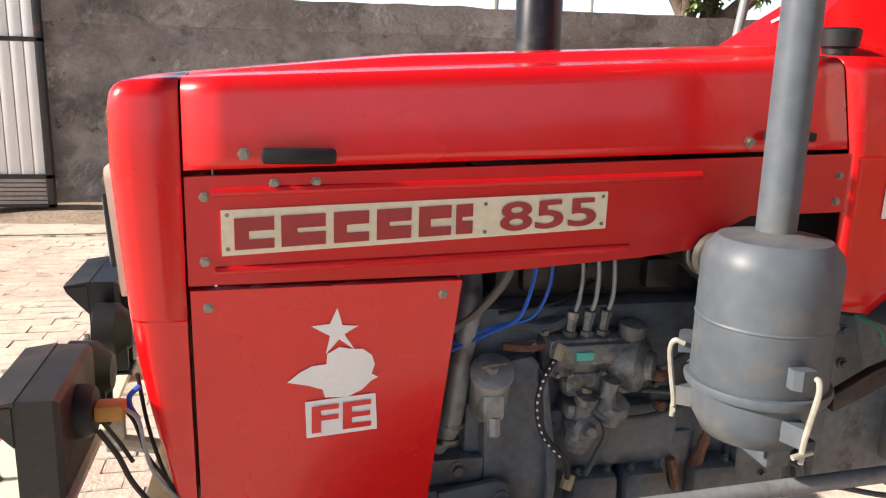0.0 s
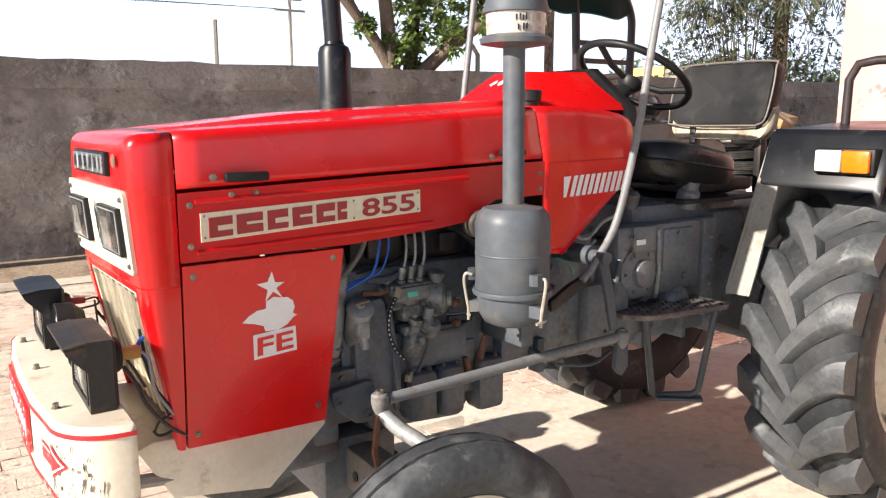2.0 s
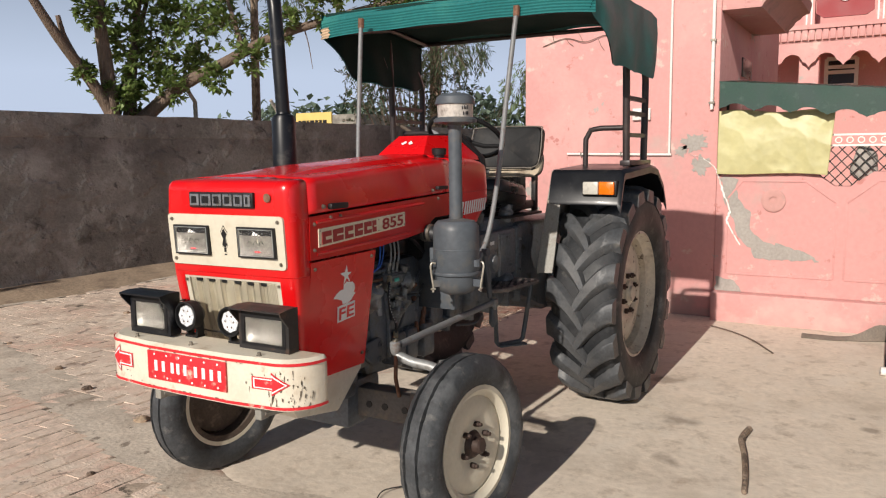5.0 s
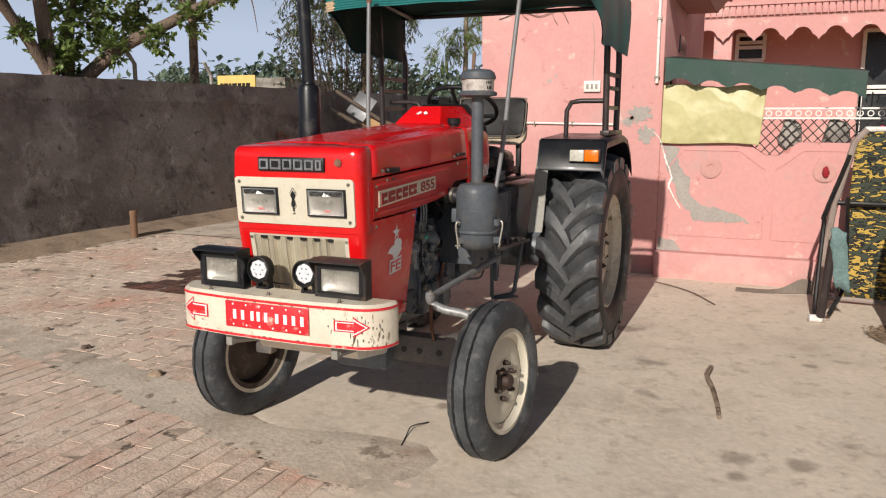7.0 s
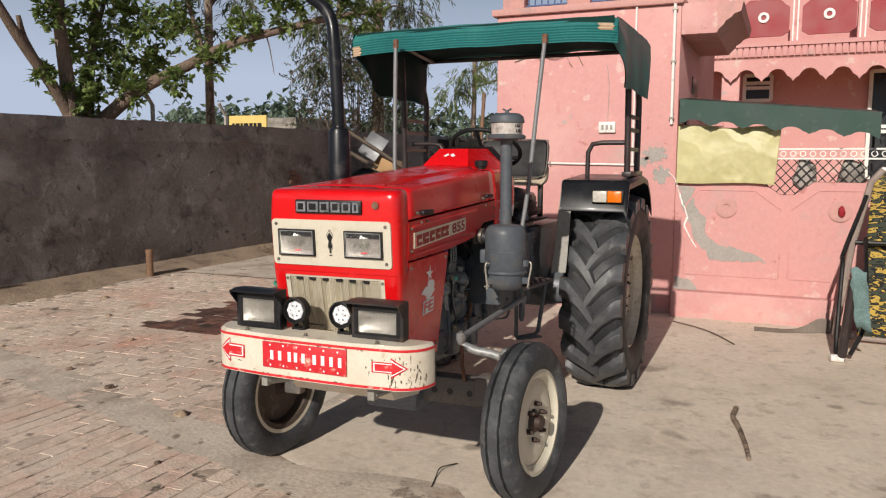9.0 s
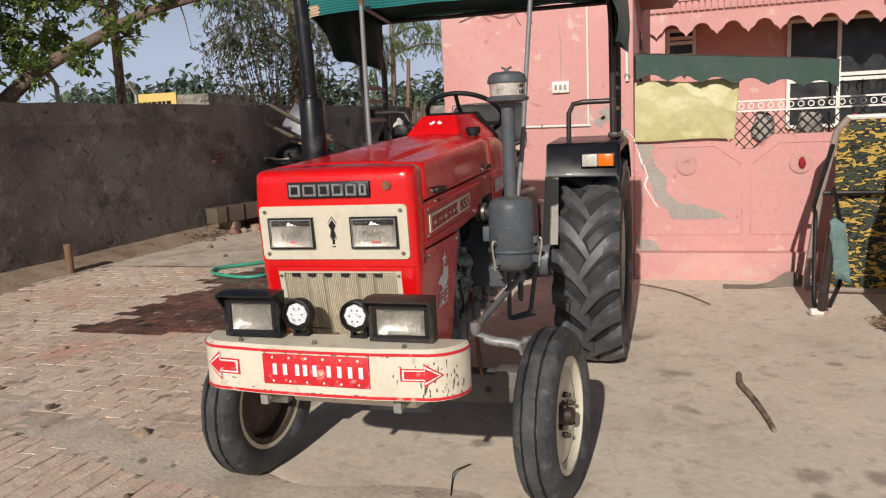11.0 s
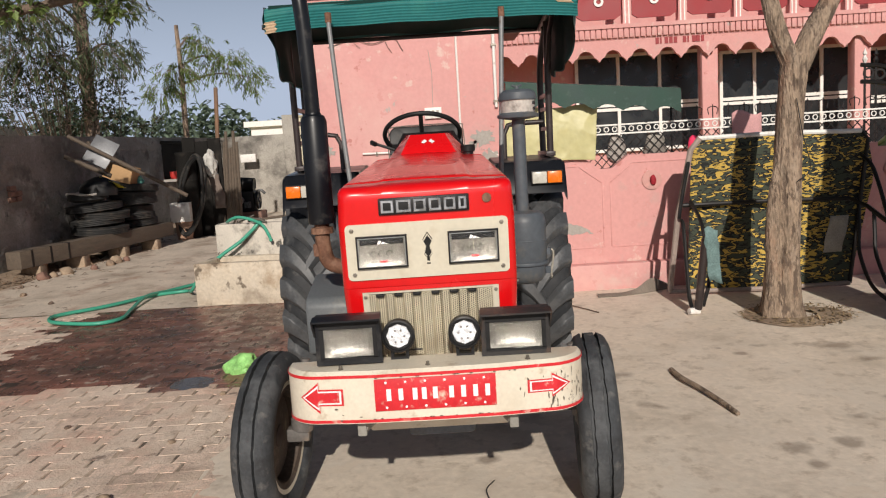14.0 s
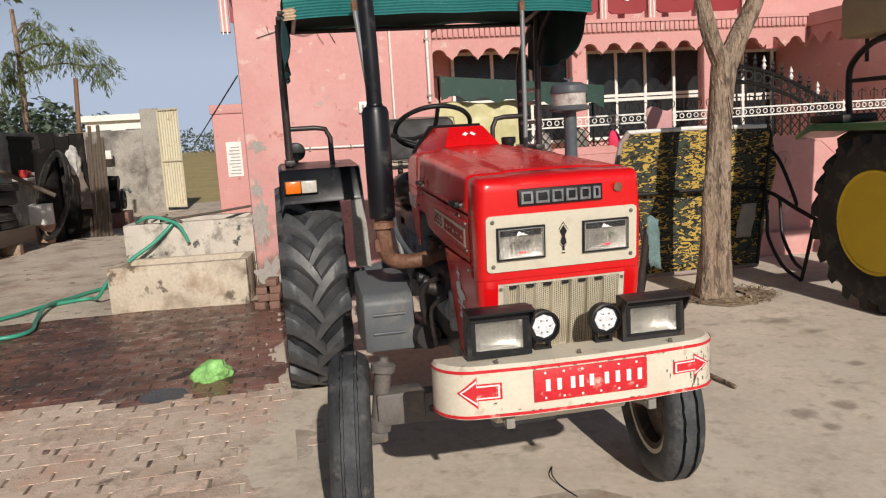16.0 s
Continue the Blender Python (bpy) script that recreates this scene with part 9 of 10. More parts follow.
    # Clods and crumbs on the paving.
    rnd = random.Random(3)
    for k, (x, y, r) in enumerate(((1.08, 2.46, 0.03), (0.83, 1.62, 0.035), (1.55, 1.55, 0.02), (1.9, 2.3, 0.018), (2.4, 1.5, 0.022), (1.3, 3.1, 0.025), (0.2, 1.2, 0.016), (2.9, 4.4, 0.025), (3.6, 5.2, 0.03), (4.4, 5.0, 0.022), (1.6, 4.2, 0.018), (2.2, 3.4, 0.02), (6.3, 4.6, 0.03), (7.0, 5.3, 0.04))):
        bm = B()
        q = bmesh.ops.create_icosphere(bm, subdivisions=2, radius=r)
        for v in q["verts"]:
            v.co = Vector((v.co.x * 1.3, v.co.y, v.co.z * 0.6)) * (1 + 0.5 * noise.noise(v.co * 45 + Vector((k, 0, 0))))
        bmesh.ops.translate(bm, verts=bm.verts, vec=(x, y, 0.004 + r * 0.35))
        solid("clod", bm, DIRT if k % 3 else BARK_DARK, "dry clod of dirt lying on the brick paving", "clod", "clods on the paving")
    # Dry creeper high on the pink wall.
    bm = B()
    tube(bm, [(HX - 0.012, 1.02, 2.58), (HX - 0.015, 0.78, 2.64), (HX - 0.02, 0.58, 2.59), (HX - 0.015, 0.37, 2.635), (HX - 0.012, 0.28, 2.51)], 0.004, 5, True)
    for y0, z0, dy, dz in ((0.78, 2.64, -0.08, -0.08), (0.6, 2.59, 0.05, 0.09), (0.45, 2.61, -0.06, -0.11), (0.9, 2.61, 0.02, 0.08)):
        tube(bm, [(HX - 0.015, y0, z0), (HX - 0.02, y0 + dy * 0.5, z0 + dz * 0.6), (HX - 0.015, y0 + dy, z0 + dz)], 0.0028, 4, True)
    solid("twig", bm, BARK_DARK, "dry brown creeper stems on the pink wall", "twig")
    # Stub pipe by the wall.
    bm = B()
    lathe(bm, [(0.045, 0.0), (0.045, 0.30), (0.05, 0.31), (0.05, 0.36), (0.02, 0.37), (0.001, 0.37)], Matrix.Translation((5.05, 5.95, 0)), 14)
    solid("pipe_stub", bm, WOOD_LIGHT, "short upright brown pipe stub by the wall", "pipe")


build_awning()
build_cloth()
build_cot()
build_yard_things()


# ---- clutter at the yard's end ----
def tyre_mesh(bm, R, w, m, seg=40):
    h = w / 2
    prof = [(R * 0.6, -h * 0.6), (R * 0.66, -h * 0.95), (R * 0.85, -h), (R * 0.95, -h * 0.8)]
    for c in (-0.6, -0.2, 0.2, 0.6):
        prof += [(R, h * (c - 0.14)), (R, h * (c + 0.12)), (R * 0.965, h * (c + 0.15)), (R * 0.965, h * (c + 0.23))]
    lathe(bm, prof + [(R * 0.95, h * 0.8), (R * 0.85, h), (R * 0.66, h * 0.95), (R * 0.6, h * 0.6)], m, seg, closed=True)


# Near-black of the boards and the drum; also the painted shade of the niche.
SOOT_SHADE = mat("soot_and_shade_black", (0.014, 0.013, 0.012), 0.9, var=0.4, scale=3, spec=0.15, stain=(0.05, 0.042, 0.035), amount=0.15, sscale=3)


def build_clutter():
    rnd = random.Random(77)
    for base, n in (((10.6, 5.86, 0.43), 4), ((11.5, 5.62, 0.44), 6)):
        for k in range(n):
            bm = B()
            tyre_mesh(bm, rnd.uniform(0.40, 0.47), 0.14, Matrix.Translation((base[0] + rnd.uniform(-.07, .07), base[1] + rnd.uniform(-.07, .07), base[2] + 0.07 + 0.125 * k)) @ Matrix.Rotation(rnd.uniform(-.08, .08), 4, "X") @ Matrix.Rotation(rnd.uniform(-.06, .06), 4, "Y"))
            solid("old_tyre", bm, RUBBER_DARK, "worn black tyre lying in a stack", "tyre", "stacked tyres")
    bm = B()
    for r, dx, ph in ((0.60, 0.0, 0.0), (0.575, 0.035, 0.7), (0.62, 0.055, 1.9), (0.555, 0.08, 2.6), (0.60, 0.10, 3.4)):
        ring = [Vector((12.70 + dx + 0.36 * r * math.cos(a) + 0.03 * math.sin(2 * a + ph), 4.94 + 0.50 * r * math.cos(a) - 0.16 * math.sin(a) + 0.015 * math.sin(3 * a + ph), 0.88 + r * 1.26 * math.sin(a) + 0.02 * math.cos(2 * a + ph))) for a in [2 * math.pi * k / 44 for k in range(45)]]
        tube(bm, ring, 0.027, 8)
    solid("hose_coil", bm, RUBBER_DARK, "black coiled hose pipe standing upright against boards", "hose")
    # Timber beams on blocks.
    for k, (a, b, s) in enumerate((((8.30, 6.10, 0.30), (12.0, 5.20, 0.32), 0.25), ((8.75, 6.25, 0.28), (12.1, 5.45, 0.30), 0.22))):
        bm = B()
        va, vb = Vector(a), Vector(b)
        d = vb - va
        m = Matrix.Translation((va + vb) / 2) @ d.to_track_quat("X", "Z").to_matrix().to_4x4()
        box(bm, -d.length / 2, d.length / 2, -s / 2, s / 2, -s / 2, s / 2, 0.008, m)
        bmk = solid("timber_beam", bm, WOOD, "weathered wooden beam resting on rubble blocks", "beam", "timber beams")
        bm = B()
        for i in range(3):
            u = 0.06 + 0.10 * i
            p = va.lerp(vb, u)
            box(bm, -0.02, 0.02, -s / 2 - 0.003, s / 2 + 0.003, -s / 2 - 0.003, s / 2 + 0.003, 0, Matrix.Translation(p) @ d.to_track_quat("X", "Z").to_matrix().to_4x4())
        part("dark_band", bm, IRON, bmk)
    for x, y in ((8.7, 6.03), (9.6, 5.80), (10.6, 5.56), (11.5, 5.34)):
        bm = B()
        box(bm, x - 0.1, x + 0.1, y - 0.14, y + 0.16, -0.03, 0.176, 0.02)
        solid("rubble_block", bm, DIRT, "rough cement block under the beams", "block", "blocks under beams")
    for k in range(7):
        bm = B()
        r = bmesh.ops.create_icosphere(bm, subdivisions=2, radius=rnd.uniform(0.05, 0.1))
        for v in r["verts"]:
            v.co *= 1 + 0.35 * noise.noise(v.co * 14 + Vector((k, 0, 0)))
        bmesh.ops.translate(bm, verts=bm.verts, vec=(8.3 + 0.28 * k + rnd.uniform(-.1, .1), 5.75 - 0.1 * k + rnd.uniform(-.1, .1), 0.03))
        solid("stone", bm, DIRT if k % 3 else RED_BRICK, "loose lump of rubble on the ground", "stone", "rubble lumps")
    bm = B()
    box(bm, -0.18, 0.18, -0.19, 0.19, 0, 0.38, 0.01, Matrix.Translation((12.95, 5.22, 0.36)) @ Matrix.Rotation(0.12, 4, "Z"))
    solid("carton", bm, WHITE_PAINT, "white carton on an upturned pot", "box")
    bm = B()
    lathe(bm, [(0.14, 0.0), (0.165, 0.15), (0.17, 0.33), (0.185, 0.335), (0.185, 0.36), (0.001, 0.36)], Matrix.Translation((12.95, 5.20, 0.0)), 20)
    solid("pot", bm, mat("clay_pot", (0.40, 0.25, 0.17), 0.8, var=0.2), "brown earthen pot standing on the paving", "pot")
    bm = B()
    box(bm, -0.2, 0.2, -0.25, 0.25, 0, 0.28, 0.01, Matrix.Translation((11.35, 5.72, 1.28)) @ Matrix.Rotation(0.3, 4, "X"))
    solid("cardboard_box", bm, mat("cardboard", (0.42, 0.26, 0.13), 0.85, var=0.15), "open brown cardboard box on the tyres", "box")
    bm = B()
    rows = [[(10.35 + 0.05 * j, 5.36 + 0.07 * i, 1.36 + 0.07 * noise.noise((i * 0.9, j * 0.9, 2)) - 0.03 * abs(i - 4) - 0.012 * j) for j in range(8)] for i in range(9)]
    rings(bm, rows, closed=False)
    solid("plastic_sack", bm, mat("yellow_sack", (0.75, 0.62, 0.05), 0.5, var=0.15), "yellow plastic sack on the tyres", "sack")
    bm = B()
    rows = []
    for i in range(12):
        a = 2 * math.pi * i / 12
        rows.append([(10.4 + r * math.cos(a), 5.9 + r * math.sin(a), z) for r, z in ((0.30, 1.12), (0.33, 1.02), (0.22, 0.98))])
    rows.append(rows[0])
    rings(bm, rows, closed=False)
    bs = solid("basin", bm, RUBBER_DARK, "black rubber basin with pale rim on the tyres", "basin")
    bm = B()
    tube(bm, [(10.4 + 0.315 * math.cos(a), 5.9 + 0.315 * math.sin(a), 1.12 + 0.02 * math.sin(3 * a)) for a in [2 * math.pi * k / 24 for k in range(25)]], 0.02, 6)
    part("rim", bm, PLASTER, bs)
    for a, b, r, m in (((10.9, 6.35, 2.1), (11.2, 4.5, 0.95), 0.035, WOOD), ((10.6, 6.3, 1.75), (10.7, 5.6, 1.38), 0.04, WOOD), ((11.3, 6.2, 2.0), (11.6, 5.5, 0.8), 0.03, WOOD)):
        bm = B()
        tube(bm, [a, b], r, 8)
        solid("pole", bm, m, "weathered wooden pole leaning on the pile", "pole", "leaning poles")
    bm = B()
    box(bm, -0.02, 0.02, -0.22, 0.22, 0, 0.5, 0.003, Matrix.Translation((11.0, 6.0, 1.6)) @ Matrix.Rotation(0.5, 4, "X") @ Matrix.Rotation(0.4, 4, "Y"))
    solid("tin_sheet", bm, mat("dull_tin", (0.17, 0.175, 0.185), 0.5, 0.3, var=0.25, scale=5), "bent bare tin sheet on the pile", "sheet")
    # Dark boards and shelves against the wall.
    for k in range(4, 7):
        y = 6.15 - 0.26 * k
        bm = B()
        box(bm, 13.4, 13.46, y - 0.127, y + 0.127, -0.02, 1.98 + 0.05 * math.sin(k * 2.1), 0.004)
        solid("board", bm, SOOT_SHADE, "dark upright board leaning in a row", "board", "upright boards")
    for k in range(6):
        bm = B()
        y = 4.46 - 0.07 * k
        tube(bm, [(13.4, y + 0.06, 0), (13.55, y - 0.05 + 0.02 * k, 1.9 + 0.22 * math.sin(k * 1.9))], 0.034, 7)
        solid("pole", bm, WOOD, "grey weathered wooden post in a cluster", "pole", "post cluster")
    bm = B()
    tube(bm, [(13.6, 4.62, 0.0), (13.7, 4.60, 1.7), (13.8, 4.55, 3.02)], 0.043, 8)
    solid("pole", bm, WOOD_LIGHT, "tall orange-brown wooden post", "pole")
    bm = B()
    rag_white = mat("dusty_white_cloth", (0.46, 0.45, 0.42), 0.9, var=0.3, scale=7, bump=0.01, bscale=14)
    r = bmesh.ops.create_icosphere(bm, subdivisions=4, radius=0.19)
    for v in r["verts"]:
        f = 1 + 0.35 * noise.noise(v.co * 9) + 0.16 * noise.noise(v.co * 24)
        v.co = Vector((v.co.x * 0.7, v.co.y * 0.62 + 0.10 * v.co.z, v.co.z * 1.5)) * f
    bmesh.ops.translate(bm, verts=bm.verts, vec=(13.3, 4.66, 1.47))
    solid("cloth_bundle", bm, rag_white, "bundle of dusty white cloth tied to the posts", "cloth")
    bm = B()
    rows = [[(13.28 - 0.02 * i + 0.03 * noise.noise((i, j * 0.8, 3)), 4.72 - 0.035 * j - 0.02 * i + 0.02 * math.sin(i), 1.25 - 0.085 * i + 0.03 * noise.noise((i * 0.5, j, 8))) for j in range(7)] for i in range(9)]
    rings(bm, rows, closed=False)
    d = solid("rag", bm, mat("brown_grey_rag", (0.16, 0.125, 0.105), 0.9, var=0.3, scale=9), "brown-grey rag hanging below the cloth bundle", "rag")
    d.modifiers.new("thick", "SOLIDIFY").thickness = 0.01
    # Black drum behind the coil.
    bm = B()
    lathe(bm, [(0.19, 0.0), (0.20, 0.03), (0.19, 0.06), (0.195, 0.55), (0.205, 0.57), (0.195, 0.60), (0.195, 1.15), (0.205, 1.17), (0.195, 1.20), (0.19, 1.66), (0.205, 1.69), (0.205, 1.74), (0.18, 1.745), (0.001, 1.73)], Matrix.Translation((13.18, 5.12, -0.01)), 24)
    solid("drum", bm, SOOT_SHADE, "tall sooty black drum behind the hose coil", "drum")
    # Shelf niche in the boundary wall and what stands on it.
    # The recess is a flat dark panel, its shade put into the colour.
    bm = B()
    box(bm, 15.45, 17.10, WY - 0.014, WY - 0.003, 1.16, 1.97)
    box(bm, 15.38, 17.18, WY - 0.05, WY - 0.003, 1.97, 2.05, 0.01)
    solid("wall_niche", bm, SOOT_SHADE, "dark shelf niche in the boundary wall", "niche", kind="structure")
    bm = B()
    box(bm, 15.40, 17.15, WY - 0.30, WY - 0.003, 1.10, 1.16, 0.008)
    solid("shelf", bm, PLASTER, "cement shelf under the wall niche", "shelf")
    for x, y, r, col, lab in ((15.60, 6.22, 0.085, (0.45, 0.03, 0.025), "red plastic mug on the shelf"), (15.85, 6.2, 0.07, (0.36, 0.05, 0.04), "faded red tin on the shelf"), (16.2, 6.2, 0.10, (0.50, 0.44, 0.42), "pale bowl on the shelf")):
        bm = B()
        lathe(bm, [(r * 0.7, 0.0), (r, r * 0.8), (r, r * 2.0 if col[0] < 0.48 else r), (r * 0.9, r * 1.0), (r * 0.6, r * 0.2), (0.001, r * 0.2)], Matrix.Translation((x, y, 1.161)), 16)
        solid("pot", bm, mat("shelf_" + lab.split()[0] + "_" + lab.split()[1], col, 0.5, var=0.2, scale=9), lab, "pot", "things on the shelf")
    # Grey and teal bundles on the tyres.
    for x, y, z, r, col, lab in ((11.62, 5.62, 1.30, 0.13, (0.28, 0.27, 0.26), "grey cloth bundle on the tyres"), (11.55, 5.46, 1.27, 0.085, (0.16, 0.42, 0.36), "small teal plastic bag on the tyres")):
        bm = B()
        q = bmesh.ops.create_icosphere(bm, subdivisions=3, radius=r)
        for v in q["verts"]:
            v.co = Vector((v.co.x, v.co.y, v.co.z * 0.85)) * (1 + 0.35 * noise.noise(v.co * 14))
        bmesh.ops.translate(bm, verts=bm.verts, vec=(x, y, z))
        solid("bundle", bm, mat("bundle_" + lab.split()[0] + lab.split()[1], col, 0.7, var=0.3, scale=12, bump=0.008, bscale=20), lab, "bundle")
    # Old black seat shell in the basin.
    bm = B()
    q = bmesh.ops.create_icosphere(bm, subdivisions=4, radius=0.27)
    for v in q["verts"]:
        v.co = Vector((v.co.x * 0.9, v.co.y * 1.15, max(-0.06, v.co.z * 0.95) * (1 + 0.12 * noise.noise(v.co * 6))))
    bmesh.ops.translate(bm, verts=bm.verts, vec=(10.42, 5.72, 1.13))
    solid("seat_shell", bm, VINYL, "old black vinyl seat shell lying on the tyres", "seat")
    # White meter box on the back wall.
    bm = B()
    box(bm, 18.78, 18.93, 5.04, 5.46, 1.42, 1.64, 0.015)
    solid("meter_box", bm, WHITE_PAINT, "white box fixed on the far yard wall", "box")
    # Small engine on a block.
    e = thing("water_pump", "old dark pump engine on a brick base by the wall", "pump", at=(15.2, 4.52, 0))
    bm = B()
    box(bm, -0.3, 0.3, -0.42, 0.42, -0.02, 0.33, 0.02)
    part("base", bm, RED_BRICK, e)
    bm = B()
    box(bm, -0.2, 0.2, -0.25, 0.2, 0.33, 0.80, 0.03)
    part("block", bm, IRON, e)
    bm = B()
    lathe(bm, [(0.16, -0.25), (0.16, 0.25), (0.001, 0.25)], turned((0, 0.0, 0.95), (0, 1, 0.1)), 18)
    part("tank", bm, IRON, e)
    bm = B()
    lathe(bm, [(0.20, -0.03), (0.20, 0.03), (0.17, 0.03), (0.165, 0.012), (0.05, 0.012), (0.05, 0.05), (0.001, 0.05)], turned((-0.05, -0.32, 0.58), (0, -1, 0)), 22)
    part("flywheel", bm, BLACK_RUST, e)
    bm = B()
    lathe(bm, [(0.09, 0.0), (0.10, 0.10), (0.06, 0.13), (0.001, 0.13)], turned((-0.2, 0.05, 0.60), (-1, 0, 0.1)), 16)
    box(bm, -0.26, -0.19, -0.18, -0.04, 0.42, 0.56, 0.01)
    tube(bm, [(-0.1, -0.3, 0.78), (-0.12, -0.42, 0.80), (-0.1, -0.5, 0.72)], 0.03, 8, True)
    part("pump_fitting", bm, PUMP, e)
    # Tin-leaf gate and its pier.
    bm = B()
    box(bm, 18.9, 19.3, 3.84, 4.27, -0.05, 2.64, 0.02)
    solid("wall_gate_pier", bm, CEMENT_LIGHT, "pale cement gate pier", "pier", kind="structure")
    g = thing("tin_gate", "cream corrugated tin gate leaf standing open", "gate", at=(18.9, 3.84, -0.02))
    bm = B()
    rows = []
    for i in range(25):
        u = i / 24
        x = 0.08 * math.sin(i * math.pi / 1.5) * 0.25
        rows.append([(x - 0.35 * u, -0.54 * u, 0.10), (x - 0.35 * u, -0.54 * u, 2.62), (x - 0.35 * u + 0.01, -0.54 * u, 2.62), (x - 0.35 * u + 0.01, -0.54 * u, 0.10)])
    rings(bm, rows)
    tin = mat("cream_tin", (0.60, 0.55, 0.40), 0.55, var=0.12, scale=4, stain=(0.35, 0.22, 0.12), amount=0.15, sscale=4)
    part("leaf", bm, tin, g)
    for z in (0.12, 1.3, 2.60):
        bm = B()
        tube(bm, [(-0.03, 0.0, z), (-0.38, -0.54, z)], 0.025, 6)
        part("gate_bar", bm, tin, g)
    bm = B()
    tube(bm, [(-0.02, 0.0, 0.0), (-0.02, 0.0, 2.62)], 0.03, 8)
    part("gate_post", bm, tin, g)
    # Pier of the house side with a paper notice.
    bm = B()
    box(bm, 14.0, 14.35, -0.5, 2.14, -0.05, 2.22, 0.02)
    box(bm, 13.97, 14.38, -0.5, 2.17, 2.22, 2.40, 0.01)
    solid("wall_pier", bm, PINK, "pink wall end beside the field opening", "wall", kind="structure")
    bm = B()
    box(bm, 13.985, 13.996, 1.62, 1.92, 0.95, 1.65)
    sheet = solid("paper_notice", bm, WHITE_PAINT, "white paper notice pasted beside the house corner", "notice")
    bm = B()
    for k in range(9):
        box(bm, 13.98, 13.985, 1.66, 1.88 - 0.02 * (k % 3), 1.0 + 0.066 * k, 1.02 + 0.066 * k)
    part("text_bar", bm, PLASTER, sheet)
    bm = B()
    tube(bm, [(HX + 0.5, 1.25, 2.28), (8.5, 1.9, 1.75), (9.0, 2.05, 1.62)], 0.008, 6)
    solid("stay_cable", bm, WIRE, "black stay cable from the house wall", "cable")
    # White distant house.
    h = thing("farm_house", "low distant whitewashed house beyond the fields", "house", at=(40, 8.4, 0))
    bm = B()
    box(bm, 0, 5, -1.0, 1.8, -0.05, 3.15)
    part("wall", bm, WHITE_PAINT, h)
    bm = B()
    box(bm, -0.3, 5.3, -1.3, 2.1, 3.15, 3.45)
    part("roof", bm, WHITE_PAINT, h)
    for y in (-0.8, 0.6):
        bm = B()
        box(bm, -0.03, 0.05, y, y + 0.7, 1.9, 2.7)
        part("window", bm, DARK_GLASS, h)
    # Dry stalks and leaves blown against the boundary wall.
    bm = B()
    rnd = random.Random(57)
    for k in range(900):
        x = rnd.uniform(7.6, 13.0)
        y = WY - 0.08 - abs(rnd.gauss(0, 0.42)) * (0.5 + 0.5 * noise.noise((x * 1.3, 0, 0)) + 0.4)
        p = Vector((x, y, 0.012 + rnd.random() * 0.10 * max(0.0, 1 - (WY - y) / 0.7)))
        leaf(bm, p, Vector((rnd.gauss(0, 1), rnd.gauss(0, 1), rnd.gauss(0, 0.25))).normalized(), Vector((0, 0, 1)), rnd.uniform(0.06, 0.16), rnd.uniform(0.008, 0.02))
    solid("leaf_litter", bm, mat("dead_stalks", (0.20, 0.135, 0.085), 0.85, var=0.35, random_tint=0.5, island=True), "dead stalks and leaves along the foot of the wall", "litter", kind="stuff")
    # Hut with a painted sign beyond the wall.
    s = thing("roadside_hut", "low hut with a yellow painted sign beyond the wall", "hut", at=(16, 11.0, 0))
    bm = B()
    box(bm, 0.05, 2.5, 0.08, 2.35, -0.05, 2.72)
    part("wall", bm, CEMENT_LIGHT, s)
    bm = B()
    box(bm, 0.0, 0.04, 1.06, 2.38, 2.33, 2.80)
    sg = part("sign_board", bm, mat("yellow_sign", (0.72, 0.52, 0.17), 0.5, var=0.08), s, "yellow sign board with plain dark bars")
    bm = B()
    y = 2.28
    for w in (0.10, 0.14, 0.08, 0.16, 0.12, 0.10, 0.14):
        box(bm, -0.012, 0.0, y - w, y, 2.44, 2.58)
        y -= w + 0.035
    link("lettering_bar", bm, IRON, sg)
    # Fence posts and power pole outside.
    for x, y, h, k in ((6.15, 6.85, 2.33, -0.1), (3.2, 9.0, 2.6, 0.05), (9.2, 8.0, 2.35, -0.08)):
        bm = B()
        tube(bm, [(x, y, 0), (x, y, h), (x - 0.18 if k < 0 else x, y, h + 0.22)], 0.035, 6)
        solid("fence_post", bm, PLASTER, "leaning grey fence post beyond the wall", "post", "fence posts")
    p = thing("power_pole", "distant concrete power pole with crossarms and wires", "pole", at=(17.5, 40, 0))
    bm = B()
    tube(bm, [(0, 0, 0), (0, 0, 8.2)], 0.13, 6, taper=0.08)
    part("mast", bm, PLASTER, p)
    for z, w in ((8.0, 0.7), (7.4, 0.9)):
        bm = B()
        box(bm, -w, w, -0.05, 0.05, z - 0.05, z + 0.05)
        part("crossarm", bm, PLASTER, p)
    for k, (dz, dx) in enumerate(((8.05, -0.6), (8.05, 0.6), (7.45, -0.8), (7.45, 0.8))):
        bm = B()
        tube(bm, [(dx, 0, dz), (-30, -2, dz - 1.0 + 0.2 * k), (-70, -5, dz + 1)], 0.018, 4, True)
        part("wire", bm, WIRE, p)
    # White sheet-metal gate seen past the bonnet.
    g = thing("sheet_gate", "white ribbed sheet-metal gate leaf in a black frame", "gate", at=(-1.70, 6.22, 0.11))
    bm = B()
    n = 12
    for k in range(n):
        x = -0.05 - k * 0.11
        box(bm, x - 0.104, x, -0.02, 0.02, 0.28, 2.6, 0.008)
    part("sheet", bm, mat("white_sheet_metal", (0.80, 0.80, 0.78), 0.4, var=0.05, scale=4), g)
    bm = B()
    for k in range(6):
        box(bm, -1.36, -0.03, -0.03 - 0.01, 0.0, 0.03 + 0.04 * k, 0.06 + 0.04 * k, 0.003)
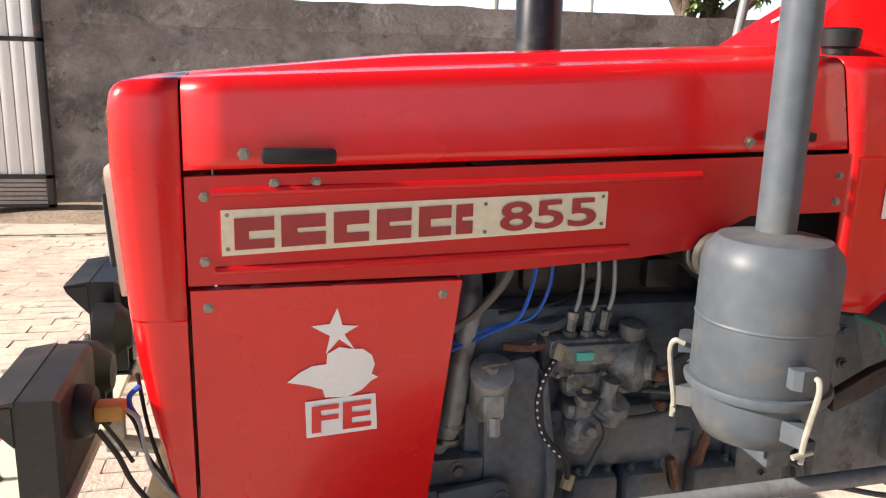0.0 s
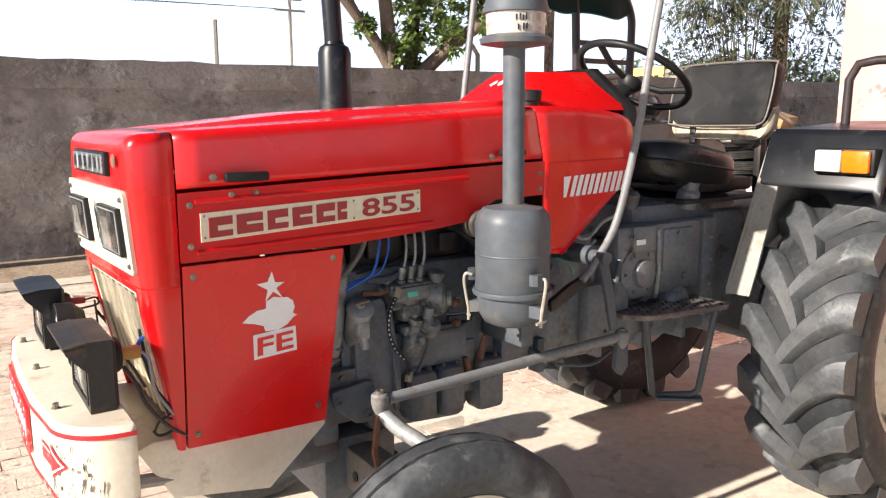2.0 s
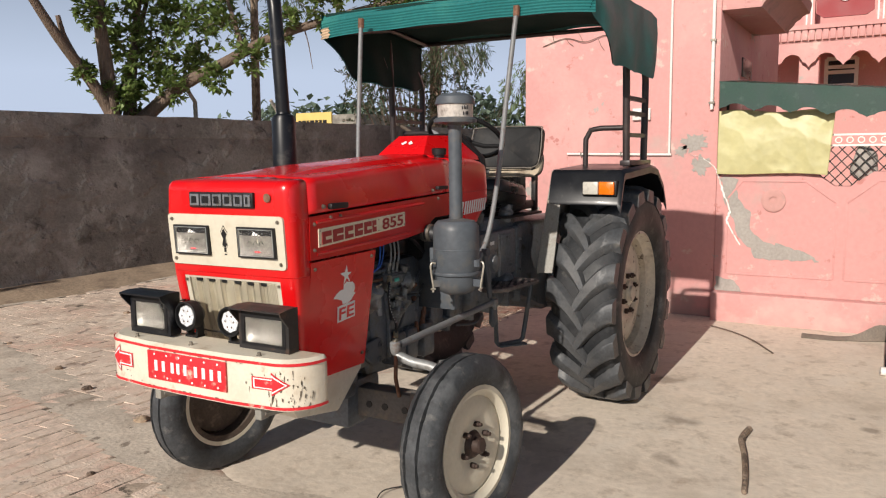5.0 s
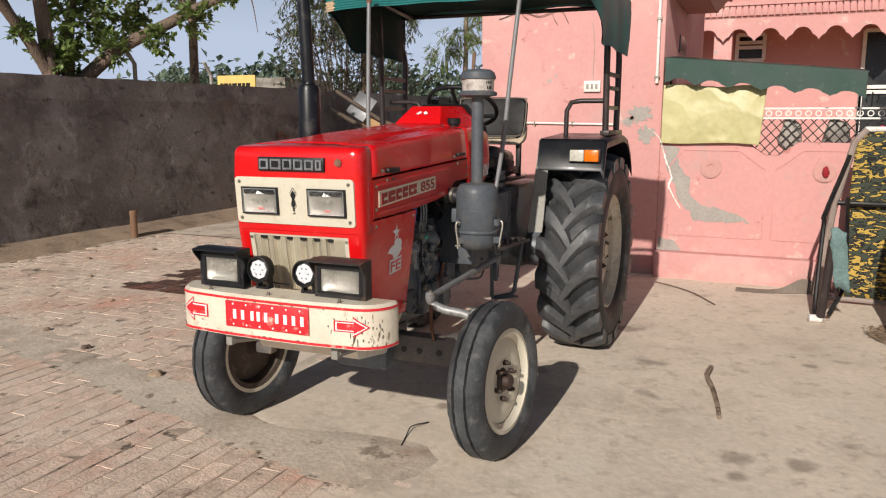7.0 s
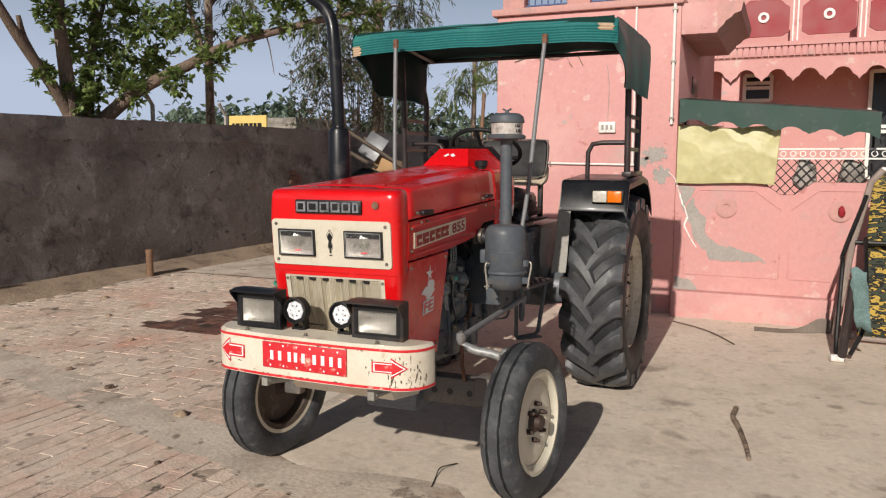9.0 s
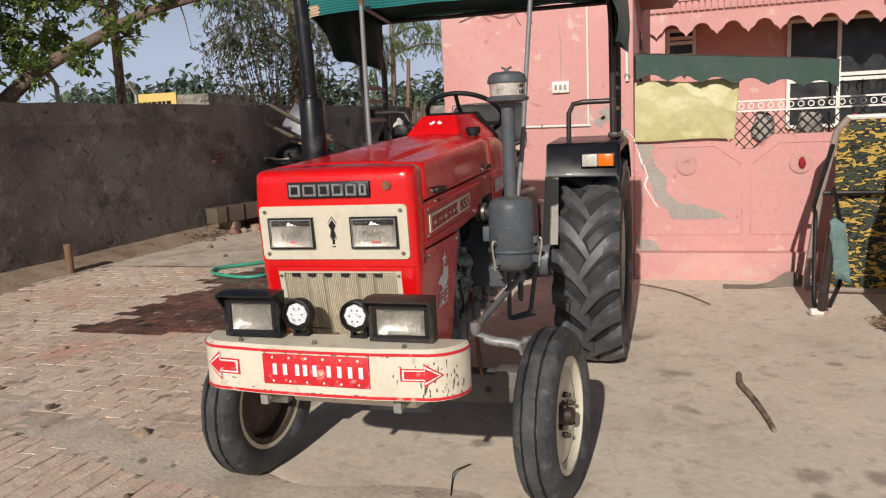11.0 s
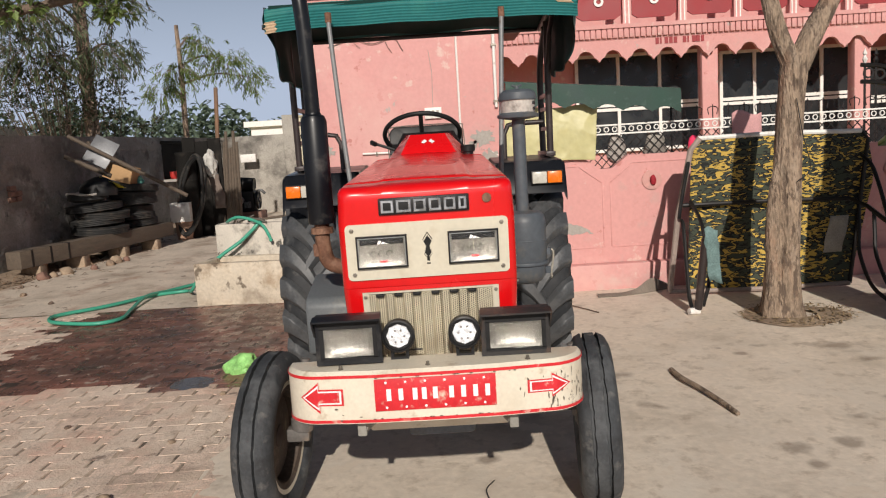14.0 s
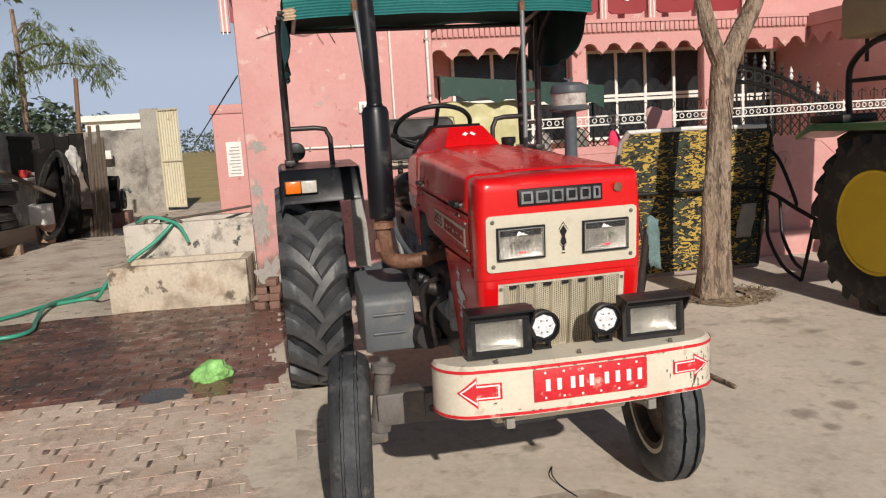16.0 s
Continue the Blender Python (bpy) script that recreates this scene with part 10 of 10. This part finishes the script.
    part("louvre", bm, PLASTER, g)
    for x0, x1, z0, z1 in ((-0.06, 0.0, 0, 2.6), (-1.42, 0.0, 0, 0.03), (-1.42, 0, 0.26, 0.30), (-1.42, -1.36, 0, 2.6), (-1.42, 0.0, 1.46, 1.50)):
        bm = B()
        box(bm, x0, x1, -0.045, 0.045, z0, z1, 0.004)
        part("gate_frame", bm, BLACK_RUST, g)


def build_green_tractor():
    t = thing("tractor", "green tractor with yellow wheel rims parked beside the tree", "tractor", at=(2.64, -3.63, 0))
    M = Matrix.Rotation(radians(-90), 4, "X")
    R, w, rim = 0.70, 0.34, 0.405
    W = part("rear_wheel", lathe(B(), [(0.085, -0.11), (0.08, -0.05), (0.05, -0.03), (0.001, -0.03)], Matrix.Translation((0.0, 0.0, R)) @ M, 16), mat("yellow_rim_paint", (0.72, 0.50, 0.02), 0.4, var=0.08, scale=6), t)
    yellow = W.data.materials[0]
    T = Matrix.Translation((0.0, 0.0, R))
    bm = B()
    lathe(bm, tyre_profile(R, w, rim, False), T @ M, 64, caps=False)
    link("tyre", bm, RUBBER_DARK, W, "large black tractor tyre")
    for sgn in (-1, 1):
        first = None
        for i in range(20):
            if first is None:
                bm = B()
                rows = []
                for k in range(7):
                    u = k / 6
                    y = sgn * w / 2 * (-0.08 + 1.06 * u)
                    ph = 0.40 * u ** 0.85
                    base, topr, half = R - 0.06 - 0.12 * max(0, u - 0.62), R - 0.06 * max(0, u - 0.7), (0.034 + 0.012 * u) / R
                    rows.append([(-rr * math.cos(ph + dp), y, rr * math.sin(ph + dp)) for dp, rr in ((-half * 1.35, base), (-half * 0.85, topr), (half * 0.85, topr), (half * 1.35, base))])
                rings(bm, rows)
                first = link("lug", bm, RUBBER_DARK, W)
                ob = first
            else:
                ob = new("lug", first.data)
                ob.parent = W
            ob.matrix_basis = T @ Matrix.Rotation(2 * math.pi * (i + (0.5 if sgn > 0 else 0)) / 20, 4, "Y")
    bm = B()
    lathe(bm, [(rim + 0.012, w * 0.36), (rim, w * 0.40), (rim - 0.018, w * 0.38), (rim - 0.03, w * 0.30), (rim - 0.045, -0.04), (rim - 0.06, -0.12), (rim * 0.66, -0.135), (rim * 0.60, -0.11), (rim * 0.3, -0.10), (0.001, -0.10)], T @ M, 44)
    link("rim", bm, yellow, W, "yellow wheel rim")
    bm = B()
    for k in range(8):
        a = 2 * math.pi * k / 8
        lathe(bm, [(0.018, 0), (0.018, 0.03), (0.001, 0.03)], T @ M @ Matrix.Translation((0.16 * math.cos(a), 0.16 * math.sin(a), -0.112)), 6)
    link("wheel_nut", bm, BROWN_BOLT, W)
    green = mat("green_body_paint", (0.015, 0.12, 0.03), 0.35, var=0.1, scale=5, coat=0.3)
    bm = B()
    # Flat-topped fender with a sloping rear edge.
    prism(bm, [(-0.75, 0.95), (-0.68, 1.38), (-0.5, 1.47), (0.66, 1.47), (0.85, 1.38), (0.85, 1.34), (0.64, 1.42), (-0.48, 1.42), (-0.63, 1.35), (-0.70, 0.95)], -0.20, 0.20, "y", 0.008)
    part("fender", bm, green, t, "green rear fender")
    bm = B()
    prism(bm, [(-0.70, 0.7), (-0.64, 1.34), (-0.48, 1.415), (0.64, 1.415), (0.83, 1.33), (0.70, 0.7)], -0.215, -0.195, "y")
    part("fender_side", bm, IRON, t)
    bm = B()
    box(bm, 0.32, 0.72, -0.17, 0.16, 1.472, 1.54, 0.02)
    part("tool_box", bm, IRON, t)
    bm = B()
    tube(bm, [(0.52, -0.06, 1.53), (0.53, -0.06, 1.76), (0.50, -0.06, 1.93), (0.30, -0.06, 2.07), (0.05, -0.06, 2.12)], 0.026, 8, True)
    tube(bm, [(0.52, -0.06, 1.80), (-0.3, -0.06, 1.80)], 0.018, 8)
    tube(bm, [(0.50, -0.2, 1.95), (0.50, -0.2, 2.14)], 0.016, 8)
    tube(bm, [(-0.30, -0.06, 1.45), (-0.30, -0.06, 2.14)], 0.022, 8)
    part("canopy_post", bm, IRON, t)
    bm = B()
    box(bm, -1.35, 0.52, -1.45, 0.05, 2.13, 2.46, 0.05)
    part("canopy", bm, mat("tan_canopy", (0.36, 0.28, 0.16), 0.8, var=0.15, scale=6), t, "tan cloth canopy")
    # Unseen hood and gearbox, added so that the tractor's ground shadow is whole.
    bm = B()
    prism(bm, [(-2.15, 0.80), (-2.17, 1.22), (-2.05, 1.34), (-0.75, 1.42), (-0.70, 0.78)], -1.02, -0.48, "y", 0.05)
    part("hood", bm, green, t, "green engine hood")
    bm = B()
    prism(bm, [(-2.0, 0.45), (-2.0, 0.82), (-0.7, 0.95), (0.35, 0.95), (0.55, 0.50), (-0.6, 0.42)], -0.95, -0.55, "y", 0.03)
    tube(bm, [(0.0, -0.55, 0.70), (0.0, -0.10, 0.70)], 0.11, 14)
    tube(bm, [(0.0, -0.95, 0.70), (0.0, -1.40, 0.70)], 0.11, 14)
    tube(bm, [(-1.85, -1.38, 0.42), (-1.85, -0.12, 0.42)], 0.05, 10)
    part("gearbox", bm, IRON, t)
    bm = B()
    prism(bm, [(-0.05, 0.98), (-0.05, 1.06), (0.36, 1.10), (0.45, 1.42), (0.50, 1.42), (0.44, 1.02), (0.38, 0.96)], -0.98, -0.52, "y", 0.02)
    part("seat", bm, VINYL, t)
    bm = B()
    tube(bm, [(-0.58, -0.75, 1.30), (-0.36, -0.75, 1.50)], 0.02, 8)
    tube(bm, [(-0.36 - 0.11 * math.sin(a), -0.75 + 0.19 * math.cos(a), 1.50 + 0.13 * math.sin(a)) for a in [2 * math.pi * k / 28 for k in range(29)]], 0.013, 6)
    part("steering_wheel", bm, IRON, t)
    for name, x, y, r_, w_, rm_ in (("rear_wheel", 0.0, -1.50, R, w, rim), ("front_wheel", -1.85, -1.45, 0.38, 0.17, 0.22), ("front_wheel", -1.85, -0.05, 0.38, 0.17, 0.22)):
        at = Matrix.Translation((x, y, r_)) @ M
        bm = B()
        lathe(bm, [(rm_ + 0.01, w_ * 0.36), (rm_ - 0.02, w_ * 0.30), (rm_ - 0.04, 0.0), (rm_ * 0.5, -0.01), (0.001, 0.0)], at, 32)
        wheel = part(name, bm, yellow, t, "yellow wheel rim")
        bm = B()
        lathe(bm, tyre_profile(r_, w_, rm_, r_ < 0.5), at, 48, caps=False)
        link("tyre", bm, RUBBER_DARK, wheel, "black tractor tyre")


def build_porch_gate():
    g = thing("iron_gate", "black ornamental iron gate with sloping scrolled top behind the railing", "gate", at=(8.0, -7.0, 0))
    def top(y):
        u = (1.25 - y) / 1.9
        return 2.28 - 0.85 * max(0, u) ** 1.6
    y = 1.25
    k = 0
    while y > -0.7:
        bm = B()
        tube(bm, [(0, y, -0.05), (0, y, top(y))], 0.016, 5)
        part("gate_bar", bm, IRON, g)
        bm = B()
        lathe(bm, [(0.015, 0), (0.035, 0.05), (0.012, 0.1), (0.03, 0.12), (0.001, 0.2)], Matrix.Translation((0, y, top(y) + 0.02)), 6)
        part("finial", bm, WHITE_PAINT if k % 3 == 0 else IRON, g)
        y -= 0.15
        k += 1
    for dz in (0.0, -0.22):
        bm = B()
        tube(bm, [(0, 1.3 - 0.2 * i, top(1.3 - 0.2 * i) + dz) for i in range(11)], 0.03, 6)
        part("gate_rail", bm, IRON, g)
    bm = B()
    for i in range(12):
        lathe(bm, [(0.05, -0.01), (0.075, -0.01), (0.075, 0.01), (0.05, 0.01)], turned((0, 1.2 - 0.15 * i, top(1.2 - 0.15 * i) - 0.11), (1, 0, 0)), 12, closed=True)
    tagged(part("scroll", bm, IRON, g), kind="stuff")
    # Washing and pots on the railing.
    for y, z, m, r, lab, cat in ((-1.85, 1.47, PLASTER, 0.10, "grey plastic sack behind the lattice", "sack"), (-2.25, 1.45, CEMENT_LIGHT, 0.12, "pale sack behind the lattice", "sack"), (-2.62, 1.45, mat("pink_cloth", (0.8, 0.04, 0.12), 0.8), 0.07, "crumpled crimson cloth tied on the railing", "cloth")):
        bm = B()
        q = bmesh.ops.create_icosphere(bm, subdivisions=3, radius=r)
        for v in q["verts"]:
            v.co = Vector((v.co.x * 0.6, v.co.y, v.co.z * 1.5)) * (1 + 0.3 * noise.noise(v.co * 12 + Vector((y, 0, 0))))
        bmesh.ops.translate(bm, verts=bm.verts, vec=(HX + (0.16 if cat == "sack" else 0.03), y, z - 0.06))
        solid("sack" if cat == "sack" else "cloth", bm, m, lab, cat)
    bm = B()
    q = bmesh.ops.create_icosphere(bm, subdivisions=3, radius=0.037)
    for v in q["verts"]:
        v.co = Vector((v.co.x * 0.7, v.co.y * 0.8, v.co.z * 1.4)) * (1 + 0.35 * noise.noise(v.co * 25))
    bmesh.ops.translate(bm, verts=bm.verts, vec=(HX - 0.03, -2.17, 1.08))
    solid("cloth", bm, mat("red_rag", (0.30, 0.015, 0.025), 0.85, var=0.3, scale=20), "red rag stuffed in the wall ring", "cloth")
    bm = B()
    rows = [[(HX + 0.05 + 0.02 * noise.noise((i, j, 0)), -3.0 - 0.05 * j, 1.70 - 0.035 * i + 0.03 * math.sin(j)) for j in range(7)] for i in range(8)]
    rings(bm, rows, closed=False)
    c = solid("cloth", bm, mat("faded_pink_cloth", (0.55, 0.30, 0.30), 0.85, var=0.2), "faded pink cloth drying on the railing", "cloth")
    mod = c.modifiers.new("thick", "SOLIDIFY")
    mod.thickness = 0.006


build_clutter()
build_green_tractor()
build_porch_gate()


# ---- brick paving, last ----
def build_paving():
    paved = tagged(new("paving"), "old dusty brick paving with worn joints", "paving", kind="structure")
    rnd = random.Random(9)
    shapes = []
    for k in range(20):
        ends = k < 10
        bm = B()
        hx, hy = (0.0583, 0.1098) if ends else (0.0560, 0.1143)
        box(bm, -hx, hx, -hy, hy, -0.03, 0.0, 0.0)
        top = [v for v in bm.verts if v.co.z > -0.001]
        for v in top:
            if ends:
                v.co += Vector((rnd.uniform(-.002, .002), -math.copysign(rnd.uniform(0, .010), v.co.y), rnd.uniform(-.0012, .0003)))
            else:
                v.co += Vector((-math.copysign(rnd.uniform(0, .006), v.co.x), rnd.uniform(-.002, .002), rnd.uniform(-.0012, .0003)))
        worn = [e for e in bm.edges if all(v in top for v in e.verts) and (abs(e.verts[0].co.y - e.verts[1].co.y) < 0.05) == ends]
        bmesh.ops.bevel(bm, geom=worn, offset=0.006, offset_type="WIDTH", segments=1, affect="EDGES")
        bmesh.ops.recalc_face_normals(bm, faces=bm.faces)
        me = bpy.data.meshes.new("brick")
        bm.to_mesh(me)
        bm.free()
        me.materials.append(BRICK)
        shapes.append(me)
    near, rest, wet = [], ([], []), ([], [])

    def in_strip(x, y):
        # the cement strip that crosses the paving
        c = 0.74 + (y - 1.75) * 0.27
        return abs(x - c) < 0.12 + 0.07 * noise.noise((x * 2, y * 2, 0))

    def wet_at(x, y):
        d = min(x - 2.62, 5.75 - x, y - 1.0, 3.75 - y) + 0.30 * noise.noise((x * 1.3, y * 1.3, 4)) + 0.16 * noise.noise((x * 4.1, y * 4.1, 6))
        return d > 0

    def lay(x, y, turn):
        if in_strip(x, y):
            return
        m = pose(x + rnd.uniform(-.004, .004), y + rnd.uniform(-.005, .005), 0.0042 + rnd.uniform(-.0011, .0011), rnd.uniform(-0.8, 0.8), rnd.uniform(-0.5, 0.5), turn + rnd.uniform(-2.0, 2.0))
        me = shapes[rnd.randrange(10) + (10 if turn else 0)]
        if wet_at(x, y):
            store = wet
            m = pose(0, 0, -0.0005) @ m
        elif 0.95 < x < 2.75 and 1.1 < y < 2.75 and len(near) < 300:
            near.append((me, m))
            return
        else:
            store = rest
        o = len(store[0])
        store[0].extend([m @ v.co for v in me.vertices])
        store[1].extend([[o + i for i in p.vertices] for p in me.polygons])
    for i in range(int(5.2 / 0.116)):
        slip = rnd.uniform(-0.035, 0.035)
        for j in range(int(5.2 / 0.228)):
            x, y = 0.62 + 0.116 * i, 0.90 + slip + 0.228 * (j + 0.5 * (i % 2))
            edge = 0.90
            if x > 5.6 or y > 5.95 or y < edge or x < 0.72 + (y - 1.75) * 0.27:
                continue
            lay(x, y, 0)
    for i in range(int(6.0 / 0.116)):
        slip = rnd.uniform(-0.035, 0.035)
        for j in range(int(4.2 / 0.228)):
            x, y = -2.6 + slip + 0.228 * (j + 0.5 * (i % 2)), -0.48 + 0.116 * i
            if x > 0.72 + (y - 1.75) * 0.27 or y > 5.6 or y < -0.5:
                continue
            lay(x, y, 90)
    for me, m in near:
        ob = new("brick", me)
        ob.matrix_basis = m
        ob.parent = paved
    for name, store, material in (("brick_field", rest, BRICK_MASS), ("wet_brick_field", wet, BRICK_WET)):
        me = bpy.data.meshes.new(name)
        me.from_pydata(store[0], [], store[1])
        me.materials.append(material)
        ob = new(name, me)
        ob.parent = paved
        tagged(ob, "damp dark bricks" if store is wet else "dusty bricks", kind="stuff")
    bm = B()
    damp, dust = B(), B()
    nx, ny = 220, 160

    def kind_at(x, y):
        c = 0.72 + (y - 1.75) * 0.27
        if abs(x - c) < 0.19 + 0.08 * noise.noise((x * 2, y * 2, 0)) or y > 5.85 or x > 5.55 or (y < 0.95 and x > c - 0.1) or y < -0.52 or (x < c and y > 5.5):
            return dust
        return damp if wet_at(x, y) else bm
    made = {}
    for i in range(nx):
        for j in range(ny):
            sheet = kind_at(-3.0 + 8.8 * (i + 0.5) / nx, -0.58 + (WY + 0.68) * (j + 0.5) / ny)
            quad = []
            for key in ((i, j), (i + 1, j), (i + 1, j + 1), (i, j + 1)):
                if (sheet, key) not in made:
                    x, y = -3.0 + 8.8 * key[0] / nx, -0.58 + (WY + 0.68) * key[1] / ny
                    z = -0.02 * min(1.0, max(0.0, (x - 0.45) / 0.3)) * min(1.0, max(0.0, (0.95 - y) / 0.3)) - 0.012 * min(1.0, max(0.0, (-0.30 - y) / 0.2)) - 0.0012 + 0.0060 * noise.noise((x * 1.5, y * 1.5, 0)) + 0.0036 * noise.noise((x * 5, y * 5, 3)) + (0.0070 if sheet is dust else 0.0)
                    made[(sheet, key)] = sheet.verts.new((x, y, z))
                quad.append(made[(sheet, key)])
            sheet.faces.new(quad)
    grid_sheet(dust, 5.8, 21, 1.04, WY + 0.1, 38, 12, lambda x, y: 0.001 + 0.002 * noise.noise((x, y, 0)))
    grid_sheet(dust, -9, -3.0, 1.04, WY + 0.1, 20, 12, lambda x, y: 0.001 + 0.002 * noise.noise((x, y, 0)))
    tagged(link("wet_joint_bed", damp, BED_WET, paved), kind="stuff")
    tagged(link("cement_strip", dust, mat("dusty_cement", (0.61, 0.525, 0.435), 0.93, var=0.2, scale=2, bscale=40, bump=0.004, stain=(0.33, 0.26, 0.20), amount=0.3, sscale=1.4, more=[((0.56, 0.475, 0.39), 0.2, 3.0), ((0.36, 0.22, 0.16), 0.15, 2.2), ((0.24, 0.19, 0.15), 0.05, 6.0, 0.05)]), paved), kind="stuff")
    tagged(link("joint_bed", bm, mat("joint_sand", (0.19, 0.143, 0.11), 0.95, var=0.3, scale=9, bscale=40, bump=0.003, stain=(0.60, 0.475, 0.37), amount=0.62, sscale=1.6, more=[((0.09, 0.07, 0.055), 0.2, 5.0, 0.05)]), paved), kind="stuff")


build_paving()
